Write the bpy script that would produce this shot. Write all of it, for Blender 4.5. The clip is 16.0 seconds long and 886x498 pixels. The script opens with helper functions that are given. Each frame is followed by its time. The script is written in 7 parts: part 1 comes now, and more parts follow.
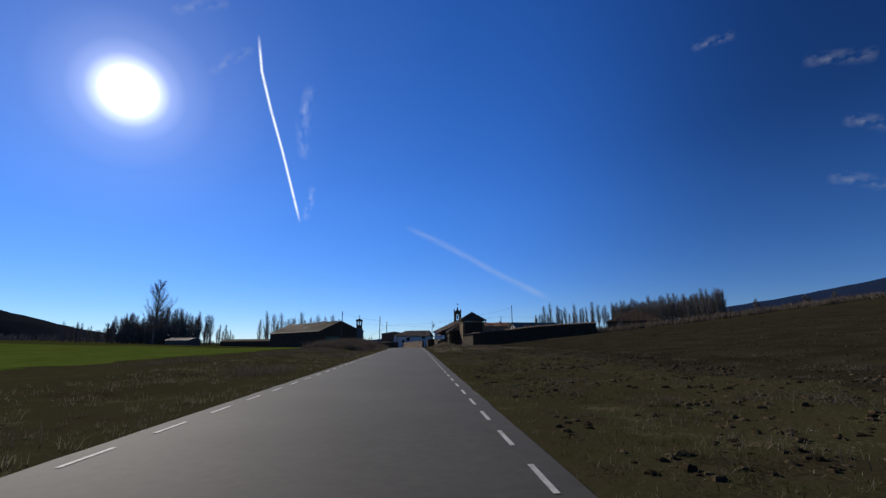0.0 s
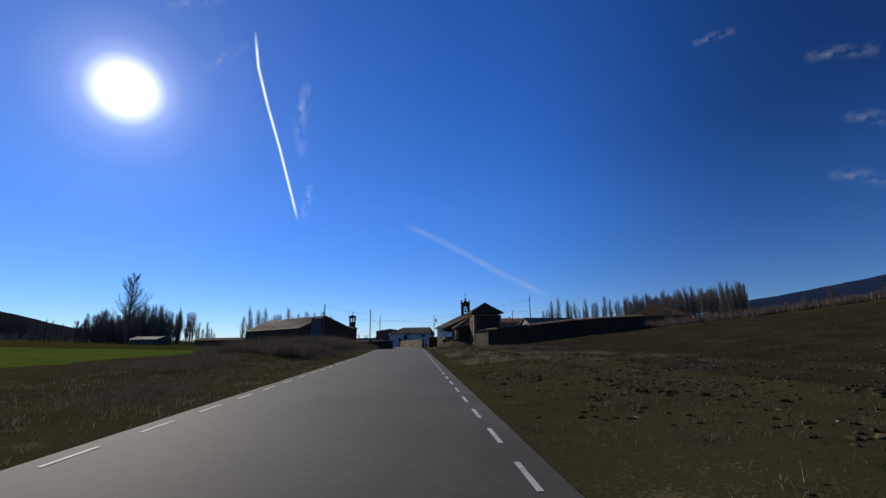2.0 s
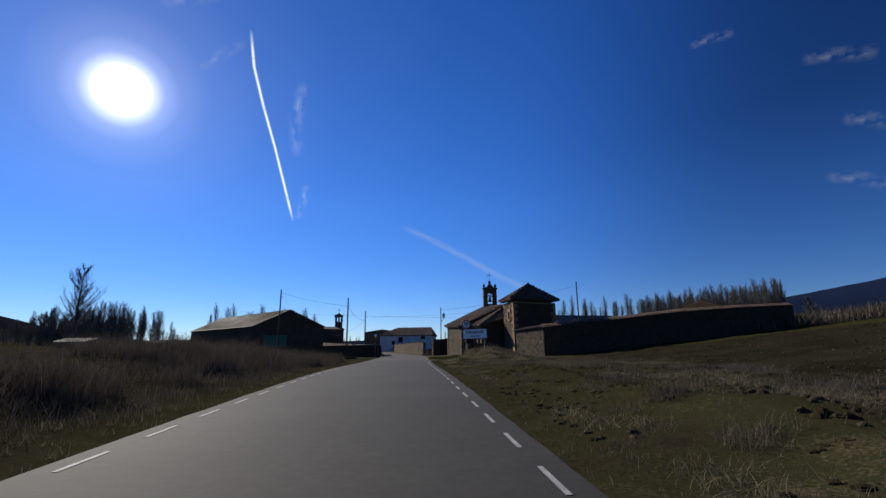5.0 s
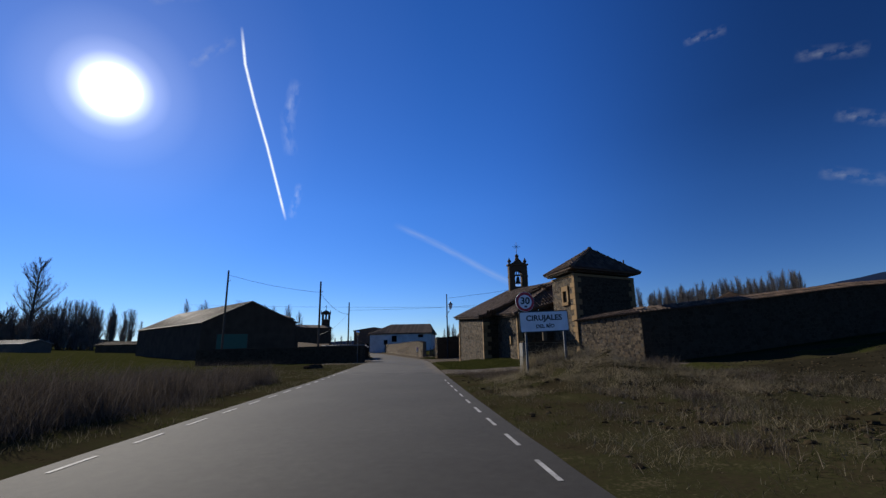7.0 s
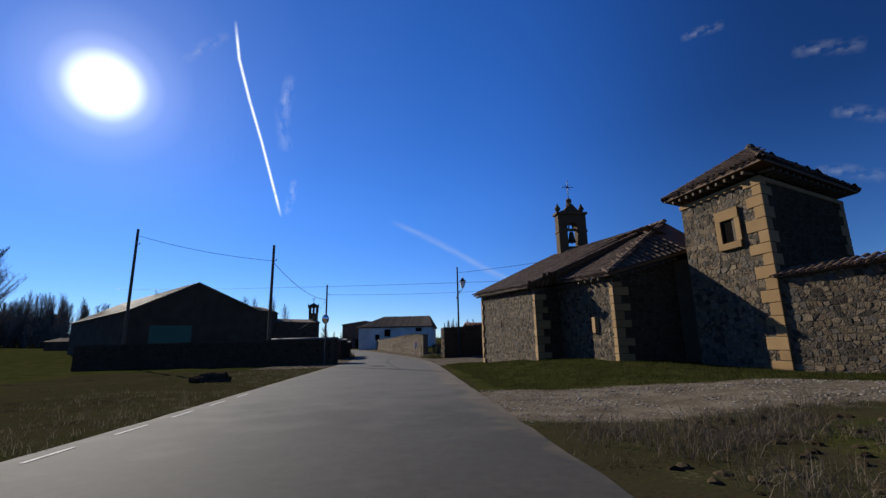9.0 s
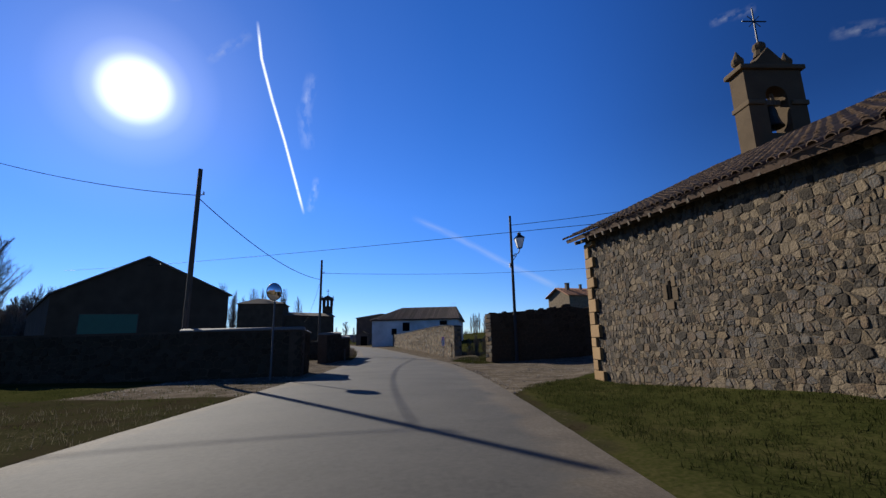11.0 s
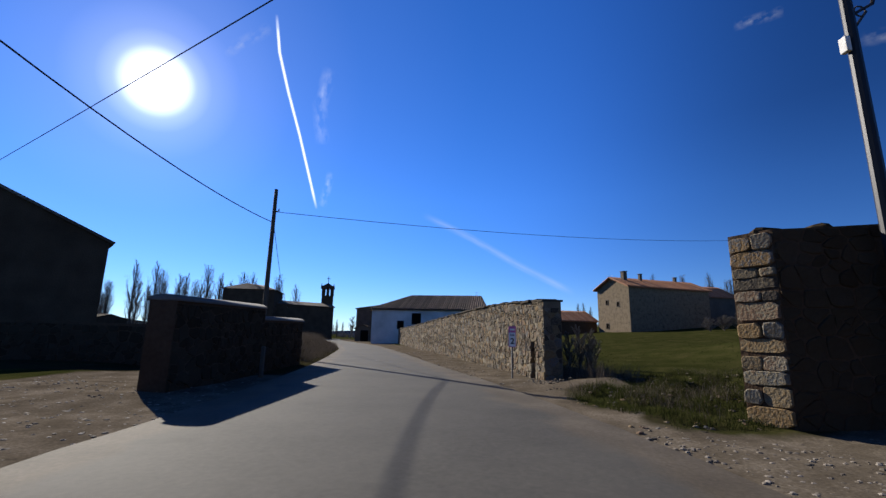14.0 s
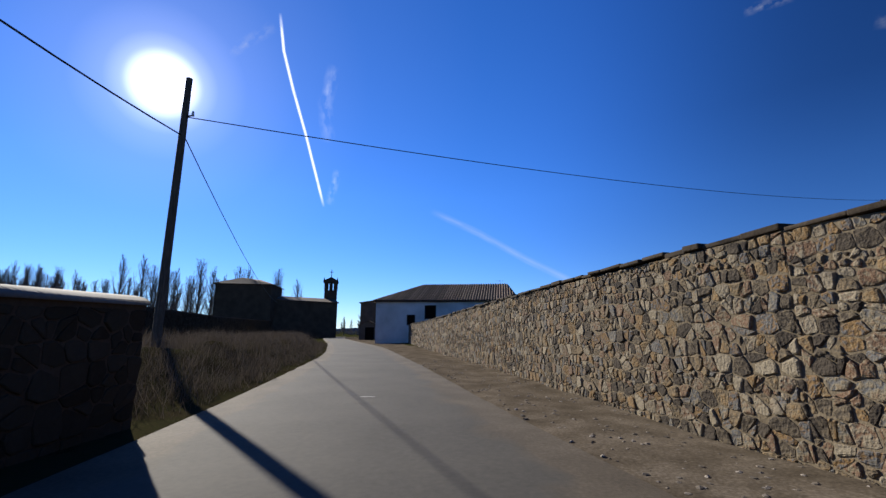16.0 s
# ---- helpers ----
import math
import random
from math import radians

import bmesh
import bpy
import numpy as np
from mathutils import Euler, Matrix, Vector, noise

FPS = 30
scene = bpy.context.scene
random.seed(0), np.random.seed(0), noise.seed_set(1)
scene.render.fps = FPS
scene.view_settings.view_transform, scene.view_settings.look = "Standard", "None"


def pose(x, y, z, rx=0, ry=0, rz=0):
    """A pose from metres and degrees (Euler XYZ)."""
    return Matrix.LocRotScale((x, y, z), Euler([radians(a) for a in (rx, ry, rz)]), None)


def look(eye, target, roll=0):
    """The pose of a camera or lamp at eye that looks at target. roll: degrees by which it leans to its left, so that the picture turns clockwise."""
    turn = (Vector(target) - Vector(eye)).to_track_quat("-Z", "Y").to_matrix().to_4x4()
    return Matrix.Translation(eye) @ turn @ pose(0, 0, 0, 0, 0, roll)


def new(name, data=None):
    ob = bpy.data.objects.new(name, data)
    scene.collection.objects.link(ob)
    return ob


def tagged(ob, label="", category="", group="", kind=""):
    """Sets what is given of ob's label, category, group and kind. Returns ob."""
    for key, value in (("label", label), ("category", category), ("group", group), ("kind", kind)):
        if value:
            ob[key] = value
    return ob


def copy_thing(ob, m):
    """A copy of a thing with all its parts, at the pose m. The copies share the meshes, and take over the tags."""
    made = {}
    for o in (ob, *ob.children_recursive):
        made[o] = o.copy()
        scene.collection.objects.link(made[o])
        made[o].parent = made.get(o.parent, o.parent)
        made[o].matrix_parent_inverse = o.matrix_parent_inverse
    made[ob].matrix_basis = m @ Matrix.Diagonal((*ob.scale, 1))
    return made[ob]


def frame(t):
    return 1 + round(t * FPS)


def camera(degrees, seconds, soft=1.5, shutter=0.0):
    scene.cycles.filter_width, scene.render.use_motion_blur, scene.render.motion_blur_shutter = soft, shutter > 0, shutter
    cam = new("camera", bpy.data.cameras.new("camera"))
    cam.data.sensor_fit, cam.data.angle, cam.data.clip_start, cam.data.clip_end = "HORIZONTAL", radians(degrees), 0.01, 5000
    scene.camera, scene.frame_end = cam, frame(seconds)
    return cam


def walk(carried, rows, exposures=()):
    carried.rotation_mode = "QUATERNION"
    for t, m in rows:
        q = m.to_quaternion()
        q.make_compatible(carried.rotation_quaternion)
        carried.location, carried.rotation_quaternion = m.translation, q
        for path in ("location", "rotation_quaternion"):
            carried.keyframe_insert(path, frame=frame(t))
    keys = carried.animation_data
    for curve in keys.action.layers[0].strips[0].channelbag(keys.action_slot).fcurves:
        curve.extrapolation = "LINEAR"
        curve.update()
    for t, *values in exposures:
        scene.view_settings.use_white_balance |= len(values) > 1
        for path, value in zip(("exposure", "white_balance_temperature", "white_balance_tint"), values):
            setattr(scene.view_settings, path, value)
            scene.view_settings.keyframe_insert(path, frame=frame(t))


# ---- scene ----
cam = camera(90.6, 16.0, soft=1.4)
walk(cam, [
    (0.0, look((0.00, 0.00, 1.21), (3.06, 48.71, 12.05), -0.45)),
    (0.5, look((0.07, 6.16, 1.29), (3.15, 54.90, 12.03), -0.14)),
    (1.0, look((0.12, 12.32, 1.37), (3.28, 61.14, 11.70), -0.44)),
    (1.5, look((0.14, 18.47, 1.46), (3.38, 67.26, 11.90), -0.59)),
    (2.0, look((0.13, 24.62, 1.56), (3.34, 73.37, 12.19), -0.63)),
    (2.5, look((0.12, 30.75, 1.66), (3.38, 79.49, 12.32), -0.29)),
    (3.0, look((0.10, 36.87, 1.75), (3.52, 85.58, 12.53), -0.10)),
    (3.5, look((0.07, 42.99, 1.85), (3.51, 91.64, 12.83), -0.07)),
    (4.0, look((0.02, 49.06, 1.93), (3.58, 97.72, 12.83), -0.43)),
    (6.3, look((-0.48, 74.35, 2.25), (3.17, 123.00, 13.19), -0.59)),
    (6.5, look((-0.46, 76.34, 2.26), (3.49, 124.99, 13.09), -0.83)),
    (7.0, look((-0.40, 81.28, 2.26), (3.85, 129.91, 13.08), -1.02)),
    (7.5, look((-0.42, 86.11, 2.23), (4.21, 134.74, 12.90), -1.20)),
    (8.0, look((-0.43, 90.77, 2.17), (4.44, 139.34, 12.98), -1.36)),
    (8.5, look((-0.25, 95.14, 2.07), (4.65, 143.67, 13.03), -1.38)),
    (9.0, look((-0.14, 99.25, 2.00), (4.52, 147.92, 12.48), -1.19)),
    (9.2, look((-0.10, 100.86, 1.98), (4.49, 149.55, 12.37), -1.10)),
    (11.3, look((-0.02, 118.04, 1.98), (1.95, 166.97, 12.08), -0.94)),
    (11.5, look((-0.10, 119.38, 1.97), (1.79, 168.27, 12.26), -0.81)),
    (12.0, look((-0.33, 122.61, 1.92), (1.43, 171.52, 12.15), -0.75)),
    (12.5, look((-0.57, 125.84, 1.89), (1.06, 174.77, 12.05), -0.20)),
    (13.0, look((-0.69, 129.35, 1.89), (0.74, 178.28, 12.08), -0.11)),
    (13.5, look((-0.85, 132.57, 1.85), (0.35, 181.56, 11.75), 0.46)),
    (14.0, look((-1.05, 135.60, 1.75), (-0.05, 184.57, 11.76), 1.10)),
    (14.5, look((-1.30, 138.62, 1.72), (-0.49, 187.57, 11.90), 1.38)),
    (15.0, look((-1.55, 141.49, 1.74), (-0.91, 190.48, 11.71), 1.65)),
    (15.5, look((-1.75, 144.27, 1.77), (-1.26, 193.32, 11.49), 0.69)),
    (16.0, look((-2.04, 147.16, 1.92), (-1.91, 196.24, 11.48), 0.29)),
], exposures=[(0.0, 0.3), (6.5, 0.3), (9.0, 0.45), (11.5, 0.65), (13.0, 0.75), (16.0, 0.75)])

# ---- light ----
SUN_AZ, SUN_EL = 37.9, 25.2          # degrees: to the west of the road's heading, above the horizon
SUN_DIR = Vector((-math.sin(radians(SUN_AZ)) * math.cos(radians(SUN_EL)), math.cos(radians(SUN_AZ)) * math.cos(radians(SUN_EL)), math.sin(radians(SUN_EL))))
DISC_AZ, DISC_EL = 34.9, 26.6      # direction of the sun glare painted in the sky, apart from the lamp's
DISC_DIR = Vector((-math.sin(radians(DISC_AZ)) * math.cos(radians(DISC_EL)), math.cos(radians(DISC_AZ)) * math.cos(radians(DISC_EL)), math.sin(radians(DISC_EL))))
world = bpy.data.worlds.new("sky")
scene.world = world
world.use_nodes = True
wn, wl = world.node_tree.nodes, world.node_tree.links
sky = wn.new("ShaderNodeTexSky")
sky.sky_type, sky.sun_disc = "NISHITA", False
sky.sun_elevation, sky.sun_rotation = radians(SUN_EL), radians(-SUN_AZ)
sky.altitude, sky.air_density, sky.dust_density, sky.ozone_density = 2000, 1.0, 0.0, 6.0
hue = wn.new("ShaderNodeHueSaturation")
hue.inputs["Saturation"].default_value = 1.17
hue.inputs["Hue"].default_value = 0.513
wl.new(sky.outputs[0], hue.inputs["Color"])
# bright aureole: the sun's glare painted into the sky colour
tc = wn.new("ShaderNodeTexCoord")
dot = wn.new("ShaderNodeVectorMath")
dot.operation = "DOT_PRODUCT"
dot.inputs[1].default_value = DISC_DIR
wl.new(tc.outputs["Generated"], dot.inputs[0])
ang = wn.new("ShaderNodeMath")
ang.operation = "ARCCOSINE"
wl.new(dot.outputs["Value"], ang.inputs[0])
glow = wn.new("ShaderNodeValToRGB")
ge = glow.color_ramp.elements
ge[0].position, ge[0].color = 0.0, (1, 1, 1, 1)
ge[1].position, ge[1].color = 0.62, (0, 0, 0, 1)
for at_, val in ((0.036, 1.0), (0.047, 0.42), (0.064, 0.17), (0.09, 0.085), (0.14, 0.042), (0.24, 0.018), (0.38, 0.006)):
    k_ = ge.new(at_)
    k_.color = (val, val, val * 1.02, 1)
wl.new(ang.outputs[0], glow.inputs[0])
mul = wn.new("ShaderNodeMix")
mul.data_type, mul.blend_type = "RGBA", "ADD"
mul.inputs[0].default_value = 1.0
boost = wn.new("ShaderNodeVectorMath")
boost.operation = "SCALE"
boost.inputs["Scale"].default_value = 14.0
wl.new(glow.outputs[0], boost.inputs[0])
up_ = wn.new("ShaderNodeSeparateXYZ")
wl.new(tc.outputs["Generated"], up_.inputs[0])
# the clear sky is deepest about seventy degrees from the sun
band = wn.new("ShaderNodeValToRGB")
band.color_ramp.interpolation = "B_SPLINE"
be = band.color_ramp.elements
be[0].position, be[0].color = 0.2, (1, 1, 1, 1)
be[1].position, be[1].color = 0.8, (1, 1, 1, 1)
for at_, val in ((0.28, 0.98), (0.38, 0.36), (0.5, 0.4)):
    be.new(at_).color = (val * 0.9, val * 0.97, val * 1.04, 1)
turn_ = wn.new("ShaderNodeMath")
turn_.operation = "DIVIDE"
turn_.inputs[1].default_value = math.pi
wl.new(ang.outputs[0], turn_.inputs[0])
wl.new(turn_.outputs[0], band.inputs[0])
deep = wn.new("ShaderNodeMix")
deep.data_type, deep.blend_type = "RGBA", "MULTIPLY"
high = wn.new("ShaderNodeMapRange")
high.inputs[1].default_value, high.inputs[2].default_value = 0.0, 0.42
high.inputs[3].default_value, high.inputs[4].default_value = 0.3, 1.0
wl.new(up_.outputs[2], high.inputs[0])
wl.new(high.outputs[0], deep.inputs[0])
# thin, dry air: the sky pales little towards the horizon
low = wn.new("ShaderNodeValToRGB")
ge = glow.color_ramp.elements
ge[0].position, ge[0].color = 0.0, (1, 1, 1, 1)
ge[1].position, ge[1].color = 0.62, (0, 0, 0, 1)
for at_, val in ((0.036, 1.0), (0.047, 0.42), (0.064, 0.17), (0.09, 0.085), (0.14, 0.042), (0.24, 0.018), (0.38, 0.006)):
    k_ = ge.new(at_)
    k_.color = (val, val, val * 1.02, 1)
wl.new(ang.outputs[0], glow.inputs[0])
mul = wn.new("ShaderNodeMix")
mul.data_type, mul.blend_type = "RGBA", "ADD"
mul.inputs[0].default_value = 1.0
boost = wn.new("ShaderNodeVectorMath")
boost.operation = "SCALE"
boost.inputs["Scale"].default_value = 14.0
wl.new(glow.outputs[0], boost.inputs[0])
up_ = wn.new("ShaderNodeSeparateXYZ")
wl.new(tc.outputs["Generated"], up_.inputs[0])
# the clear sky is deepest about seventy degrees from the sun
band = wn.new("ShaderNodeValToRGB")
band.color_ramp.interpolation = "B_SPLINE"
be = band.color_ramp.elements
be[0].position, be[0].color = 0.2, (1, 1, 1, 1)
be[1].position, be[1].color = 0.8, (1, 1, 1, 1)
for at_, val in ((0.28, 0.98), (0.38, 0.36), (0.5, 0.4)):
    be.new(at_).color = (val * 0.9, val * 0.97, val * 1.04, 1)
turn_ = wn.new("ShaderNodeMath")
turn_.operation = "DIVIDE"
turn_.inputs[1].default_value = math.pi
wl.new(ang.outputs[0], turn_.inputs[0])
wl.new(turn_.outputs[0], band.inputs[0])
deep = wn.new("ShaderNodeMix")
deep.data_type, deep.blend_type = "RGBA", "MULTIPLY"
high = wn.new("ShaderNodeMapRange")
high.inputs[1].default_value, high.inputs[2].default_value = 0.0, 0.42
high.inputs[3].default_value, high.inputs[4].default_value = 0.3, 1.0
wl.new(up_.outputs[2], high.inputs[0])
wl.new(high.outputs[0], deep.inputs[0])
# thin, dry air: the sky pales little towards the horizon
up_ = wn.new("ShaderNodeSeparateXYZ")
wl.new(tc.outputs["Generated"], up_.inputs[0])
low = wn.new("ShaderNodeValToRGB")
low.color_ramp.elements[0].position, low.color_ramp.elements[0].color = 0.0, (0.68, 0.68, 0.72, 1)
low.color_ramp.elements[1].position, low.color_ramp.elements[1].color = 0.3, (1, 1, 1, 1)
low.color_ramp.elements.new(0.12).color = (0.81, 0.82, 0.85, 1)
wl.new(up_.outputs[2], low.inputs[0])
pale = wn.new("ShaderNodeMix")
pale.data_type, pale.blend_type = "RGBA", "MULTIPLY"
pale.inputs[0].default_value = 1.0
wl.new(hue.outputs[0], pale.inputs[6])
wl.new(low.outputs[0], pale.inputs[7])
wl.new(pale.outputs[2], deep.inputs[6])
wl.new(band.outputs[0], deep.inputs[7])
wl.new(deep.outputs[2], mul.inputs[6])
wl.new(boost.outputs[0], mul.inputs[7])
wl.new(mul.outputs[2], wn["Background"].inputs[0])
wn["Background"].inputs[1].default_value = 0.108
sun = new("sun", bpy.data.lights.new("sun", "SUN"))
sun.data.energy, sun.data.angle, sun.data.color = 5.0, radians(0.53), (1.0, 0.93, 0.82)
sun.matrix_world = look(SUN_DIR * 200, (0, 0, 0))


# ---- materials ----
def material(name, colours, scale=3.0, rough=0.85, bump=0.3, fine=40.0, metal=0.0, spec=0.3, island=0.0, per_object=0.0, coord="Object", stretch=(1, 1, 1), detail_mix=0.35, bump_scale=None, through_light=0.0):
    """A noise-varied surface: two or three colours over a coarse and a fine noise, with bump."""
    m = bpy.data.materials.new(name)
    m.use_nodes = True
    n, l = m.node_tree.nodes, m.node_tree.links
    b = n["Principled BSDF"]
    b.inputs["Roughness"].default_value = rough
    b.inputs["Metallic"].default_value = metal
    b.inputs["Specular IOR Level"].default_value = spec
    co = n.new("ShaderNodeTexCoord")
    mp = n.new("ShaderNodeMapping")
    mp.inputs["Scale"].default_value = stretch
    l.new(co.outputs[coord], mp.inputs[0])
    big = n.new("ShaderNodeTexNoise")
    big.inputs["Scale"].default_value, big.inputs["Detail"].default_value = scale, 5
    small = n.new("ShaderNodeTexNoise")
    small.inputs["Scale"].default_value, small.inputs["Detail"].default_value = fine, 4
    l.new(mp.outputs[0], big.inputs["Vector"])
    l.new(mp.outputs[0], small.inputs["Vector"])
    mix = n.new("ShaderNodeMix")
    mix.data_type = "FLOAT"
    mix.inputs[0].default_value = detail_mix
    l.new(big.outputs[0], mix.inputs[2])
    l.new(small.outputs[0], mix.inputs[3])
    value = mix.outputs[0]
    if island or per_object:
        if island:
            src = n.new("ShaderNodeNewGeometry").outputs["Random Per Island"]
        else:
            src = n.new("ShaderNodeObjectInfo").outputs["Random"]
        mr = n.new("ShaderNodeMapRange")
        mr.inputs[3].default_value, mr.inputs[4].default_value = -(island or per_object), island or per_object
        l.new(src, mr.inputs[0])
        add = n.new("ShaderNodeMath")
        calm = n.new("ShaderNodeMath")
        calm.operation = "MULTIPLY_ADD"
        calm.inputs[1].default_value, calm.inputs[2].default_value = 0.55, 0.225
        l.new(value, calm.inputs[0])
        l.new(calm.outputs[0], add.inputs[0])
        l.new(mr.outputs[0], add.inputs[1])
        value = add.outputs[0]
    ramp = n.new("ShaderNodeValToRGB")
    e = ramp.color_ramp.elements
    lo, hi = (0.32, 0.68) if not (island or per_object) else (0.2, 0.8)
    e[0].position, e[1].position = lo, hi
    e[0].color, e[1].color = (*colours[0], 1), (*colours[-1], 1)
    for k, c in enumerate(colours[1:-1]):
        x = e.new(lo + (hi - lo) * (k + 1) / (len(colours) - 1))
        x.color = (*c, 1)
    l.new(value, ramp.inputs[0])
    l.new(ramp.outputs[0], b.inputs["Base Color"])
    if bump:
        bp = n.new("ShaderNodeBump")
        bp.inputs["Strength"].default_value = bump
        bp.inputs["Distance"].default_value = bump_scale or 0.02
        l.new(small.outputs[0], bp.inputs["Height"])
        l.new(bp.outputs[0], b.inputs["Normal"])
    if through_light:
        tl, ms = n.new("ShaderNodeBsdfTranslucent"), n.new("ShaderNodeMixShader")
        ms.inputs[0].default_value = through_light
        l.new(ramp.outputs[0], tl.inputs["Color"])
        l.new(b.outputs[0], ms.inputs[1])
        l.new(tl.outputs[0], ms.inputs[2])
        l.new(ms.outputs[0], n["Material Output"].inputs["Surface"])
    return m


def plain(name, colour, rough=0.6, metal=0.0, spec=0.4):
    return material(name, (tuple(c * 0.88 for c in colour), tuple(min(1, c * 1.08) for c in colour)), 2.0, rough, 0.08, 60, metal, spec)



PAINT = material("worn_road_paint", ((0.11, 0.108, 0.1), (0.29, 0.283, 0.265), (0.42, 0.41, 0.385)), 5, 0.8, 0.2, 60, spec=0.2, detail_mix=0.6)
STONE = material("field_stone", ((0.055, 0.045, 0.034), (0.118, 0.096, 0.066), (0.185, 0.138, 0.08), (0.175, 0.108, 0.046), (0.098, 0.1, 0.1), (0.18, 0.15, 0.1), (0.125, 0.073, 0.045), (0.21, 0.178, 0.125)), 5, 0.9, 0.8, 26, per_object=0.4, spec=0.1, bump_scale=0.03, detail_mix=0.65)
STONES = material("field_stones", ((0.055, 0.045, 0.034), (0.118, 0.096, 0.066), (0.185, 0.138, 0.08), (0.175, 0.108, 0.046), (0.098, 0.1, 0.1), (0.18, 0.15, 0.1), (0.125, 0.073, 0.045), (0.21, 0.178, 0.125)), 5, 0.9, 0.8, 26, island=0.4, spec=0.1, bump_scale=0.03, detail_mix=0.65)
MORTAR = material("earth_mortar", ((0.115, 0.092, 0.06), (0.185, 0.15, 0.1)), 1.5, 0.95, 0.6, 25, spec=0.1)
LIME = material("chapel_mortar", ((0.055, 0.042, 0.028), (0.098, 0.076, 0.05)), 1.5, 0.95, 0.6, 25, spec=0.1)
ASHLAR = material("ochre_ashlar", ((0.125, 0.075, 0.033), (0.205, 0.128, 0.056), (0.26, 0.172, 0.08)), 1.6, 0.9, 0.35, 30, per_object=0.12, spec=0.2)
TILE = material("clay_roof_tile", ((0.046, 0.031, 0.022), (0.098, 0.062, 0.04), (0.165, 0.112, 0.078)), 2, 0.85, 0.4, 25, island=0.2, spec=0.2)
TIMBER = material("weathered_timber", ((0.040, 0.032, 0.024), (0.088, 0.068, 0.048), (0.136, 0.104, 0.072)), 4, 0.85, 0.4, 30, stretch=(6, 6, 0.6), spec=0.2)
WHITEWASH = material("whitewash", ((0.42, 0.4, 0.36), (0.56, 0.54, 0.5), (0.68, 0.66, 0.62)), 0.6, 0.85, 0.2, 20)
RENDER = material("grey_render", ((0.07, 0.055, 0.042), (0.115, 0.094, 0.072)), 0.8, 0.9, 0.4, 18)
IRON = plain("dark_iron", (0.025, 0.025, 0.027), 0.5, 0.6)
STEEL = plain("galvanised_steel", (0.45, 0.46, 0.47), 0.45, 0.8)

CHURCH = material("grey_brown_stone", ((0.034, 0.028, 0.021), (0.07, 0.06, 0.047), (0.115, 0.086, 0.052), (0.095, 0.066, 0.042), (0.078, 0.073, 0.064), (0.1, 0.078, 0.058), (0.14, 0.108, 0.07)), 5, 0.9, 0.8, 26, per_object=0.4, spec=0.1, bump_scale=0.03, detail_mix=0.65)
CHURCHES = material("grey_brown_stones", ((0.034, 0.028, 0.021), (0.07, 0.06, 0.047), (0.115, 0.086, 0.052), (0.095, 0.066, 0.042), (0.078, 0.073, 0.064), (0.1, 0.078, 0.058), (0.14, 0.108, 0.07)), 5, 0.9, 0.8, 26, island=0.4, spec=0.1, bump_scale=0.03, detail_mix=0.65)
TILE_ONE = material("clay_tile", ((0.046, 0.031, 0.022), (0.098, 0.062, 0.04), (0.165, 0.112, 0.078)), 2, 0.85, 0.4, 25, per_object=0.2, spec=0.2)
ORANGE_TILE = material("newer_clay_tile", ((0.2, 0.085, 0.045), (0.34, 0.16, 0.085), (0.42, 0.23, 0.14)), 2, 0.85, 0.4, 25, island=0.2, spec=0.2)
SHEET = material("fibre_cement_sheet", ((0.165, 0.150, 0.128), (0.255, 0.232, 0.203), (0.338, 0.315, 0.277)), 0.8, 0.85, 0.3, 20, spec=0.12)
PALE_SHEET = material("pale_weathered_sheet", ((0.05, 0.036, 0.026), (0.11, 0.085, 0.064), (0.3, 0.26, 0.21)), 0.25, 0.8, 0.3, 9, spec=0.1, detail_mix=0.5)
# mud brick, also the darkened body of wall lengths standing in shade
MUD = material("mud_brick_and_shaded_wall", ((0.052, 0.033, 0.021), (0.092, 0.062, 0.04)), 0.7, 0.95, 0.6, 14, spec=0.05, bump_scale=0.04)
CONCRETE = material("grey_concrete", ((0.105, 0.100, 0.089), (0.173, 0.163, 0.147)), 0.9, 0.9, 0.4, 18, spec=0.2)
GREEN_DOOR = plain("green_metal_door", (0.02, 0.09, 0.05), 0.5)
# near black for plates that carry the shade of deep openings
DARK = plain("dark_opening", (0.008, 0.007, 0.0065), 0.9, 0.0, 0.0)
BARK = material("bare_bark", ((0.06, 0.05, 0.04), (0.12, 0.1, 0.08)), 3, 0.9, 0.3, 20, spec=0.1)
TWIG = material("bare_twigs", ((0.15, 0.134, 0.118), (0.29, 0.262, 0.232)), 0.5, 0.9, 0.0, 5, spec=0.0, through_light=0.4)
STRAW = material("dry_grass", ((0.038, 0.033, 0.02), (0.094, 0.081, 0.051), (0.168, 0.15, 0.102)), 1.5, 0.9, 0.0, 9, island=0.25, spec=0.0, through_light=0.35)
HAY = material("pale_dry_grass", ((0.082, 0.065, 0.04), (0.175, 0.145, 0.092), (0.3, 0.26, 0.18)), 1.5, 0.9, 0.0, 9, island=0.22, spec=0.0, through_light=0.4)
BLADE = material("green_blades", ((0.014, 0.02, 0.005), (0.032, 0.037, 0.011), (0.062, 0.056, 0.022)), 1.5, 0.9, 0.0, 9, island=0.15, spec=0.0, through_light=0.45)
SCRUB = material("dead_scrub", ((0.042, 0.034, 0.025), (0.1, 0.08, 0.06), (0.175, 0.147, 0.113)), 1.5, 0.9, 0.0, 9, island=0.25, spec=0.0, through_light=0.2)
CLOD = material("field_clods", ((0.016, 0.012, 0.007), (0.034, 0.026, 0.015), (0.07, 0.055, 0.034)), 2, 0.95, 0.4, 20, island=0.2, spec=0.0)
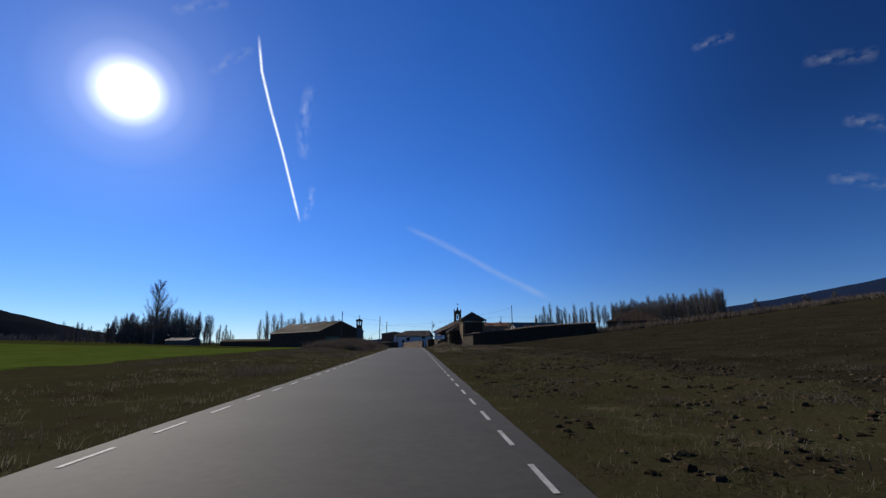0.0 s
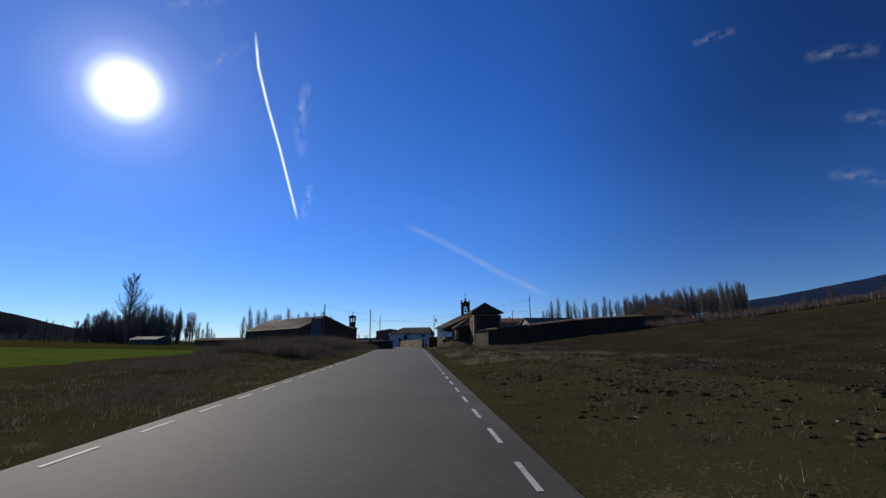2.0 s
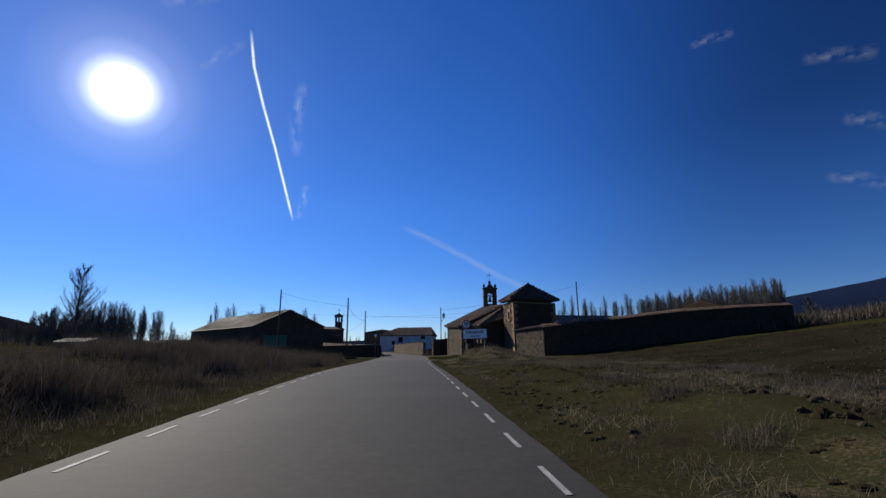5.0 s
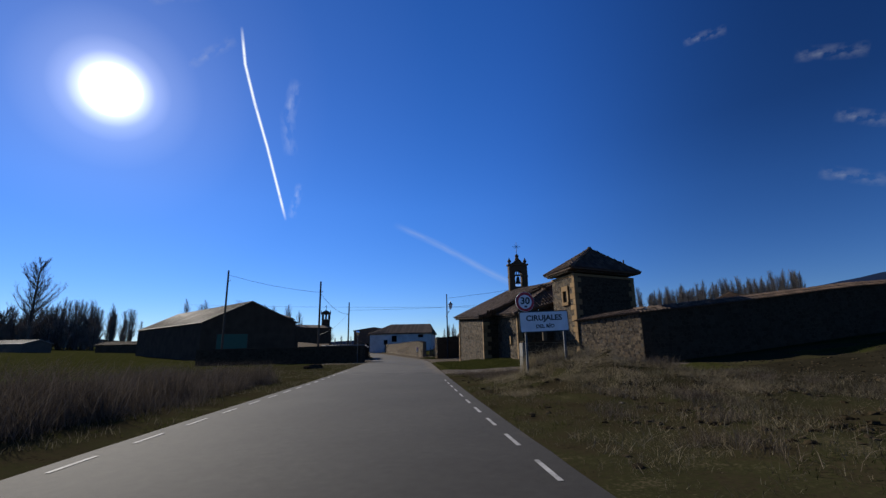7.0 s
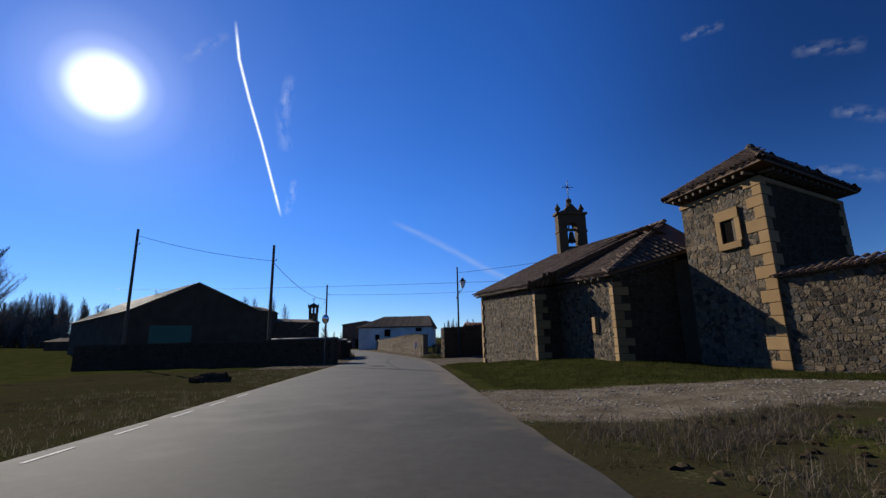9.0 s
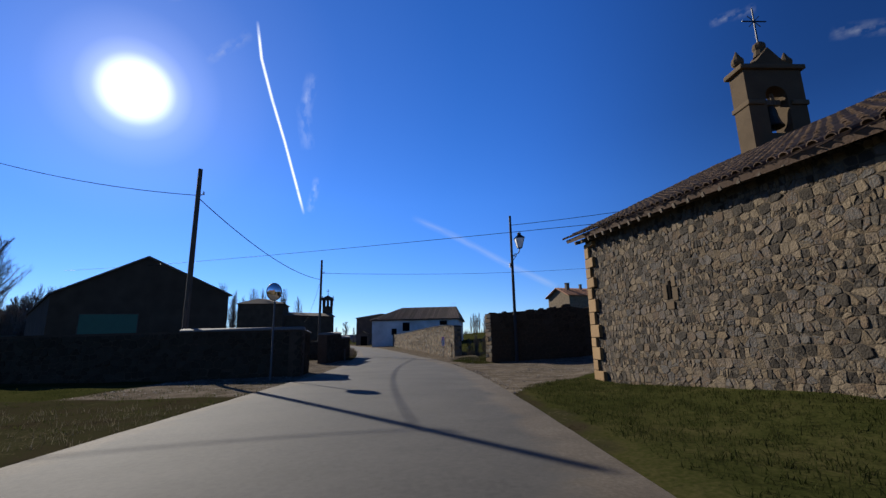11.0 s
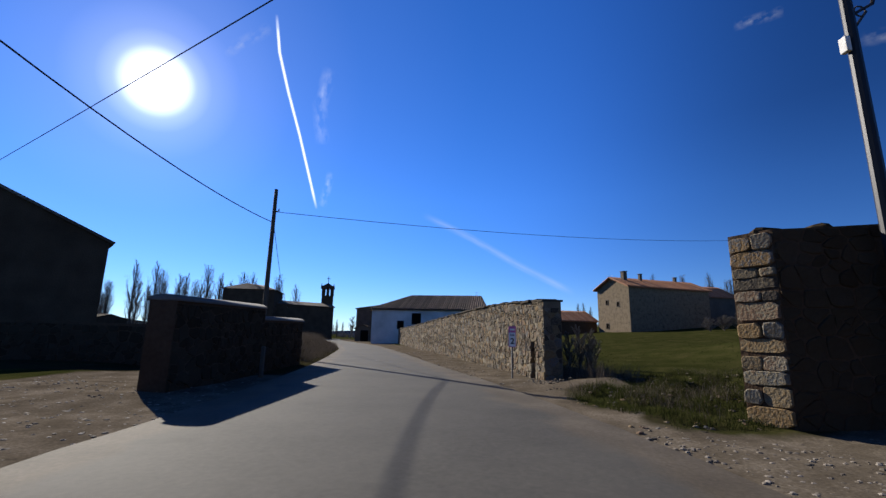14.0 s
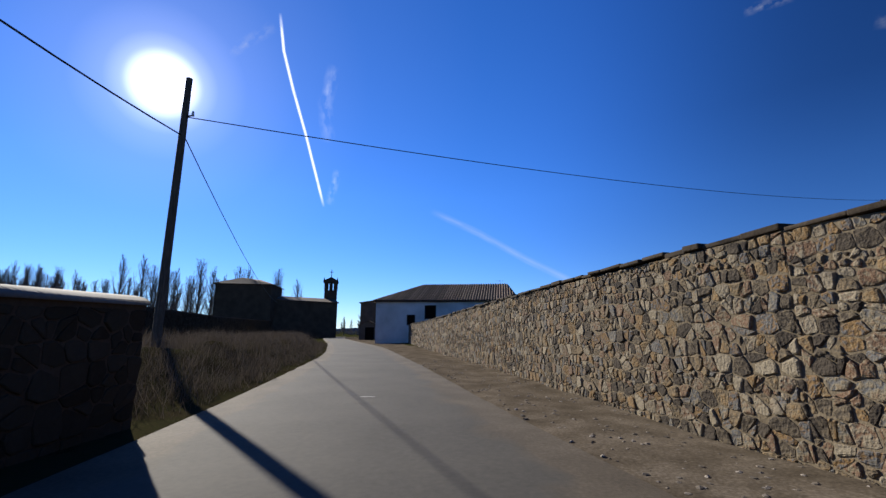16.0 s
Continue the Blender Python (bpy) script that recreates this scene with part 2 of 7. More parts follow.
PEBBLE = material("pebbles", ((0.07, 0.058, 0.043), (0.145, 0.122, 0.095), (0.25, 0.22, 0.18)), 2, 0.9, 0.3, 20, island=0.25, spec=0.2)
SIGN_WHITE = plain("sign_white", (0.78, 0.78, 0.77), 0.4)
SIGN_RED = plain("sign_red", (0.5, 0.02, 0.025), 0.4)
SIGN_BLACK = plain("sign_black", (0.012, 0.012, 0.012), 0.4)
SIGN_PINK = plain("sign_magenta", (0.5, 0.12, 0.3), 0.4)
GREY_METAL = plain("sign_back_grey", (0.085, 0.088, 0.09), 0.6, 0.1)
BRONZE = plain("dark_bronze", (0.045, 0.04, 0.03), 0.45, 0.8)
CABLE = plain("black_cable", (0.012, 0.012, 0.012), 0.6)
FROST = plain("frosted_lantern_glass", (0.72, 0.72, 0.7), 0.5)
# the haze of distance is put into this blue base colour
HILL = material("haze_blue_hill", ((0.008, 0.015, 0.035), (0.014, 0.023, 0.048)), 0.004, 0.95, 0.0, 0.03, spec=0.0)
DARK_HILL = material("bare_hill", ((0.008, 0.011, 0.014), (0.018, 0.02, 0.022)), 0.01, 0.95, 0.0, 0.05, spec=0.0)
# dark stone, also for shaded faces: there the shade is in the colour
SHADE_STONE = material("dark_and_shaded_stone", ((0.028, 0.02, 0.013), (0.05, 0.037, 0.024), (0.072, 0.053, 0.036)), 2, 0.95, 0.5, 18, island=0.15, spec=0.0, bump_scale=0.03)
PALE_RENDER = material("pale_render", ((0.12, 0.109, 0.092), (0.185, 0.175, 0.155), (0.235, 0.22, 0.197)), 0.9, 0.9, 0.4, 14, spec=0.1)
HOUSE_STONE = material("house_rubble", ((0.05, 0.04, 0.03), (0.13, 0.1, 0.066), (0.2, 0.155, 0.1), (0.15, 0.13, 0.1)), 2.2, 0.9, 0.5, 9, spec=0.1, detail_mix=0.6, bump_scale=0.04)
BROWN_RENDER = material("brown_render", ((0.075, 0.047, 0.031), (0.13, 0.085, 0.058)), 0.8, 0.9, 0.4, 18)


def blended(name, layers, rough=0.95, bump=0.7, bump_scale=0.05, bump_fine=18.0, spec=0.0):
    """A surface of several covers laid over one another with ragged edges: (attribute, colours, scale) from the lowest up."""
    m = bpy.data.materials.new(name)
    m.use_nodes = True
    n, l = m.node_tree.nodes, m.node_tree.links
    b = n["Principled BSDF"]
    b.inputs["Roughness"].default_value, b.inputs["Specular IOR Level"].default_value = rough, spec
    co = n.new("ShaderNodeTexCoord")

    def noise_node(scale, detail, w):
        q = n.new("ShaderNodeTexNoise")
        q.noise_dimensions = "4D"
        q.inputs["Scale"].default_value, q.inputs["Detail"].default_value, q.inputs["W"].default_value = scale, detail, w
        l.new(co.outputs["Object"], q.inputs["Vector"])
        return q.outputs[0]
    edge = noise_node(1.1, 6, 1.0)
    colour = None
    for k, (attr, colours, scale) in enumerate(layers):
        mix = n.new("ShaderNodeMix")
        mix.data_type = "FLOAT"
        mix.inputs[0].default_value = 0.45
        l.new(noise_node(scale, 5, 3.0 + k), mix.inputs[2])
        l.new(noise_node(scale * 22, 4, 8.0 + k), mix.inputs[3])
        ramp = n.new("ShaderNodeValToRGB")
        e = ramp.color_ramp.elements
        e[0].position, e[1].position = 0.32, 0.68
        e[0].color, e[1].color = (*colours[0], 1), (*colours[-1], 1)
        for i, c in enumerate(colours[1:-1]):
            e.new(0.32 + 0.36 * (i + 1) / (len(colours) - 1)).color = (*c, 1)
        l.new(mix.outputs[0], ramp.inputs[0])
        if attr is None:
            colour = ramp.outputs[0]
            continue
        at = n.new("ShaderNodeAttribute")
        at.attribute_name = attr
        add = n.new("ShaderNodeMath")
        l.new(at.outputs["Fac"], add.inputs[0])
        l.new(edge, add.inputs[1])
        mr = n.new("ShaderNodeMapRange")
        mr.inputs[1].default_value, mr.inputs[2].default_value = 0.88, 1.12
        l.new(add.outputs[0], mr.inputs[0])
        over = n.new("ShaderNodeMix")
        over.data_type = "RGBA"
        l.new(mr.outputs[0], over.inputs[0])
        l.new(colour, over.inputs[6])
        l.new(ramp.outputs[0], over.inputs[7])
        colour = over.outputs[2]
    l.new(colour, b.inputs["Base Color"])
    bp = n.new("ShaderNodeBump")
    bp.inputs["Strength"].default_value, bp.inputs["Distance"].default_value = bump, bump_scale
    l.new(noise_node(bump_fine, 9, 30.0), bp.inputs["Height"])
    l.new(bp.outputs[0], b.inputs["Normal"])
    return m


ROADWAY = blended("worn_asphalt", [
    (None, ((0.027, 0.025, 0.0215), (0.036, 0.0335, 0.029), (0.048, 0.0445, 0.038)), 0.4),
    ("worn", ((0.044, 0.041, 0.035), (0.061, 0.0565, 0.048), (0.077, 0.071, 0.059)), 0.8),
    ("dust", ((0.052, 0.042, 0.03), (0.082, 0.067, 0.048), (0.12, 0.1, 0.074)), 1.2)], 0.85, 0.35, 0.01, 90.0, 0.12)
LAND = blended("field_and_verge", [
    (None, ((0.0105, 0.0096, 0.0062), (0.0215, 0.0188, 0.0115), (0.036, 0.031, 0.0195)), 0.5),
    ("verge", ((0.0085, 0.0072, 0.0044), (0.034, 0.0275, 0.0152), (0.027, 0.0275, 0.0115), (0.084, 0.066, 0.039)), 1.1),
    ("green", ((0.014, 0.0175, 0.005), (0.03, 0.032, 0.0095), (0.056, 0.049, 0.019)), 0.8),
    ("wheat", ((0.028, 0.045, 0.007), (0.05, 0.072, 0.012), (0.075, 0.092, 0.02)), 0.6),
    ("gravel", ((0.05, 0.04, 0.028), (0.098, 0.08, 0.058), (0.18, 0.15, 0.114)), 1.6)], bump=0.45, bump_scale=0.03, bump_fine=9.0)

COPING = material("lichened_coping", ((0.022, 0.017, 0.012), (0.05, 0.039, 0.028), (0.09, 0.072, 0.053)), 2.5, 0.95, 0.5, 22, per_object=0.1, spec=0.1)

# ochre ashlar with the bell gable's shade in its colour; also slit jambs
DIM_ASHLAR = material("shade_darkened_ashlar", ((0.04, 0.029, 0.018), (0.085, 0.06, 0.035), (0.13, 0.095, 0.056)), 1.6, 0.9, 0.4, 30, per_object=0.12, spec=0.1)


# ---- helpers for meshes ----
def mesh_from(name, verts, faces, mat, smooth=False):
    me = bpy.data.meshes.new(name)
    me.from_pydata(verts, [], faces)
    for m in (mat if isinstance(mat, (list, tuple)) else [mat]):
        me.materials.append(m)
    if smooth:
        me.polygons.foreach_set("use_smooth", [True] * len(me.polygons))
    me.update()
    return me


def part(name, bm, mat, parent, label=""):
    """Links a bmesh (or a mesh) as one object under a thing."""
    if isinstance(bm, bmesh.types.BMesh):
        me = bpy.data.meshes.new(name)
        bmesh.ops.recalc_face_normals(bm, faces=bm.faces)
        bm.to_mesh(me)
        bm.free()
        me.materials.append(mat)
    else:
        me = bm
    ob = new(name, me)
    if parent:
        ob.parent = parent
    if label:
        ob["label"] = label
    return ob


def empty(name, at, turn=0.0, label="", category="", group="", kind=""):
    e = new(name)
    e.empty_display_size = 0.2
    e.matrix_world = pose(*at, 0, 0, turn)
    return tagged(e, label, category, group, kind)


def box(bm, x0, x1, y0, y1, z0, z1, bevel=0.0):
    r = bmesh.ops.create_cube(bm, size=1.0)
    bmesh.ops.scale(bm, vec=(x1 - x0, y1 - y0, z1 - z0), verts=r["verts"])
    bmesh.ops.translate(bm, vec=((x0 + x1) / 2, (y0 + y1) / 2, (z0 + z1) / 2), verts=r["verts"])
    if bevel:
        es = list({e for v in r["verts"] for e in v.link_edges})
        bmesh.ops.bevel(bm, geom=es, offset=bevel, segments=2, affect="EDGES", profile=0.6)
    return bm


def boxed(*a, bevel=0.0):
    return box(bmesh.new(), *a, bevel=bevel)


def tube(bm, a, b, r0, r1=None, seg=8, caps=True):
    a, b = Vector(a), Vector(b)
    r1 = r0 if r1 is None else r1
    m = Matrix.Translation((a + b) / 2) @ (b - a).to_track_quat("Z", "Y").to_matrix().to_4x4()
    bmesh.ops.create_cone(bm, cap_ends=caps, segments=seg, radius1=r0, radius2=r1, depth=(b - a).length, matrix=m)
    return bm


def smoothstep(a, b, x):
    t = min(1.0, max(0.0, (x - a) / (b - a)))
    return t * t * (3 - 2 * t)


def lerp_table(table, y):
    if y <= table[0][0]:
        return table[0][1]
    for (a, p), (b, q) in zip(table, table[1:]):
        if y <= b:
            t = (y - a) / (b - a)
            return p + (q - p) * t
    return table[-1][1]


def eased(table, y, w=6.0):
    return sum(lerp_table(table, y + d * w) for d in (-1, -0.5, 0, 0.5, 1)) / 5


ROAD_Z = [(-40, -0.55), (0, 0.0), (25, 0.36), (50, 0.72), (74, 1.02), (82, 1.02), (92, 0.9), (105, 0.77), (125, 0.68), (140, 0.6), (160, 0.75), (190, 0.9), (400, 0.9)]
ROAD_L = [(-40, -3.5), (60, -3.6), (88, -4.45), (108, -4.4), (130, -4.4), (140, -4.3), (152, -5.2), (160, -6.3), (172, -8.2), (190, -12.6), (215, -19.5), (250, -29), (300, -40)]
ROAD_R = [(-40, 1.18), (40, 1.18), (70, 1.1), (90, 1.15), (107, 1.5), (115, 1.65), (128, 1.9), (138, 1.7), (146, 0.7), (154, -1.2), (162, -2.6), (182, -6.6), (200, -11.5), (215, -15.5), (250, -24.5), (300, -35)]


def road_z(y):
    return eased(ROAD_Z, y, 5)


def road_l(y):
    return eased(ROAD_L, y, 4)


def road_r(y):
    return eased(ROAD_R, y, 4)


def ground_z(x, y):
    """Height of the land: flat by the road, rising steadily to the east, gently to the west."""
    z = road_z(y)
    l, r = road_l(y), road_r(y)
    if l - 0.3 <= x <= r + 0.3:
        return z - 0.06
    if x > r:
        d = x - r - 0.3
        z += -0.03 + 0.25 * smoothstep(2, 8, d)
        e = d - 9
        rise = e * e / 16 if 0 < e < 8 else max(0, e - 4)
        rise = min(rise, 230 + (rise - 230) * 0.15) if rise > 230 else rise
        z += 0.1 * rise * (1 if y < 115 else 1 - 0.25 * smoothstep(115, 150, y))
        z += 0.02 * max(0, min(d, 200) - 70) * (1 - smoothstep(120, 200, y))
        z += (0.72 + 0.55 * noise.noise(Vector((x * 0.9, y * 0.9, 11))) + 0.4 * noise.noise(Vector((x * 1.9, y * 1.9, 12)))) * math.exp(-(((y - 96.4) / 4.4) ** 2) - ((d - 4.6) / 2.5) ** 2)
        z += 0.25 * smoothstep(1.5, 4.5, d) * math.exp(-(((y - 120.5) / 6.5) ** 4)) * (1 - smoothstep(8, 12, d))
        z += 0.1 * noise.noise(Vector((x * 0.7, y * 0.7, 14))) * smoothstep(1.0, 3.0, d) * (1 - smoothstep(100, 106, y)) * (1 - smoothstep(9, 16, d))
        z += (0.12 + 0.3 * noise.noise(Vector((x * 1.1, y * 1.1, 31)))) * smoothstep(0.5, 1.6, d) * smoothstep(141.5, 143, y) * (1 - smoothstep(147.5, 149, y)) * (1 - smoothstep(5, 9, d))
        z += 1.45 * smoothstep(8.5, 17, x) * smoothstep(129.5, 134, y) * (1 - smoothstep(150, 168, y))
        z += 0.28 * math.exp(-(((y - 60) / 30) ** 2) - ((d - 3.4) / 1.6) ** 2) * (1 + noise.noise(Vector((x, y * 0.4, 5))))
    else:
        d = l - 0.3 - x
        z += -0.04 + (0.85 * (0.2 + 0.8 * smoothstep(38, 72, y)) * math.exp(-((d - 5.5) / 2.6) ** 2) + 0.2 * smoothstep(3, 10, d)) * (1 - smoothstep(84, 100, y))
        z += 0.03 * max(0, min(d, 500) - 30)
        z += (0.75 + 0.3 * noise.noise(Vector((x * 0.8, y * 0.8, 21)))) * smoothstep(0.5, 2.6, d) * (1 - smoothstep(7, 11, d)) * smoothstep(153, 158, y) * (1 - smoothstep(190, 205, y))
    z += 0.08 * noise.noise(Vector((x * 0.5, y * 0.5, 0))) * smoothstep(0, 2, d) + 0.16 * noise.noise(Vector((x * 0.1, y * 0.1, 3))) * smoothstep(1, 6, d)
    return z


def strip(xs, ys, zf):
    v = [(x, y, zf(x, y)) for y in ys for x in xs]
    n = len(xs)
    f = [(j * n + i, j * n + i + 1, (j + 1) * n + i + 1, (j + 1) * n + i) for j in range(len(ys) - 1) for i in range(n - 1)]
    return v, f


def spaced(lo, hi, near, step, grow):
    """Coordinates from lo to hi, step apart inside near, growing outside."""
    out = list(np.arange(near[0], near[1] + 1e-6, step))
    s, x = step, near[1]
    while x < hi:
        s *= grow
        x += s
        out.append(min(x, hi))
    s, x = step, near[0]
    while x > lo:
        s *= grow
        x -= s
        out.insert(0, max(x, lo))
    return [float(q) for q in out]


def land():
    xs = spaced(-4500, 4500, (-14, 20), 0.5, 1.09)
    ys = spaced(-600, 4900, (-6, 160), 0.8, 1.08)
    v, f = strip(xs, ys, ground_z)
    me = mesh_from("ground", v, f, LAND, True)
    weights = {"verge": [], "green": [], "gravel": [], "wheat": []}
    for x, y, _ in v:
        if -24 < x < 30 and -8 < y < 205:
            c = [cover(x + a, y + b) for a, b in ((0, 0), (0.45, 0.2), (-0.45, -0.2), (-0.2, 0.7), (0.2, -0.7))]
        else:
            c = [cover(x, y)]
        for k, name in ((1, "verge"), (3, "green"), (2, "gravel"), (4, "wheat")):
            weights[name].append(c.count(k) / len(c))
        # a cover lies on the ones below it, so that soil never shows between two of them
        weights["verge"][-1] = max(weights["verge"][-1], weights["green"][-1] ** 0.5, weights["gravel"][-1] ** 0.5, weights["wheat"][-1] ** 0.5)
    for name, w in weights.items():
        me.attributes.new(name, "FLOAT", "POINT").data.foreach_set("value", w)
    return tagged(new("ground", me), "bare brown field, dry verges and worn gravel beside the road", "ground", kind="structure")


def cover(x, y):
    l, r = road_l(y), road_r(y)
    w = 1.2 * noise.noise(Vector((x * 0.25, y * 0.25, 7)))
    if x > r:
        d = x - r
        if 106.7 - 0.17 * d + w * 0.5 < y < 112.0 - 0.34 * d + w * 0.5 and d < 14:
            return 2                    # track behind the sign
        if y < 101:
            return 0 if d > 7.5 + w else 1
        if y < 106:
            return 3 if w > 0.1 else 1
        if y < 134:
            s = max(0.0, y - 124)
            if y > 124 and x < 1.7 + 0.02 * s + 0.055 * s * s + w * 0.35:
                return 2
            return 1 if d < 0.5 + w * 0.4 else 3
        if y < 141.6 and d < 40:
            return 2
        if y < 146:
            return 2 if d < 1.0 + w * 0.5 else 3
        return 3 if d > 3.5 else 2
    d = l - x
    if y < 128:
        if d > 13 + w:
            return 4 if 12 < y < 112 + w and d < 150 else 3
        return 1
    if d > 26 + w or y > 200:
        return 3
    if y < 149:
        return 2 if d < 5.6 + w * 0.8 else 3
    return 1


ground = land()

ys = [float(y) for y in np.arange(-30, 300, 0.75)]
rv, rf = [], []
for y in ys:
    l, r = road_l(y), road_r(y)
    for k in range(9):
        x = l - 0.25 + (r - l + 0.5) * k / 8
        e = 0.05 * noise.noise(Vector((k * 9, y * 1.3, 0))) if k in (0, 8) else 0
        rv.append((x + e, y, road_z(y) + 0.015 * (1 - ((k - 4) / 4) ** 2)))
for j in range(len(ys) - 1):
    for i in range(8):
        rf.append((j * 9 + i, j * 9 + i + 1, (j + 1) * 9 + i + 1, (j + 1) * 9 + i))
road_mesh = mesh_from("road", rv, rf, ROADWAY, True)
worn, dust = [], []
for y in ys:
    for k in range(9):
        e = abs(k - 4) / 4
        late = smoothstep(96, 118, y)
        worn.append(0.12 + 0.62 * late)
        right = smoothstep(0.45, 1.0, (k - 4) / 4) if k > 4 else 0
        left = smoothstep(0.6, 1.0, (4 - k) / 4) if k < 4 else 0
        dust.append((0.32 + 0.2 * late) * smoothstep(0.7, 1.05, e) + right * (0.35 * late + 0.35 * smoothstep(140, 150, y)) + 0.14 * late + left * (0.5 * smoothstep(126, 132, y) + 0.4 * smoothstep(146, 152, y)))
road_mesh.attributes.new("worn", "FLOAT", "POINT").data.foreach_set("value", worn)
road_mesh.attributes.new("dust", "FLOAT", "POINT").data.foreach_set("value", dust)
road = tagged(new("road", road_mesh), "narrow grey asphalt road with worn patches and dusty edges", "road", kind="structure")
for e, (side, last) in enumerate(((road_r, 101), (road_l, 113))):
    y = 4.18 - 1.64 * 18 if e == 0 else 5.3 - 1.64 * 18
    while y < last:
        v = []
        for k in range(3):
            yy = y - 0.42 + 0.42 * k
            x = side(yy) + (-0.05 if e == 0 else 0.05)
            v += [(x - 0.03, yy, road_z(yy) + 0.016), (x + 0.03, yy, road_z(yy) + 0.016)]
        v = [(a, b, c - 0.007) for a, b, c in v]
        part("edge_dash", mesh_from("edge_dash", v, [(0, 1, 3, 2), (2, 3, 5, 4)], PAINT), None, road)
        y += 1.64

# a rest of paint on the asphalt
v = []
for k in range(7):
    x = -3.6 + 0.05 * k
    w = 0.05 * (1 - abs(k - 3) / 3.4)
    v += [(x, 155.95 - w + 0.03 * noise.noise(Vector((k * 1.7, 1, 0))), road_z(156) + 0.02), (x, 155.98 + w + 0.03 * noise.noise(Vector((k * 1.7, 2, 0))), road_z(156) + 0.02)]
part("paint_scuff", mesh_from("paint_scuff", v, [(2 * i, 2 * i + 2, 2 * i + 3, 2 * i + 1) for i in range(6)], PAINT), None, road, "worn rest of white paint")


# ---- masonry, tiles and plants ----
def stone_template(k, round_=0.72):
    """One rough stone, one unit wide and high, one unit deep: a bulging polygon of about 40 triangles."""
    g = random.Random(100 + k)
    n = 8
    rings = []
    for z, s in ((0.0, 1.0), (0.62, 0.96), (1.0, round_)):
        ring = []
        for i in range(n):
            a = 2 * math.pi * (i + 0.5) / n
            c, q = math.cos(a), math.sin(a)
            e = g.uniform(0.42, 0.62)
            x = math.copysign(abs(c) ** e, c) * 0.5
            y = math.copysign(abs(q) ** e, q) * 0.5
            ring.append((x, y))
        rings.append((z, s, ring))
    jit = [(g.uniform(-0.15, 0.07), g.uniform(-0.15, 0.07)) for _ in range(n)]
    v = []
    for z, s, ring in rings:
        for i, (x, y) in enumerate(ring):
            jx, jy = jit[i]
            v.append(((x + (jx if x > 0 else -jx)) * s + (g.uniform(-0.05, 0.05) if s < 0.9 else 0), (y + (jy if y > 0 else -jy)) * s + (g.uniform(-0.05, 0.05) if s < 0.9 else 0), z + (g.uniform(-0.22, 0.1) if s < 0.9 else 0)))
    f = []
    for r in range(2):
        for i in range(n):
            j = (i + 1) % n
            f.append((r * n + i, r * n + j, (r + 1) * n + j, (r + 1) * n + i))
    f.append(tuple(2 * n + i for i in range(n)))
    return v, f


STONE_T = [stone_template(k) for k in range(12)]


def cut(poly, px, py, nx, ny):
    """The part of a polygon on the near side of the line through (px, py) with the normal (nx, ny)."""
    out = []
    n = len(poly)
    for i in range(n):
        ax, ay = poly[i]
        bx, by = poly[(i + 1) % n]
        da, db = (ax - px) * nx + (ay - py) * ny, (bx - px) * nx + (by - py) * ny
        if da <= 0:
            out.append((ax, ay))
        if da * db < 0:
            t = da / (da - db)
            out.append((ax + (bx - ax) * t, ay + (by - ay) * t))
    return out


def courses(length, height_at, size, g):
    """Outlines of the stones of a rubble wall: uneven polygons laid in rough, wandering courses, in (u, v)."""
    flat = 1.3
    top = max(height_at(length * k / 20) for k in range(21))
    seeds, v, row = [], -0.05, 0
    while v < top + size[1]:
        h = g.uniform(*size)
        u = -g.uniform(0, 0.3)
        while u < length + 0.2:
            w = h * g.uniform(0.75, 1.9)
            wave = 0.09 * math.sin(u * 1.3 + row * 1.9)
            if g.random() > 0.08:
                seeds.append((u + w / 2, (v + h / 2 + wave + g.uniform(-0.22, 0.22) * h) * flat))
                if g.random() < 0.34:
                    seeds.append((u + w * g.uniform(0.1, 0.9), (v + h * g.uniform(0.0, 1.0) + wave) * flat))
            u += w
        v += h
        row += 1
    step = size[1] * 2
    grid = {}
    for k, (u, v) in enumerate(seeds):
        grid.setdefault((int(u // step), int(v // step)), []).append(k)
    out = []
    for k, (u, v) in enumerate(seeds):
        r = size[1] * 1.15
        poly = [(max(0, u - r), max(0, v - r)), (min(length, u + r), max(0, v - r)), (min(length, u + r), v + r), (max(0, u - r), v + r)]
        if poly[0][0] >= poly[1][0]:
            continue
        near = [q for i in (-1, 0, 1) for j in (-1, 0, 1) for q in grid.get((int(u // step) + i, int(v // step) + j), ())]
        for q in near:
            if q != k and poly:
                a, b = seeds[q]
                if abs(a - u) + abs(b - v) > 1e-4:
                    poly = cut(poly, (a + u) / 2, (b + v) / 2, a - u, b - v)
        if len(poly) < 3:
            continue
        poly = [(a, b / flat) for a, b in poly]
        c = sum(p[0] for p in poly) / len(poly)
        lim = height_at(min(max(c, 0), length))
        poly = cut(poly, 0, lim, 0, 1)
        if len(poly) < 3:
            continue
        area = abs(sum(p[0] * q[1] - q[0] * p[1] for p, q in zip(poly, poly[1:] + poly[:1]))) / 2
        if area > 0.004:
            out.append(poly)
    return out


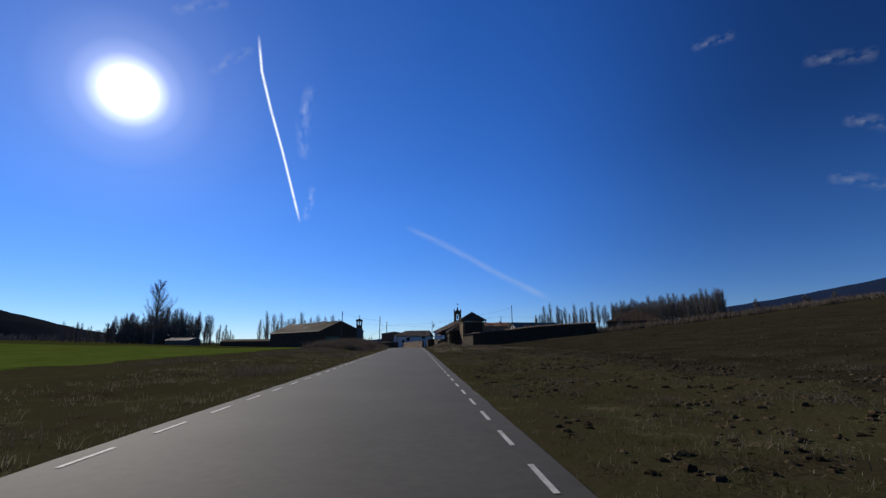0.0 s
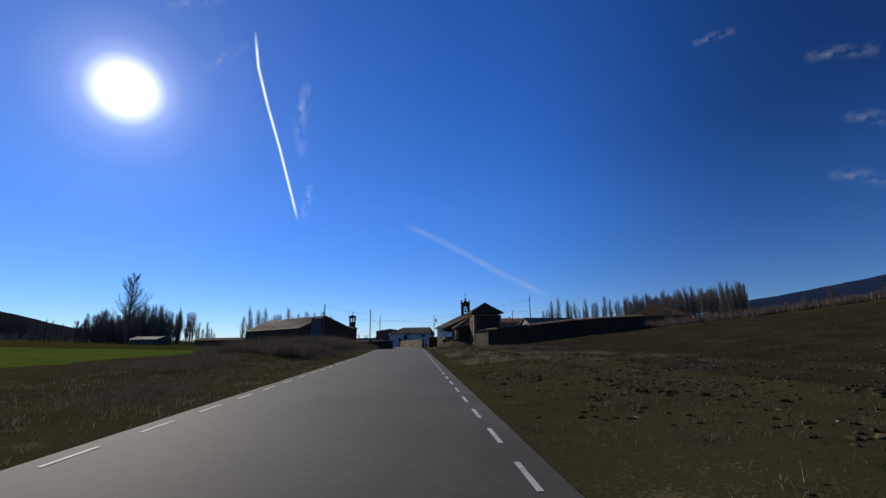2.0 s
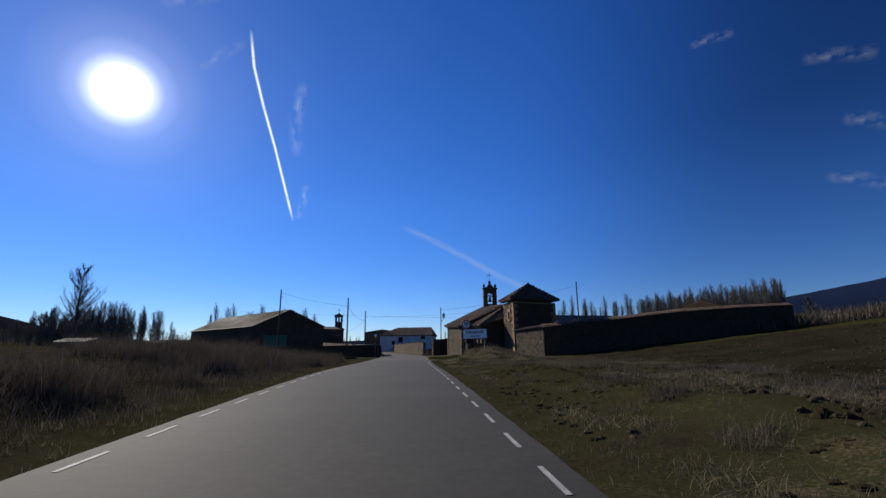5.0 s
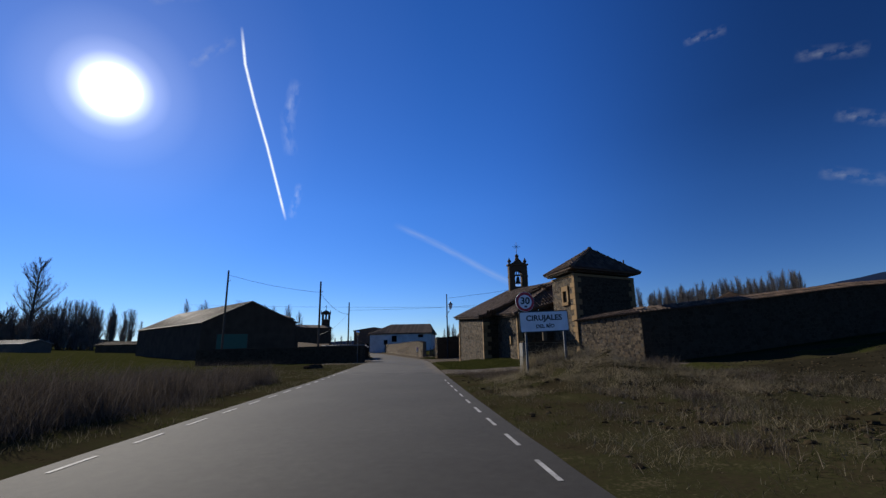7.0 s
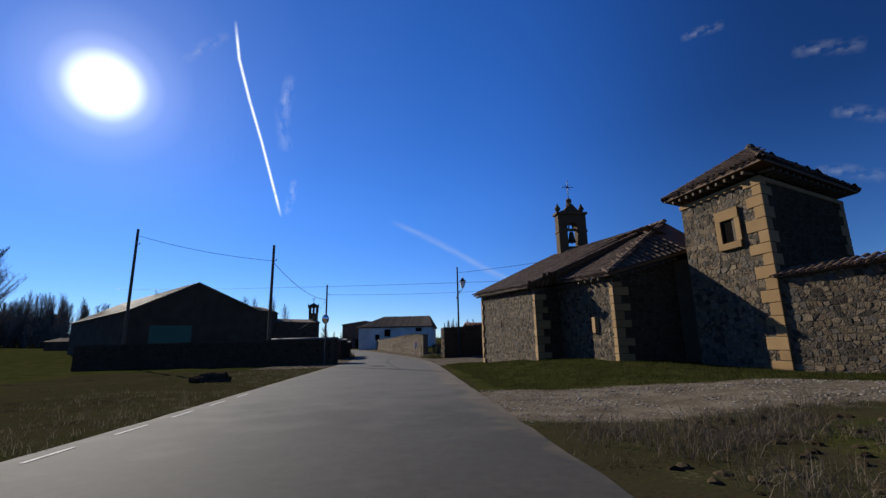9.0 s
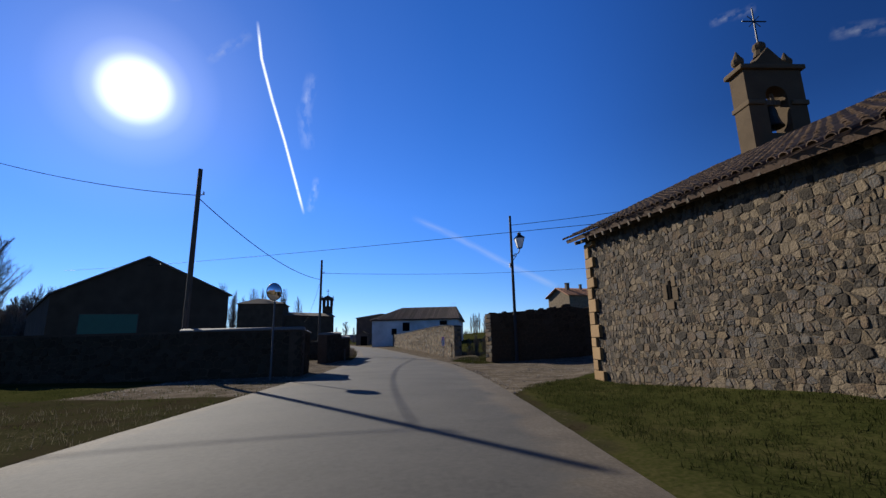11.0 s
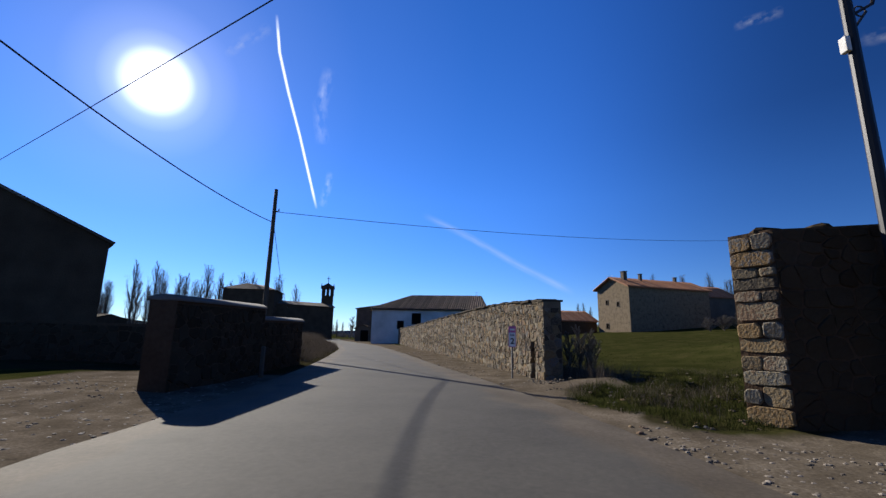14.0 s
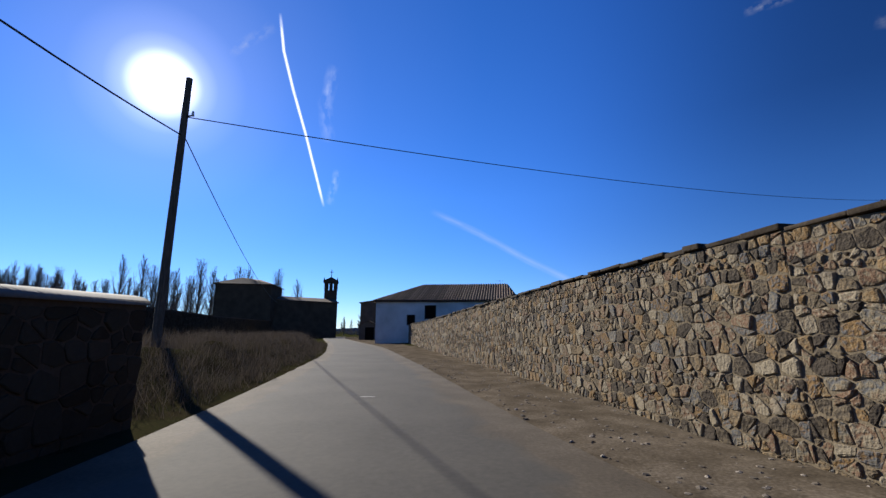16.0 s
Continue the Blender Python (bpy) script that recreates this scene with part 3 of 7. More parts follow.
def stone_mesh(poly, depth, gap, g):
    """One stone over an outline: corners worn off, the face a little smaller, tilted and uneven."""
    cx, cy = sum(p[0] for p in poly) / len(poly), sum(p[1] for p in poly) / len(poly)
    ring = []
    n = len(poly)
    for i in range(n):
        p, o, q = poly[i], poly[i - 1], poly[(i + 1) % n]
        t = g.uniform(0.08, 0.26)
        ring.append((p[0] + (o[0] - p[0]) * t, p[1] + (o[1] - p[1]) * t))
        if n < 8:
            t = g.uniform(0.08, 0.26)
            ring.append((p[0] + (q[0] - p[0]) * t, p[1] + (q[1] - p[1]) * t))
    r = sum(math.hypot(p[0] - cx, p[1] - cy) for p in ring) / len(ring)
    s0 = max(0.6, 1 - gap / r)
    worn_ = g.uniform(0.014, 0.032)
    tx, ty = g.uniform(-0.14, 0.14), g.uniform(-0.14, 0.14)
    wob = [(g.uniform(-0.007, 0.007), g.uniform(-0.007, 0.007)) for _ in ring]
    m = len(ring)
    v = []
    for inset, lift in ((0.0, None), (0.3, 0.7), (1.0, 1.0)):
        k = max(0.45, s0 - worn_ * inset / r)
        for (x, y), (wx, wy) in zip(ring, wob):
            a, b = (x - cx) * k + wx, (y - cy) * k + wy
            v.append((a, b, -0.02 if lift is None else max(0.004, (depth + a * tx + b * ty) * lift + g.uniform(-0.003, 0.003))))
    f = [(j * m + i, j * m + (i + 1) % m, (j + 1) * m + (i + 1) % m, (j + 1) * m + i) for j in (0, 1) for i in range(m)] + [tuple(range(2 * m, 3 * m))]
    return cx, cy, v, f


def rubble(parent, at, along, up, length, height_at, size, mats, seed, templates=None, depth=(0.008, 0.026), near=None, count=0, skip=None, name="stone", gap=(0.004, 0.014)):
    """Faces a wall with stones: those in near (a stretch of u, v) are parts of their own, up to count; the rest is one mesh."""
    g = random.Random(seed)
    ux = Vector(along).normalized()
    uz = Vector(up).normalized()
    nn = ux.cross(uz)
    verts, faces, made = [], [], 0
    inv = parent.matrix_world.inverted()
    for poly in courses(length, height_at, size, g):
        u, v, sv, sf = stone_mesh(poly, g.uniform(*depth), g.uniform(*gap), g)
        if skip and skip(u, v):
            continue
        p = Vector(at) + ux * u + uz * v
        if made < count and near and near(u, v):
            m = Matrix.Identity(4)
            for r in range(3):
                m[r][0], m[r][1], m[r][2], m[r][3] = ux[r], uz[r], nn[r], p[r]
            ob = new(name, mesh_from(name, sv, sf, mats[0]))
            ob.parent = parent
            ob.matrix_parent_inverse = inv
            ob.matrix_basis = m
            made += 1
        else:
            base = len(verts)
            verts += [tuple(p + ux * q[0] + uz * q[1] + nn * q[2]) for q in sv]
            faces += [tuple(i + base for i in q) for q in sf]
    if verts:
        ob = new(name + "work", mesh_from(name + "work", verts, faces, mats[1]))
        ob.parent = parent
        ob.matrix_parent_inverse = inv
        tagged(ob, kind="stuff")


def prism(pts, z0, z1):
    """A closed upright prism over a polygon; z0 and z1 may be lists, one a corner."""
    n = len(pts)
    z0 = z0 if isinstance(z0, (list, tuple)) else [z0] * n
    z1 = z1 if isinstance(z1, (list, tuple)) else [z1] * n
    bm = bmesh.new()
    lo = [bm.verts.new((x, y, z)) for (x, y), z in zip(pts, z0)]
    hi = [bm.verts.new((x, y, z)) for (x, y), z in zip(pts, z1)]
    bm.faces.new(lo[::-1])
    bm.faces.new(hi)
    for i in range(n):
        j = (i + 1) % n
        bm.faces.new((lo[i], lo[j], hi[j], hi[i]))
    return bm


def slab(a, b, c, d, thick):
    """A plate with the upper corners a, b, c, d."""
    a, b, c, d = (Vector(q) for q in (a, b, c, d))
    n = (b - a).cross(d - a).normalized()
    bm = bmesh.new()
    hi = [bm.verts.new(q) for q in (a, b, c, d)]
    lo = [bm.verts.new(q - n * thick) for q in (a, b, c, d)]
    bm.faces.new(hi)
    bm.faces.new(lo[::-1])
    for i in range(4):
        j = (i + 1) % 4
        bm.faces.new((lo[i], lo[j], hi[j], hi[i]))
    return bm


def tile_shape(w, length, rise, seg=5, taper=0.86):
    """A curved clay tile, laid along +y, hollow side down, 15 mm thick at its ends."""
    v, f = [], []
    for y, s in ((0, 1.0), (length, taper)):
        for k in range(seg + 1):
            a = math.pi * k / seg
            v.append((-math.cos(a) * w / 2 * s, y, math.sin(a) * rise * s + 0.02 * (y == 0)))
        for k in range(seg + 1):
            a = math.pi * k / seg
            v.append((-math.cos(a) * (w / 2 - 0.018) * s, y, math.sin(a) * (rise - 0.018) * s + 0.02 * (y == 0)))
    n = seg + 1
    for k in range(seg):
        f.append((k, k + 1, 2 * n + k + 1, 2 * n + k))
        f.append((k, n + k, n + k + 1, k + 1))
        f.append((2 * n + k, 2 * n + k + 1, 3 * n + k + 1, 3 * n + k))
    return v, f


def tiles(parent, at, along, up, length, slope, mats, seed, pitch=0.25, row=0.36, clip=None, count=0, name="roof_tile", rows_first=2, jitter=1.0):
    """Lays curved tiles over a roof plane from its eave, the lowest rows first as parts."""
    g = random.Random(seed)
    ux, uv = Vector(along).normalized(), Vector(up).normalized()
    nn = ux.cross(uv)
    tv, tf = tile_shape(pitch * 0.78, row * 1.18, pitch * 0.3)
    me = mesh_from(name, tv, tf, mats[0]) if count else None
    verts, faces, made = [], [], 0
    for j in range(int(slope / row)):
        for i in range(int(length / pitch) + 1):
            u, v = i * pitch + g.uniform(-0.012, 0.012) * jitter, j * row + g.uniform(-0.03, 0.03) * jitter - (0.06 if j == 0 else 0)
            if clip and not clip(u, v):
                continue
            turn = g.uniform(-0.05, 0.05) * jitter
            a, b = ux * math.cos(turn) + uv * math.sin(turn), uv * math.cos(turn) - ux * math.sin(turn)
            p = Vector(at) + ux * u + uv * v + nn * (0.03 + g.uniform(0, 0.015) * jitter)
            m = Matrix.Identity(4)
            for r in range(3):
                m[r][0], m[r][1], m[r][2], m[r][3] = a[r], b[r], nn[r], p[r]
            if j < rows_first and made < count:
                ob = new(name, me)
                ob.parent = parent
                ob.matrix_parent_inverse = parent.matrix_world.inverted()
                ob.matrix_basis = m
                made += 1
            else:
                base = len(verts)
                verts += [tuple(m @ Vector(q)) for q in tv]
                faces += [tuple(k + base for k in q) for q in tf]
    if verts:
        ob = new(name + "s", mesh_from(name + "s", verts, faces, mats[1]))
        ob.parent = parent
        ob.matrix_parent_inverse = parent.matrix_world.inverted()
        tagged(ob, kind="stuff")


def under(parent, ob):
    ob.parent = parent
    ob.matrix_parent_inverse = parent.matrix_world.inverted()
    return ob


def piece(name, bm, mat, parent, label=""):
    """A part given in world coordinates."""
    return under(parent, part(name, bm, mat, None, label))


def quoins(parent, x, y, z0, z1, sx, sy, mat, seed, name="quoin"):
    """Dressed corner blocks, long and short by turns; the wall runs to sx in x and to sy in y from the corner."""
    g = random.Random(seed)
    z, k = z0, 0
    while z < z1 - 0.12:
        h = min(g.uniform(0.3, 0.44), z1 - z)
        a, b = (0.62, 0.34) if k % 2 else (0.34, 0.66)
        a, b = a * g.uniform(0.85, 1.15), b * g.uniform(0.85, 1.15)
        o = 0.05
        xs = sorted((x - sx * o, x + sx * a))
        ys_ = sorted((y - sy * o, y + sy * b))
        piece(name, boxed(xs[0], xs[1], ys_[0], ys_[1], z + 0.008, z + h - 0.008, bevel=0.02), mat, parent)
        z += h
        k += 1


def twig_tube(verts, faces, a, b, r0, r1, n=3):
    d = (b - a)
    if d.length < 1e-4:
        return
    q = d.to_track_quat("Z", "Y").to_matrix()
    base = len(verts)
    for p, r in ((a, r0), (b, r1)):
        for k in range(n):
            t = 2 * math.pi * k / n
            verts.append(tuple(p + q @ Vector((math.cos(t) * r, math.sin(t) * r, 0))))
    for k in range(n):
        j = (k + 1) % n
        faces.append((base + k, base + j, base + n + j, base + n + k))


def bare_tree(seed, height, spread, start=0.15, limbs=34, upright=0.85, twigs=7, thick=0.018, fine=0.016, mat=None):
    """A leafless tree: a tapered trunk that bends a little, rising limbs, and many fine twigs."""
    g = random.Random(seed)
    root = empty("bare_tree", (0, 0, 0))
    tv, tf, cv, cf = [], [], [], []
    pts, p = [], Vector((0, 0, -0.4))
    for k in range(11):
        pts.append(p.copy())
        p = p + Vector((g.uniform(-0.02, 0.02) * height / 5, g.uniform(-0.02, 0.02) * height / 5, height / 10))
    rad = lambda t: height * thick * (1 - t) ** 0.8 + fine
    for k in range(10):
        twig_tube(tv, tf, pts[k], pts[k + 1], rad(k / 10), rad((k + 1) / 10), 7)
    for i in range(limbs):
        t = start + (0.97 - start) * (i + g.random()) / limbs
        k = min(9, int(t * 10))
        o = pts[k].lerp(pts[k + 1], t * 10 - k)
        az = g.uniform(0, 2 * math.pi)
        ln = height * spread * (1.05 - t) ** 0.6 * g.uniform(0.6, 1.2)
        d = Vector((math.cos(az) * (1 - upright), math.sin(az) * (1 - upright), upright)).normalized()
        q = o.copy()
        r = rad(t) * 0.45
        for s in range(4):
            d2 = (d + Vector((g.uniform(-0.18, 0.18), g.uniform(-0.18, 0.18), 0.12 * s))).normalized()
            e = q + d2 * ln / 4
            twig_tube(cv, cf, q, e, max(fine * 0.75, r * (1 - s / 4.5)), max(fine * 0.6, r * (1 - (s + 1) / 4.5)), 4)
            for _ in range(twigs):
                w = q.lerp(e, g.random())
                dd = (d2 + Vector((g.uniform(-0.7, 0.7), g.uniform(-0.7, 0.7), g.uniform(-0.1, 0.6)))).normalized()
                e2 = w + dd * ln * g.uniform(0.12, 0.32)
                twig_tube(cv, cf, w, e2, fine, fine * 0.5, 3)
                for _ in range(2):
                    w2 = w.lerp(e2, g.uniform(0.3, 0.9))
                    twig_tube(cv, cf, w2, w2 + (dd + Vector((g.uniform(-0.8, 0.8), g.uniform(-0.8, 0.8), g.uniform(0, 0.6)))).normalized() * ln * g.uniform(0.06, 0.16), fine * 0.7, fine * 0.35, 3)
            q = e
    part("trunk", mesh_from("trunk", tv, tf, BARK, True), None, root)
    part("crown", mesh_from("crown", cv, cf, mat or TWIG), None, root, "leafless crown of fine twigs")
    return root


def blades(name, spots, mat, seed, label, height=(0.15, 0.4), n=9, width=0.012, lean=0.5, radius=0.12, category="grass"):
    """Tufts of grass at (x, y, scale): two-piece bent blades, all in one mesh."""
    g = random.Random(seed)
    v, f = [], []
    for (x, y, s) in spots:
        z = ground_z(x, y) - 0.02
        for _ in range(n):
            a, r = g.uniform(0, 6.283), radius * s * math.sqrt(g.random())
            bx, by = x + math.cos(a) * r, y + math.sin(a) * r
            h = g.uniform(*height) * s
            la, lm = g.uniform(0, 6.283), g.uniform(0, lean) * h
            wa = g.uniform(0, 6.283)
            wx, wy = math.cos(wa) * width * s, math.sin(wa) * width * s
            mx, my = bx + math.cos(la) * lm * 0.35, by + math.sin(la) * lm * 0.35
            tx, ty = bx + math.cos(la) * lm, by + math.sin(la) * lm
            b = len(v)
            v += [(bx - wx, by - wy, z), (bx + wx, by + wy, z), (mx + wx * 0.7, my + wy * 0.7, z + h * 0.6), (mx - wx * 0.7, my - wy * 0.7, z + h * 0.6), (tx, ty, z + h)]
            f += [(b, b + 1, b + 2, b + 3), (b + 3, b + 2, b + 4)]
    return tagged(new(name, mesh_from(name, v, f, mat)), label, category, kind="stuff")


def lumps(name, spots, mat, seed, label, category, squash=0.6):
    """Small irregular lumps at (x, y, size), all in one mesh."""
    g = random.Random(seed)
    v, f = [], []
    for (x, y, s) in spots:
        z = ground_z(x, y)
        a, q = g.uniform(0, 6.283), g.uniform(0.65, 1.0)
        n = 4 if s < 0.03 else 6
        b = len(v)
        for r, h in ((1.0, -0.1), (0.78, 0.55)):
            for i in range(n):
                t = 6.283 * i / n
                k = s * r * g.uniform(0.7, 1.15)
                p, w = math.cos(t) * k, math.sin(t) * k * q
                v.append((x + p * math.cos(a) - w * math.sin(a), y + p * math.sin(a) + w * math.cos(a), z + s * squash * (h + g.uniform(-0.15, 0.15)) - 0.01))
        v.append((x + g.uniform(-0.2, 0.2) * s, y + g.uniform(-0.2, 0.2) * s, z + s * squash * g.uniform(0.7, 1.0) - 0.01))
        for i in range(n):
            j = (i + 1) % n
            f += [(b + i, b + j, b + n + j, b + n + i), (b + n + i, b + n + j, b + 2 * n)]
    return tagged(new(name, mesh_from(name, v, f, mat)), label, category, kind="stuff")


def cable(a, b, sag, r=0.018, name="overhead_cable", label="thin black overhead power cable between poles", n=16):
    """A hanging cable, one closed tube."""
    a, b = Vector(a), Vector(b)
    side = (b - a).cross(Vector((0, 0, 1))).normalized()
    v, f = [], []
    for k in range(n + 1):
        p = a.lerp(b, k / n) - Vector((0, 0, sag * 4 * (k / n) * (1 - k / n)))
        for i in range(5):
            t = 2 * math.pi * i / 5
            v.append(tuple(p + side * (math.cos(t) * r) + Vector((0, 0, math.sin(t) * r))))
    for k in range(n):
        for i in range(5):
            j = (i + 1) % 5
            f.append((k * 5 + i, k * 5 + j, k * 5 + 5 + j, k * 5 + 5 + i))
    f += [(4, 3, 2, 1, 0), tuple(n * 5 + i for i in range(5))]
    return tagged(new(name, mesh_from(name, v, f, CABLE, True)), label, "cable", "overhead cables")


def lettering(text, size, m, mat, parent, name="letters", depth=0.002):
    """Raised letters in the built-in font, turned into a mesh."""
    c = bpy.data.curves.new(name, "FONT")
    c.body, c.size, c.align_x, c.align_y, c.extrude = text, size, "CENTER", "CENTER", depth
    c.resolution_u, c.offset = 3, size * 0.028
    tmp = bpy.data.objects.new(name, c)
    scene.collection.objects.link(tmp)
    me = bpy.data.meshes.new_from_object(tmp.evaluated_get(bpy.context.evaluated_depsgraph_get()))
    bpy.data.objects.remove(tmp)
    me.materials.clear()
    me.materials.append(mat)
    ob = new(name, me)
    ob.matrix_world = m
    return under(parent, ob)


# ---- the chapel beside the road ----
CH = [(115.3, -0.05), (131, 0.6)]                  # the old walls and roof climb a little towards the far end


def rise(y):
    return lerp_table(CH, y)




def nave_x(y):
    """The road side of the nave, which swings a little away from the road."""
    return 5.55 + (130.4 - y) * 0.12


T0 = Vector((11.92, 112.27, 0))                      # near corner of the tower, which stands askew
TU = Vector((math.cos(radians(24)), math.sin(radians(24)), 0))
TV = Vector((-math.sin(radians(7)), math.cos(radians(7)), 0))
TW, TD = 6.5, 3.6


def tower_at(u, v, z):
    q = T0 + TU * u + TV * v
    return Vector((q.x, q.y, z))


chapel = empty("chapel", (9, 122, 0.6), label="small rubble-stone chapel with a tiled roof, square tower and bell gable", category="church")
N1, N2, B1, B2 = (nave_x(121.2), 121.2), (8.05, 121.6), (8.75, 117.0), (11.75, 117.2)
piece("nave_wall", prism([N1, N2, (9.5, 122.4), (16.6, 122.4), (16.6, 130.4), (5.55, 130.4)], 0.2, [4.7, 4.75, 4.75, 4.4 + rise(117.3), 4.4 + rise(130.4), 5.34]), LIME, chapel, "long nave wall of rubble in earth mortar")
piece("bay_wall", prism([N2, B1, B2, (12.6, 115.8), (17.0, 117.75), (16.4, 122.5), (9.3, 122.5)], 0.2, [4.7, 4.6, 5.3, 5.3, 4.6, 4.6, 4.6]), LIME, chapel)
tower = piece("tower", prism([tower_at(0, 0, 0)[:2], tower_at(TW, 0, 0)[:2], tower_at(TW, TD, 0)[:2], tower_at(0, TD, 0)[:2]], 0.2, 7.35), LIME, chapel, "square tower with a small window")

# nave roof: a long slope to the road, two hipped slopes round the bay, and the rear slope
EZ = 4.62
r0 = Vector((13.0, 119.4, 7.7))
rb = Vector((11.3, 130.9, 7.85))
ea, eb = Vector((6.25, 120.95, 4.76)), Vector((5.05, 130.9, EZ + 0.12 + rise(130.9)))
bn, jn = Vector((8.45, 116.65, 4.72)), Vector((12.1, 116.8, 5.7))
n2e = Vector((7.8, 121.1, 4.95))
wa, wb = Vector((17.4, 118.6, EZ)), Vector((17.4, 130.9, EZ + rise(130.9)))


def roof_plane(name, a, b, c, d=None, label=""):
    """A roof plate over a, b (the eave, seen from outside from left to right), c and d (d left out: a triangle)."""
    n = (b - a).cross(c - a).normalized()
    q = [a, b, c] + ([d] if d is not None else [])
    bm = bmesh.new()
    hi, lo = [bm.verts.new(p) for p in q], [bm.verts.new(p - n * 0.12) for p in q]
    bm.faces.new(hi)
    bm.faces.new(lo[::-1])
    for i in range(len(q)):
        j = (i + 1) % len(q)
        bm.faces.new((lo[i], lo[j], hi[j], hi[i]))
    return piece(name, bm, TILE, chapel, label)


nave_roof = roof_plane("nave_roof", eb, ea, r0, rb, "sagging roof of weathered curved clay tiles")
roof_plane("bay_roof", ea, n2e, r0)
roof_plane("bay_roof", n2e, bn, r0)
roof_plane("bay_roof", bn, jn, r0)
roof_plane("rear_roof", wa, wb, rb, r0)
roof_plane("rear_roof", jn, wa, r0)
bm = bmesh.new()
q = [(5.55, 130.4, 4.4 + rise(130.4)), (11.3, 130.4, 7.0 + rise(130.4)), (16.6, 130.4, 4.4 + rise(130.4))]
lo = [bm.verts.new(p) for p in q]
hi = [bm.verts.new((p[0], p[1] - 0.3, p[2])) for p in q]
bm.faces.new(lo)
bm.faces.new(hi[::-1])
for i in range(3):
    j = (i + 1) % 3
    bm.faces.new((lo[j], lo[i], hi[i], hi[j]))
piece("gable", bm, LIME, chapel)


def tiled(a, b, c, seed, count, clipped=True, length=None):
    """Tiles on the plane over the eave a to b and the point c."""
    al = (b - a).normalized()
    up = (c - a) - al * (c - a).dot(al)
    L, S, uc = (b - a).length, up.length, (c - a).dot(al)
    clip = (lambda u, v: uc * v / S - 0.08 < u < L + (uc - L) * v / S + 0.08) if clipped else (lambda u, v: u < L + (uc - L) * v / S + 0.08)
    tiles(nave_roof, a, al, up, L, S, (TILE_ONE, TILE), seed, count=count, clip=clip)


tiled(eb, ea, r0, 11, 110, clipped=False)
tiled(ea, n2e, r0, 12, 12)
tiled(n2e, bn, r0, 15, 30)
tiled(bn, jn, r0, 13, 44)
tiled(wa, wb, rb, 14, 0, clipped=False)
# ridge and hip caps
tv, tf = tile_shape(0.3, 0.46, 0.13)
for a, b in ((r0, rb), (bn, r0), (ea, r0)):
    v, f = [], []
    d = (b - a).normalized()
    sx = d.cross(Vector((0, 0, 1))).normalized()
    up = sx.cross(d)
    for k in range(int((b - a).length / 0.4)):
        o = len(v)
        c = a + d * 0.4 * k + up * 0.03
        v += [tuple(c + sx * p[0] + d * p[1] + up * p[2]) for p in tv]
        f += [tuple(i + o for i in q) for q in tf]
    tagged(under(nave_roof, new("ridge_tiles", mesh_from("ridge_tiles", v, f, TILE))), kind="stuff")
# rafter ends under the eaves
bm0 = boxed(-0.42, 0.06, -0.05, 0.05, -0.06, 0.05, bevel=0.008)
rafter_mesh = bpy.data.meshes.new("rafter_end")
bm0.to_mesh(rafter_mesh)
bm0.free()
rafter_mesh.materials.append(TIMBER)


def rafter(parent, m):
    ob = new("rafter_end", rafter_mesh)
    ob.matrix_world = m
    under(parent, ob)


for k in range(21):
    y = 121.3 + k * 0.45
    rafter(nave_roof, pose(nave_x(y), y, 4.68 + rise(y) * 0.95, 0, -16, 0))
for k in range(9):
    q = Vector((*N2, 0)).lerp(Vector((*B1, 0)), k / 9)
    rafter(nave_roof, pose(q.x + 0.05, q.y, 4.78 - 0.015 * k, 0, -12, 9))
for k in range(10):
    q = Vector((*B1, 0)).lerp(Vector((*B2, 0)), k / 10)
    rafter(nave_roof, pose(q.x, q.y, 4.7 + 0.08 * k, 0, -12, 115))

# tower roof: a low pyramid of tiles
OV = 0.5
TE = 7.72
TA = tower_at(TW / 2, TD / 2, 9.8)
corners = [tower_at(u, v, TE) for u, v in ((-OV, -OV), (TW + OV, -OV), (TW + OV, TD + OV), (-OV, TD + OV))]
tower_roof = piece("tower_roof", bmesh.new(), TILE, chapel, "low pyramid roof of curved clay tiles")
bm = bmesh.new()
cs = [bm.verts.new(p) for p in corners]
lows = [bm.verts.new((p.co.x, p.co.y, TE - 0.1)) for p in cs]
ap = bm.verts.new(TA)
for i in range(4):
    j = (i + 1) % 4
    bm.faces.new((cs[i], cs[j], ap))
    bm.faces.new((lows[j], lows[i], cs[i], cs[j])[::-1])
bm.faces.new(lows)
bm.to_mesh(tower_roof.data)
bm.free()
for k, (at, al, L) in enumerate(((corners[3], -TV, TD + 2 * OV), (corners[0], TU, TW + 2 * OV), (corners[1], TV, TD + 2 * OV))):
    mid = Vector(at) + Vector(al) * L / 2
    up_ = TA - mid
    S = up_.length
    tiles(tower_roof, at, al, up_, L, S, (TILE_ONE, TILE), 21 + k, count=60 if k < 2 else 0, clip=lambda u, v, L=L, S=S: abs(u - L / 2) < L / 2 * (1 - v / S) + 0.05)
for c in (corners[0], corners[1], corners[3]):
    a, b = c + Vector((0, 0, 0.03)), TA + Vector((0, 0, 0.03))
    v, f = [], []
    for k in range(10):
        twig_tube(v, f, a.lerp(b, k / 10 - 0.01), a.lerp(b, (k + 1) / 10), 0.14, 0.11, 8)
    tagged(under(tower_roof, new("hip_tiles", mesh_from("hip_tiles", v, f, TILE))), kind="stuff")
cap = bmesh.new()
tube(cap, TA - Vector((0, 0, 0.1)), TA + Vector((0, 0, 0.22)), 0.3, 0.12, 10)
piece("roof_cap", cap, LIME, tower_roof)
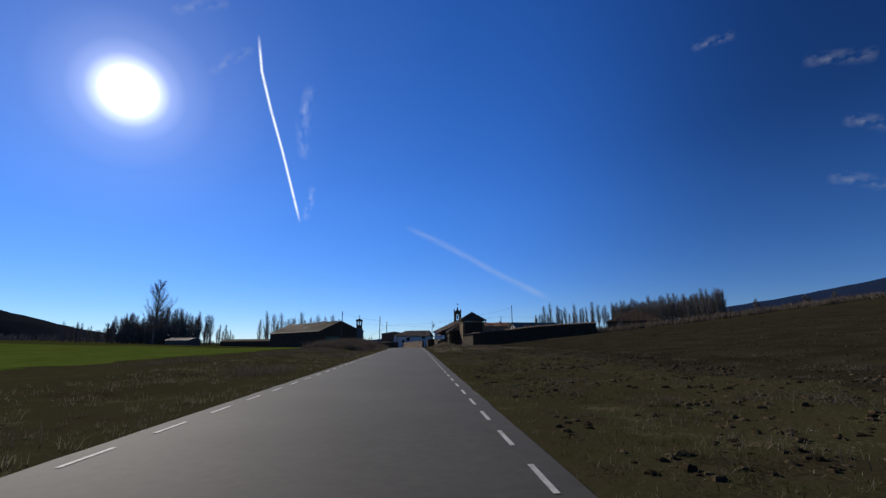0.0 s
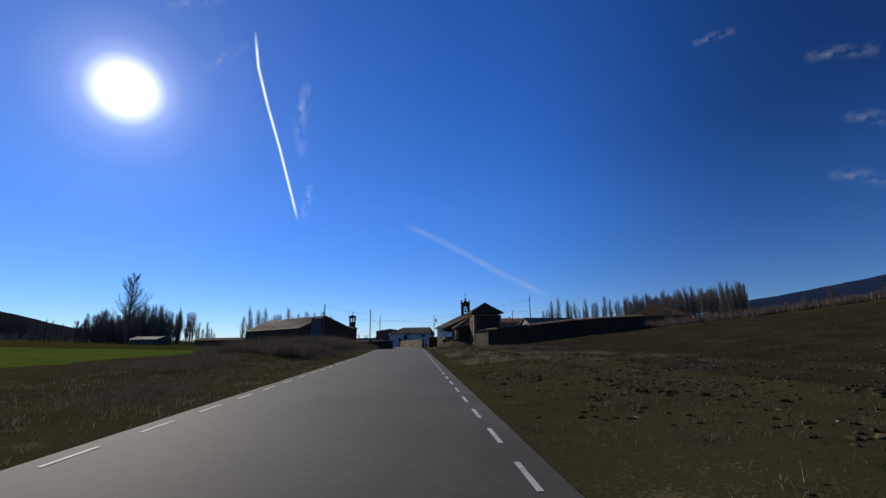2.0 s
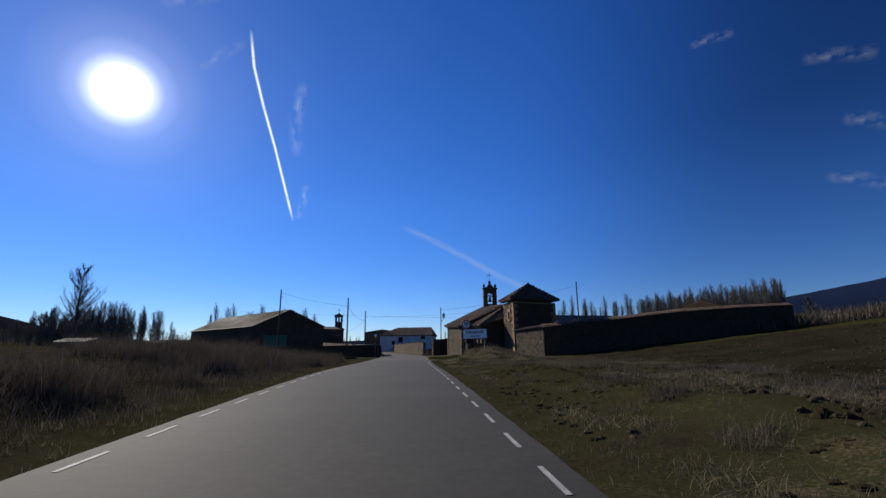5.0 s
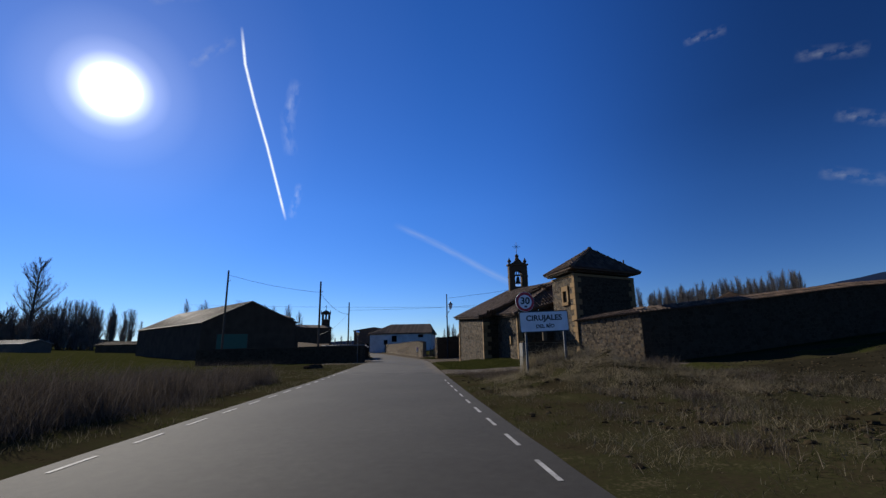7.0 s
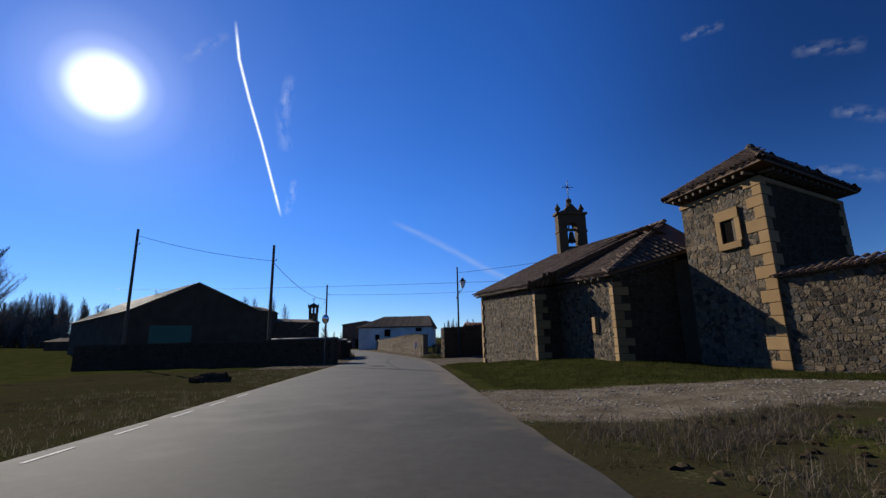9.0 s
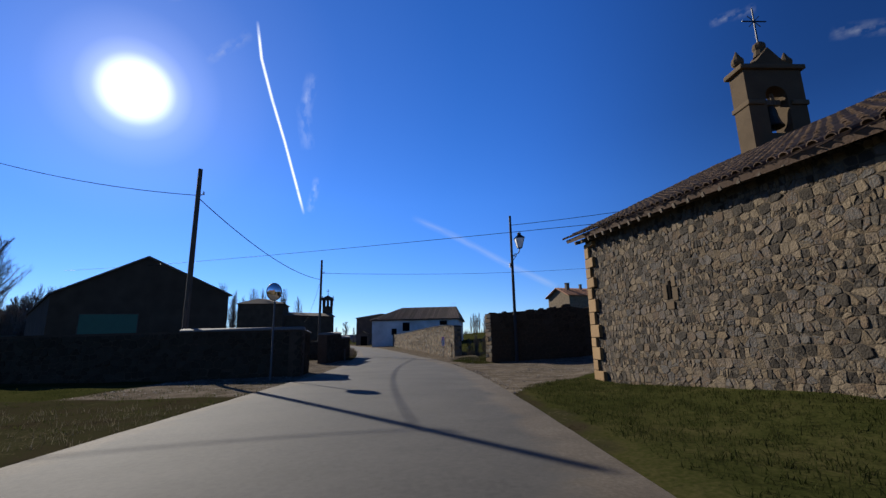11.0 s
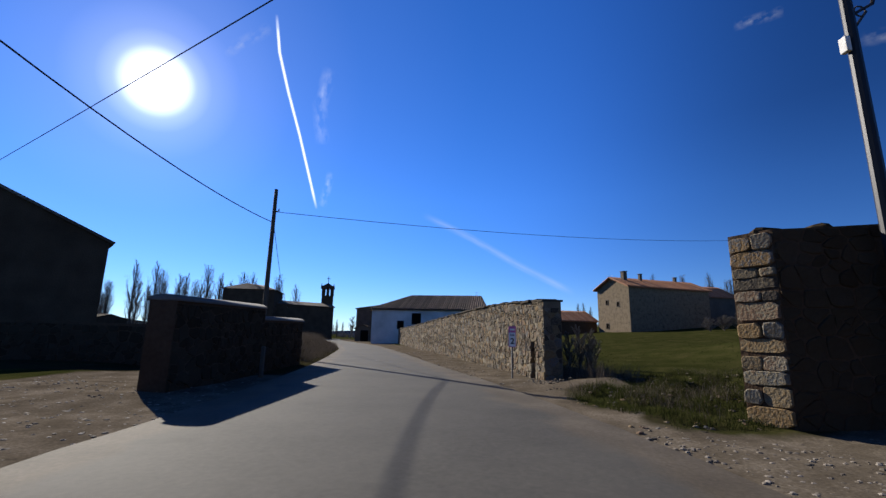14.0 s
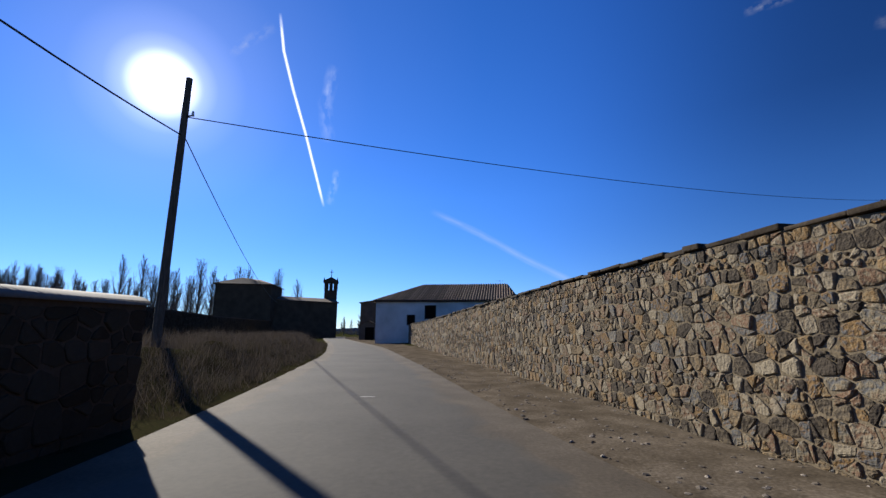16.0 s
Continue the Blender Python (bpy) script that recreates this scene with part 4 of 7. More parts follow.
for k in range(10):
    q = tower_at(0, 0.2 + k * 0.37, 7.5)
    rafter(tower_roof, pose(q.x, q.y, q.z, 0, 0, 7))
for k in range(13):
    q = tower_at(0.2 + k * 0.46, 0, 7.5)
    rafter(tower_roof, pose(q.x, q.y, q.z, 0, 0, 114))


def tower_box(u0, u1, v0, v1, z0, z1, bevel=0.015):
    bm = boxed(u0, u1, v0, v1, z0, z1, bevel=bevel)
    bm.transform(Matrix(((TU.x, TV.x, 0, T0.x), (TU.y, TV.y, 0, T0.y), (0, 0, 1, 0), (0, 0, 0, 1))))
    return bm


# tower window on the road side
wy, wz = 1.45, 5.75
for nm, b in (("window_lintel", (-0.12, 0.1, wy - 0.5, wy + 0.5, wz + 0.42, wz + 0.8)), ("window_sill", (-0.14, 0.1, wy - 0.48, wy + 0.48, wz - 0.66, wz - 0.42)), ("window_jamb", (-0.11, 0.1, wy - 0.52, wy - 0.3, wz - 0.42, wz + 0.42)), ("window_jamb", (-0.11, 0.1, wy + 0.3, wy + 0.52, wz - 0.42, wz + 0.42))):
    piece(nm, tower_box(*b), ASHLAR, tower)
# flat plate, not a recess; its black stands in for the shade inside
piece("window_opening", tower_box(-0.03, 0.04, wy - 0.3, wy + 0.3, wz - 0.42, wz + 0.42, 0), DARK, tower, "near-black plate for the shade inside the window")
piece("window_shutter", tower_box(-0.06, 0.0, wy - 0.28, wy - 0.17, wz - 0.4, wz + 0.4, 0.01), TIMBER, tower, "brown wooden shutter")

# dressed corners
quoins(chapel, 5.55, 130.4, 0.6, 4.5 + rise(130.4), 1, -1, ASHLAR, 1)
quoins(chapel, N1[0], N1[1], 0.7, 4.35, 1, 1, ASHLAR, 2)
quoins(chapel, B1[0], B1[1], 0.7, 4.4, 1, 1, ASHLAR, 3)
for (u, su, sd) in ((0, 1, 4), (TW, -1, 5)):
    g = random.Random(sd)
    z, k = 0.9, 0
    while z < 7.15:
        h = min(g.uniform(0.3, 0.44), 7.3 - z)
        a, b = ((0.62, 0.34) if k % 2 else (0.34, 0.66))
        us = sorted((u - su * 0.05, u + su * a * g.uniform(0.85, 1.15)))
        piece("quoin", tower_box(us[0], us[1], -0.05, b * g.uniform(0.85, 1.15), z + 0.008, z + h - 0.008, 0.02), ASHLAR, tower)
        z += h
        k += 1
# cornice band under the tower eave
piece("tower_band", tower_box(-0.06, TW + 0.06, -0.06, TD + 0.06, 7.18, 7.36, 0.03), ASHLAR, tower)

# bell gable, in ashlar darkened because its seen face is shaded
BX, BY = 11.1, 126.4
bell_gable = piece("bell_gable", bmesh.new(), DIM_ASHLAR, chapel, "ochre stone bell gable with an arched opening")
bm = bmesh.new()
w, t = 0.95, 0.32
z0, zs, ze = 7.2, 10.35, 11.05
outer = [(-w, z0), (w, z0), (w, zs), (0.45, zs + 0.2), (0, ze), (-0.45, zs + 0.2), (-w, zs)]
arch = [(-0.36, 8.05)] + [(-0.36 * math.cos(math.pi * k / 10), 9.3 + 0.36 * math.sin(math.pi * k / 10)) for k in range(11)] + [(0.36, 8.05)]
vo = [[bm.verts.new((BX + x, BY + s * t, z)) for x, z in outer] for s in (-1, 1)]
va = [[bm.verts.new((BX + x, BY + s * t, z)) for x, z in arch] for s in (-1, 1)]
for s in (0, 1):
    eo = [bm.edges.new((vo[s][i], vo[s][(i + 1) % len(outer)])) for i in range(len(outer))]
    ei = [bm.edges.new((va[s][i], va[s][(i + 1) % len(arch)])) for i in range(len(arch))]
    bmesh.ops.triangle_fill(bm, use_beauty=True, edges=eo + ei)
for ring in (vo, va):
    n = len(ring[0])
    for i in range(n):
        j = (i + 1) % n
        bm.faces.new((ring[0][i], ring[0][j], ring[1][j], ring[1][i]))
bmesh.ops.recalc_face_normals(bm, faces=bm.faces)
bm.to_mesh(bell_gable.data)
bm.free()
piece("cornice", boxed(BX - w - 0.12, BX + w + 0.12, BY - t - 0.1, BY + t + 0.1, zs - 0.12, zs + 0.04, bevel=0.04), DIM_ASHLAR, bell_gable)
for s in (-1, 1):
    piece("impost", boxed(BX + s * 0.72 - 0.27, BX + s * 0.72 + 0.27, BY - t - 0.07, BY + t + 0.07, 9.0, 9.16, bevel=0.03), DIM_ASHLAR, bell_gable)
    pin = bmesh.new()
    tube(pin, (BX + s * 0.82, BY, zs), (BX + s * 0.82, BY, zs + 0.16), 0.13, 0.09, 10)
    bmesh.ops.create_uvsphere(pin, u_segments=10, v_segments=7, radius=0.19, matrix=Matrix.Translation((BX + s * 0.82, BY, zs + 0.34)))
    tube(pin, (BX + s * 0.82, BY, zs + 0.46), (BX + s * 0.82, BY, zs + 0.72), 0.13, 0.02, 10)
    piece("pinnacle", pin, DIM_ASHLAR, bell_gable, "stone finial in ashlar darkened for shade")
ped = bmesh.new()
tube(ped, (BX, BY, ze - 0.15), (BX, BY, ze + 0.12), 0.22, 0.15, 10)
bmesh.ops.create_uvsphere(ped, u_segments=10, v_segments=7, radius=0.2, matrix=Matrix.Translation((BX, BY, ze + 0.2)))
piece("cross_base", ped, DIM_ASHLAR, bell_gable)
cr = bmesh.new()
tube(cr, (BX, BY, ze + 0.2), (BX, BY, 12.75), 0.03, 0.022, 6)
tube(cr, (BX - 0.42, BY, 12.25), (BX + 0.42, BY, 12.25), 0.024, 0.024, 6)
for s in (-1, 1):
    tube(cr, (BX - 0.2, BY, 12.25 - s * 0.2), (BX + 0.2, BY, 12.25 + s * 0.2), 0.014, 0.014, 5)
piece("cross", cr, IRON, bell_gable, "wrought iron cross")
bell = bmesh.new()
prof = [(0.02, 9.12), (0.12, 9.08), (0.16, 8.95), (0.19, 8.7), (0.25, 8.48), (0.31, 8.38)]
for (r0, a0), (r1, a1) in zip(prof, prof[1:]):
    tube(bell, (BX, BY, a0), (BX, BY, a1), r0, r1, 14, caps=False)
tube(bell, (BX, BY, 8.62), (BX, BY, 8.28), 0.02, 0.05, 8)
piece("bell", bell, BRONZE, bell_gable, "dark bronze bell")
yoke = boxed(BX - 0.33, BX + 0.33, BY - 0.08, BY + 0.08, 9.14, 9.32, bevel=0.03)
tube(yoke, (BX - 0.16, BY, 9.3), (BX - 0.1, BY, 9.58), 0.05, 0.05, 6)
tube(yoke, (BX + 0.16, BY, 9.3), (BX + 0.1, BY, 9.58), 0.05, 0.05, 6)
piece("bell_yoke", yoke, TIMBER, bell_gable)
# the gable stands over the far end wall, a tenth larger than drawn above
BC = Matrix.Translation((-0.45, 95.1, 2.07))
bell_gable.matrix_basis = BC @ Matrix.Diagonal((1.1, 1.1, 1.1, 1)) @ BC.inverted()
# blocked slot in the bay wall
piece("slit_frame", boxed(8.4, 8.7, 118.3, 118.63, 2.3, 3.0, bevel=0.02), ASHLAR, chapel)

# blocked slit with ochre jambs in the nave wall
for dy, dz, w, h in ((-0.2, 0.0, 0.24, 0.3), (-0.17, 0.31, 0.18, 0.24), (0.17, 0.08, 0.2, 0.36), (0.02, -0.26, 0.34, 0.18)):
    y = 126.4 + dy
    piece("slit_jamb", boxed(nave_x(y) - 0.022, nave_x(y) + 0.1, y - w / 2, y + w / 2, 2.95 + dz - h / 2, 2.95 + dz + h / 2, bevel=0.015), DIM_ASHLAR, chapel)
piece("slit_opening", boxed(nave_x(126.4) - 0.016, nave_x(126.4) + 0.1, 126.35, 126.44, 2.86, 3.3), DARK, chapel, "dark narrow slit")

# arched doorway in the far end wall
def arch_plate(half, spring, y0, y1, x):
    pts = [(-half, 0.5)] + [(-half * math.cos(math.pi * k / 10), spring + half * math.sin(math.pi * k / 10)) for k in range(11)] + [(half, 0.5)]
    bm = bmesh.new()
    lo, hi = [bm.verts.new((x + a, y0, z)) for a, z in pts], [bm.verts.new((x + a, y1, z)) for a, z in pts]
    bm.faces.new(lo)
    bm.faces.new(hi[::-1])
    for i in range(len(pts)):
        j = (i + 1) % len(pts)
        bm.faces.new((lo[i], lo[j], hi[j], hi[i]))
    return bm


door = piece("doorway", arch_plate(1.15, 2.6, 130.35, 130.46, 10.6), ASHLAR, chapel, "ochre stone surround of an arched doorway")
under(door, part("door_leaf", arch_plate(0.85, 2.6, 130.4, 130.48, 10.6), TIMBER, None, "dark wooden door"))

# rubble facing
def facing(parent, a, b, z0, top, size, seed, mats=(CHURCH, CHURCHES), **k):
    """Stones along the wall foot from a to b, as seen from outside with a on the left."""
    d = Vector((b[0] - a[0], b[1] - a[1], 0))
    rubble(parent, (a[0], a[1], z0), d, (0, 0, 1), d.length, top, size, mats, seed, **k)


facing(chapel, (5.55, 130.4), N1, 0.55, lambda u: 4.2 + rise(130.4 - u), (0.075, 0.2), 31, depth=(0.002, 0.018), gap=(0.001, 0.008), near=lambda u, v: u < 8, count=300, skip=lambda u, v: abs(u - 4.03) < 0.22 and 2.15 < v < 2.75)
facing(chapel, (16.6, 130.4), (5.55, 130.4), 0.6, lambda u: 4.3, (0.16, 0.3), 37, skip=lambda u, v: abs(u - 6.0) < 1.3 and v < 3.3)
facing(chapel, N2, B1, 0.6, lambda u: 3.9, (0.08, 0.2), 32, depth=(0.002, 0.018), gap=(0.001, 0.008), near=lambda u, v: True, count=120)
# faces turned from the sun take the darkened stone, shade put into colour
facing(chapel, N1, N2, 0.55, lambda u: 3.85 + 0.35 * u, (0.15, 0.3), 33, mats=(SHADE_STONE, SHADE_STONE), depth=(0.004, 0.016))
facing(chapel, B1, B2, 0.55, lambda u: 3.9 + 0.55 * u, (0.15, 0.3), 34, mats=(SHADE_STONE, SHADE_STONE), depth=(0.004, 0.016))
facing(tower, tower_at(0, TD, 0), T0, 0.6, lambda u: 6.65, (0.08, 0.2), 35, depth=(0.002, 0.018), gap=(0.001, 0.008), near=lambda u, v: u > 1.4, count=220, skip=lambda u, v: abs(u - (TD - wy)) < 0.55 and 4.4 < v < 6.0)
# tower front, its shade likewise put into the stone colour
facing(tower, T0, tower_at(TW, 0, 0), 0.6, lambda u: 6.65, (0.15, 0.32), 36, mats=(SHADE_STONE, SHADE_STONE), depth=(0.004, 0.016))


# ---- yard wall with a tiled coping ----
def coped_wall(name, path, heights, thick, label, seed, mats=(CHURCH, CHURCHES), count=0, tile_side=1, parts=0):
    wall = empty(name, (path[0][0], path[0][1], ground_z(*path[0])), label=label, category="wall")
    for k, ((x0, y0), (x1, y1)) in enumerate(zip(path, path[1:])):
        a, b = Vector((x0, y0, 0)), Vector((x1, y1, 0))
        d = (b - a).normalized()
        n = Vector((d.y, -d.x, 0))
        h0, h1 = heights[k], heights[k + 1]
        g0, g1 = ground_z(x0, y0) - 0.3, ground_z(x1, y1) - 0.3
        q = [a, b, b - n * thick, a - n * thick]
        # lengths after the first stand in shade; their colours are darkened for it
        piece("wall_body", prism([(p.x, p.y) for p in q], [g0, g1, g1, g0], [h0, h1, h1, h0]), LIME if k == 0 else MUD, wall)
        L = (b - a).length
        z0 = min(g0, g1)
        slope = (h1 - h0) / L
        up = Vector((0, 0, 1))
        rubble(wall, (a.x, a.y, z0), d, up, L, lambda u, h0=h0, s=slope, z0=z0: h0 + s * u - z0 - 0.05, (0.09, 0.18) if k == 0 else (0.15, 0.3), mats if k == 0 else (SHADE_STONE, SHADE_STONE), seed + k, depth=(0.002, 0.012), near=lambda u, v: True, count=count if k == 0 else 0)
        # tiles fall to the front
        dd = (d + Vector((0, 0, slope))).normalized()
        at = Vector((a.x, a.y, h0 - 0.02)) + n * 0.16
        upv = (-n * (thick / 2 + 0.16) + Vector((0, 0, 0.16))).normalized()
        piece("coping_bed", slab(at + Vector((0, 0, 0.03)), at + dd * L + Vector((0, 0, 0.03)), at + dd * L + upv * (thick / 2 + 0.22) + Vector((0, 0, 0.03)), at + upv * (thick / 2 + 0.22) + Vector((0, 0, 0.03)), 0.05), TILE, wall)
        tiles(wall, at, dd, upv, L, 0.73, (TILE_ONE, TILE), seed + 9 + k, pitch=0.24, count=parts, rows_first=1, name="coping_tile")
    return wall


coped_wall("yard_wall", [(11.95, 112.3), (13.8, 107.0), (21, 107.6), (30, 108.6), (38, 109.7), (46, 110.9)], [3.85, 4.05, 4.75, 5.75, 6.3, 6.7], 0.5, "rubble yard wall with clay tile coping beside the chapel", 60, count=160, parts=75)


# ---- roadside field-stone wall ----
W2 = [(2.16, 148.36), (1.6, 151.7), (0.0, 161.4), (-1.75, 172.0), (-3.5, 182.5), (-5.55, 195.0)]
roadside = empty("roadside_wall", (2.16, 148.36, 0.6), label="long sunlit field-stone wall with flat coping beside the road", category="wall")
for k, ((x0, y0), (x1, y1)) in enumerate(zip(W2, W2[1:])):
    a, b = Vector((x0, y0, 0)), Vector((x1, y1, 0))
    d = (a - b).normalized()
    n = Vector((d.y, -d.x, 0)) * -1
    g0, g1 = road_z(y0), road_z(y1)
    hh = lambda y: 2.24 + 0.14 * smoothstep(148.6, 152, y) - 0.35 * smoothstep(153, 185, y)
    cuts = [(0.0, 0.66, 0), (0.66, 1.04, 1), (1.04, (b - a).length, 0)] if k == 0 else [(0.0, (b - a).length, 0)]
    for u0, u1, hollow in cuts:
        p0, p1 = a.lerp(b, u0 / (b - a).length), a.lerp(b, u1 / (b - a).length)
        z0, z1 = road_z(p0.y), road_z(p1.y)
        q = [p0, p1, p1 + n * 0.55, p0 + n * 0.55]
        top_ = [z0 + hh(p0.y) - 0.03, z1 + hh(p1.y) - 0.03, z1 + hh(p1.y) - 0.03, z0 + hh(p0.y) - 0.03]
        if hollow:
            piece("wall_body", prism([(p.x, p.y) for p in q], 1.72, top_), MORTAR, roadside)
            q = [p0 + n * 0.3, p1 + n * 0.3, p1 + n * 0.55, p0 + n * 0.55]
            # back darker than the wall body, adding the hollow's shade in colour
            piece("niche_back", prism([(p.x, p.y) for p in q], z0 - 0.3, 1.72), MUD, roadside, "back of a hollow where stones are missing, coloured dark for its shade")
        else:
            piece("wall_body", prism([(p.x, p.y) for p in q], [z0 - 0.3, z1 - 0.3, z1 - 0.3, z0 - 0.3], top_), MORTAR, roadside)
    L = (b - a).length
    rubble(roadside, (b.x, b.y, min(g0, g1) - 0.1), d, (0, 0, 1), L, lambda u, y0=y0, y1=y1, L=L, g=min(g0, g1): hh(y1 + (y0 - y1) * u / L) + road_z(y1 + (y0 - y1) * u / L) - g + 0.06, (0.08, 0.185) if k < 3 else (0.14, 0.26), (STONE, STONES), 70 + k, depth=(0.005, 0.028), gap=(0.002, 0.013), near=lambda u, v, L=L: k == 0 or L - 4 < u, count=(150, 150)[k] if k < 2 else 0, skip=(lambda u, v, L=L: abs(L - u - 0.85) < 0.2 and v < 1.25) if k == 0 else None)
    if k == 0:
        g = random.Random(77)
        for side_u, sgn in ((0.66, 1), (1.04, -1)):
            z = 0.62
            while z < 1.75:
                h = g.uniform(0.09, 0.2)
                w = g.uniform(0.015, 0.07)
                t = STONE_T[g.randrange(12)]
                p = a.lerp(b, (side_u + sgn * w * 0.3) / (b - a).length)
                ob = under(roadside, new("rim_stone", mesh_from("rim_stone", t[0], t[1], STONE)))
                m = Matrix.Identity(4)
                for r in range(3):
                    m[r][0], m[r][1], m[r][2], m[r][3] = d[r], (0, 0, 1)[r], -n[r], (p + n * 0.2 + Vector((0, 0, z + h / 2)))[r]
                ob.matrix_world = m @ Matrix.Diagonal((w * 1.6, h * 1.1, 0.21, 1))
                z += h
    # coping slabs
    g = random.Random(80 + k)
    u = 0.0
    while u < L - 0.05:
        w = min(g.uniform(0.28, 0.75), L - u)
        p = a.lerp(b, (u + w / 2) / L)
        z = road_z(p.y) + hh(p.y) + g.uniform(-0.035, 0.03)
        ob = piece("coping_slab", boxed(-0.33 + g.uniform(-0.035, 0.05), 0.33 + g.uniform(-0.05, 0.035), -w / 2 + 0.006, w / 2 - 0.006, -0.03, g.uniform(0.015, 0.05), bevel=0.018), COPING, roadside)
        ob.matrix_world = pose(p.x + n.x * 0.27, p.y + n.y * 0.27, z, g.uniform(-1.5, 1.5), g.uniform(-2, 2), math.degrees(math.atan2(d.y, d.x)) + 90)
        u += w
rubble(roadside, (2.16, 148.36, 0.5), (1, 0.165, 0), (0, 0, 1), 0.54, lambda u: 2.2, (0.15, 0.3), (STONE, STONES), 78)

# ---- wall across the gravel lane, its shade put into the stone colour ----
lane_wall = empty("lane_wall", (3.9, 141.75, 0.6), label="tall old rubble wall with a ragged top, in shade", category="wall")
tops = [(3.9, 3.42), (4.6, 3.45), (7.0, 3.6), (8.5, 3.75), (9.3, 3.6), (10.3, 3.56), (11.2, 3.6), (12.0, 3.55), (13.0, 3.5), (14.0, 3.5), (18, 3.9), (24, 4.4)]
wy_ = lambda x: 141.75 - 0.10 * (x - 3.9) if x < 14 else 140.74 - 0.25 * (x - 14)
for (xa, za), (xb, zb) in zip(tops, tops[1:]):
    back = xa - 0.28 if xa == 3.9 else xa
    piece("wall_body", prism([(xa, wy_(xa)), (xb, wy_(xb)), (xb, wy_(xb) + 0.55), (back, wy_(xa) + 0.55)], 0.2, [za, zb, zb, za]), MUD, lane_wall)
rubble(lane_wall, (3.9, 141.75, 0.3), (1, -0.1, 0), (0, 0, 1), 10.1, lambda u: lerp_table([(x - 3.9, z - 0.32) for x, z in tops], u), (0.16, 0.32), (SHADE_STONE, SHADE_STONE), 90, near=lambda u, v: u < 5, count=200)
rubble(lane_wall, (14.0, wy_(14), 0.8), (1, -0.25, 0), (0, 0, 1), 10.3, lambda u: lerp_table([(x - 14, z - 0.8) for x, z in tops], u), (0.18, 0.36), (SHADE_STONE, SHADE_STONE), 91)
# end face: long dressed stones by turns with small rubble
g = random.Random(92)
z, k = 0.4, 0
ee = Vector((3.9, 141.75, 0)) - Vector((3.62, 142.3, 0))
eu = ee.normalized()
en = Vector((eu.y, -eu.x, 0))
while z < 3.4:
    h = g.uniform(0.16, 0.3)
    us = [0.0, ee.length] if k % 2 else [0.0, g.uniform(0.2, 0.42), ee.length]
    for u0, u1 in zip(us, us[1:]):
        hh_ = h * (1 if k % 2 else g.uniform(0.8, 1.0))
        cx, cy, sv, sf = stone_mesh([(u0, z), (u1, z), (u1, z + hh_), (u0, z + hh_)], g.uniform(0.012, 0.05), 0.004, g)
        p = Vector((3.62, 142.3, 0)) + eu * cx
        ob = under(lane_wall, new("end_stone", mesh_from("end_stone", [tuple(p + eu * q[0] + Vector((0, 0, cy + q[1])) + en * q[2]) for q in sv], sf, STONE)))
    z += h
    k += 1
g = random.Random(17)
x = 3.75
while x < 23.5:                      # flat stones along the broken top
    w = g.uniform(0.3, 0.7)
    zt = lerp_table(tops, x + w / 2)
    t = STONE_T[g.randrange(12)]
    # lighter stone on some far ones stands in for sunlit tops
    ob = under(lane_wall, new("top_stone", mesh_from("top_stone", t[0], t[1], STONE if x > 8.8 and g.random() < 0.45 else SHADE_STONE)))
    ob.matrix_world = Matrix.Translation((x + w / 2 + 0.05, wy_(x) + 0.27 + g.uniform(-0.04, 0.04), zt - 0.05)) @ Matrix.Rotation(g.uniform(-0.12, 0.12), 4, "Z") @ Matrix.Diagonal((w, g.uniform(0.5, 0.62), g.uniform(0.06, 0.14 if x < 7 else 0.24), 1))
    x += w * g.uniform(0.95, 1.7)


# ---- walls on the shaded side ----
def plain_wall(name, path, thick, tops, label, mat, cap=None, cap_label=""):
    wall = empty(name, (path[0][0], path[0][1], ground_z(*path[0])), label=label, category="wall")
    for k, ((x0, y0), (x1, y1)) in enumerate(zip(path, path[1:])):
        a, b = Vector((x0, y0, 0)), Vector((x1, y1, 0))
        d = (b - a).normalized()
        n = Vector((-d.y, d.x, 0))
        q = [a, b, b + n * thick, a + n * thick]
        gz = min(ground_z(x0, y0), ground_z(x1, y1)) - 0.3
        piece("wall_body", prism([(p.x, p.y) for p in q], gz, [tops[k], tops[k + 1], tops[k + 1], tops[k]]), mat, wall)
        # facing in the stone darkened for shade, over an equally dark body
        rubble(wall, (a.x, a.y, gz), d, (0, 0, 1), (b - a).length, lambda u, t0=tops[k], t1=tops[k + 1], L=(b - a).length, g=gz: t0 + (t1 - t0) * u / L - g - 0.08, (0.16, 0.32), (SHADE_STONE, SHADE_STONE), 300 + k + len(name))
        if cap:
            v, f = [], []
            L = (b - a).length
            m = 7
            for s in (0.0, 1.0):
                c = a.lerp(b, s) + n * thick / 2
                z = tops[k] + (tops[k + 1] - tops[k]) * s
                for i in range(m + 1):
                    t = math.pi * i / m
                    v.append(tuple(c + n * (-math.cos(t) * (thick / 2 + 0.07)) + Vector((0, 0, z - 0.02 + math.sin(t) * 0.14))))
            for i in range(m):
                f.append((i, i + 1, m + 2 + i, m + 1 + i))
            f += [tuple(range(m, -1, -1)), tuple(range(m + 1, 2 * m + 2)), (0, m + 1, 2 * m + 1, m)]
            piece("wall_cap", mesh_from("wall_cap", v, f, cap, True), None, wall, cap_label)
    return wall


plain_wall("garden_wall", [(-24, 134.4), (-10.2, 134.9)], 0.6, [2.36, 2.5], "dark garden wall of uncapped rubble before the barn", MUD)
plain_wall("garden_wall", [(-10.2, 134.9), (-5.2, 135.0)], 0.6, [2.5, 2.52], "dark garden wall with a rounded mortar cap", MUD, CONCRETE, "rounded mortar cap")
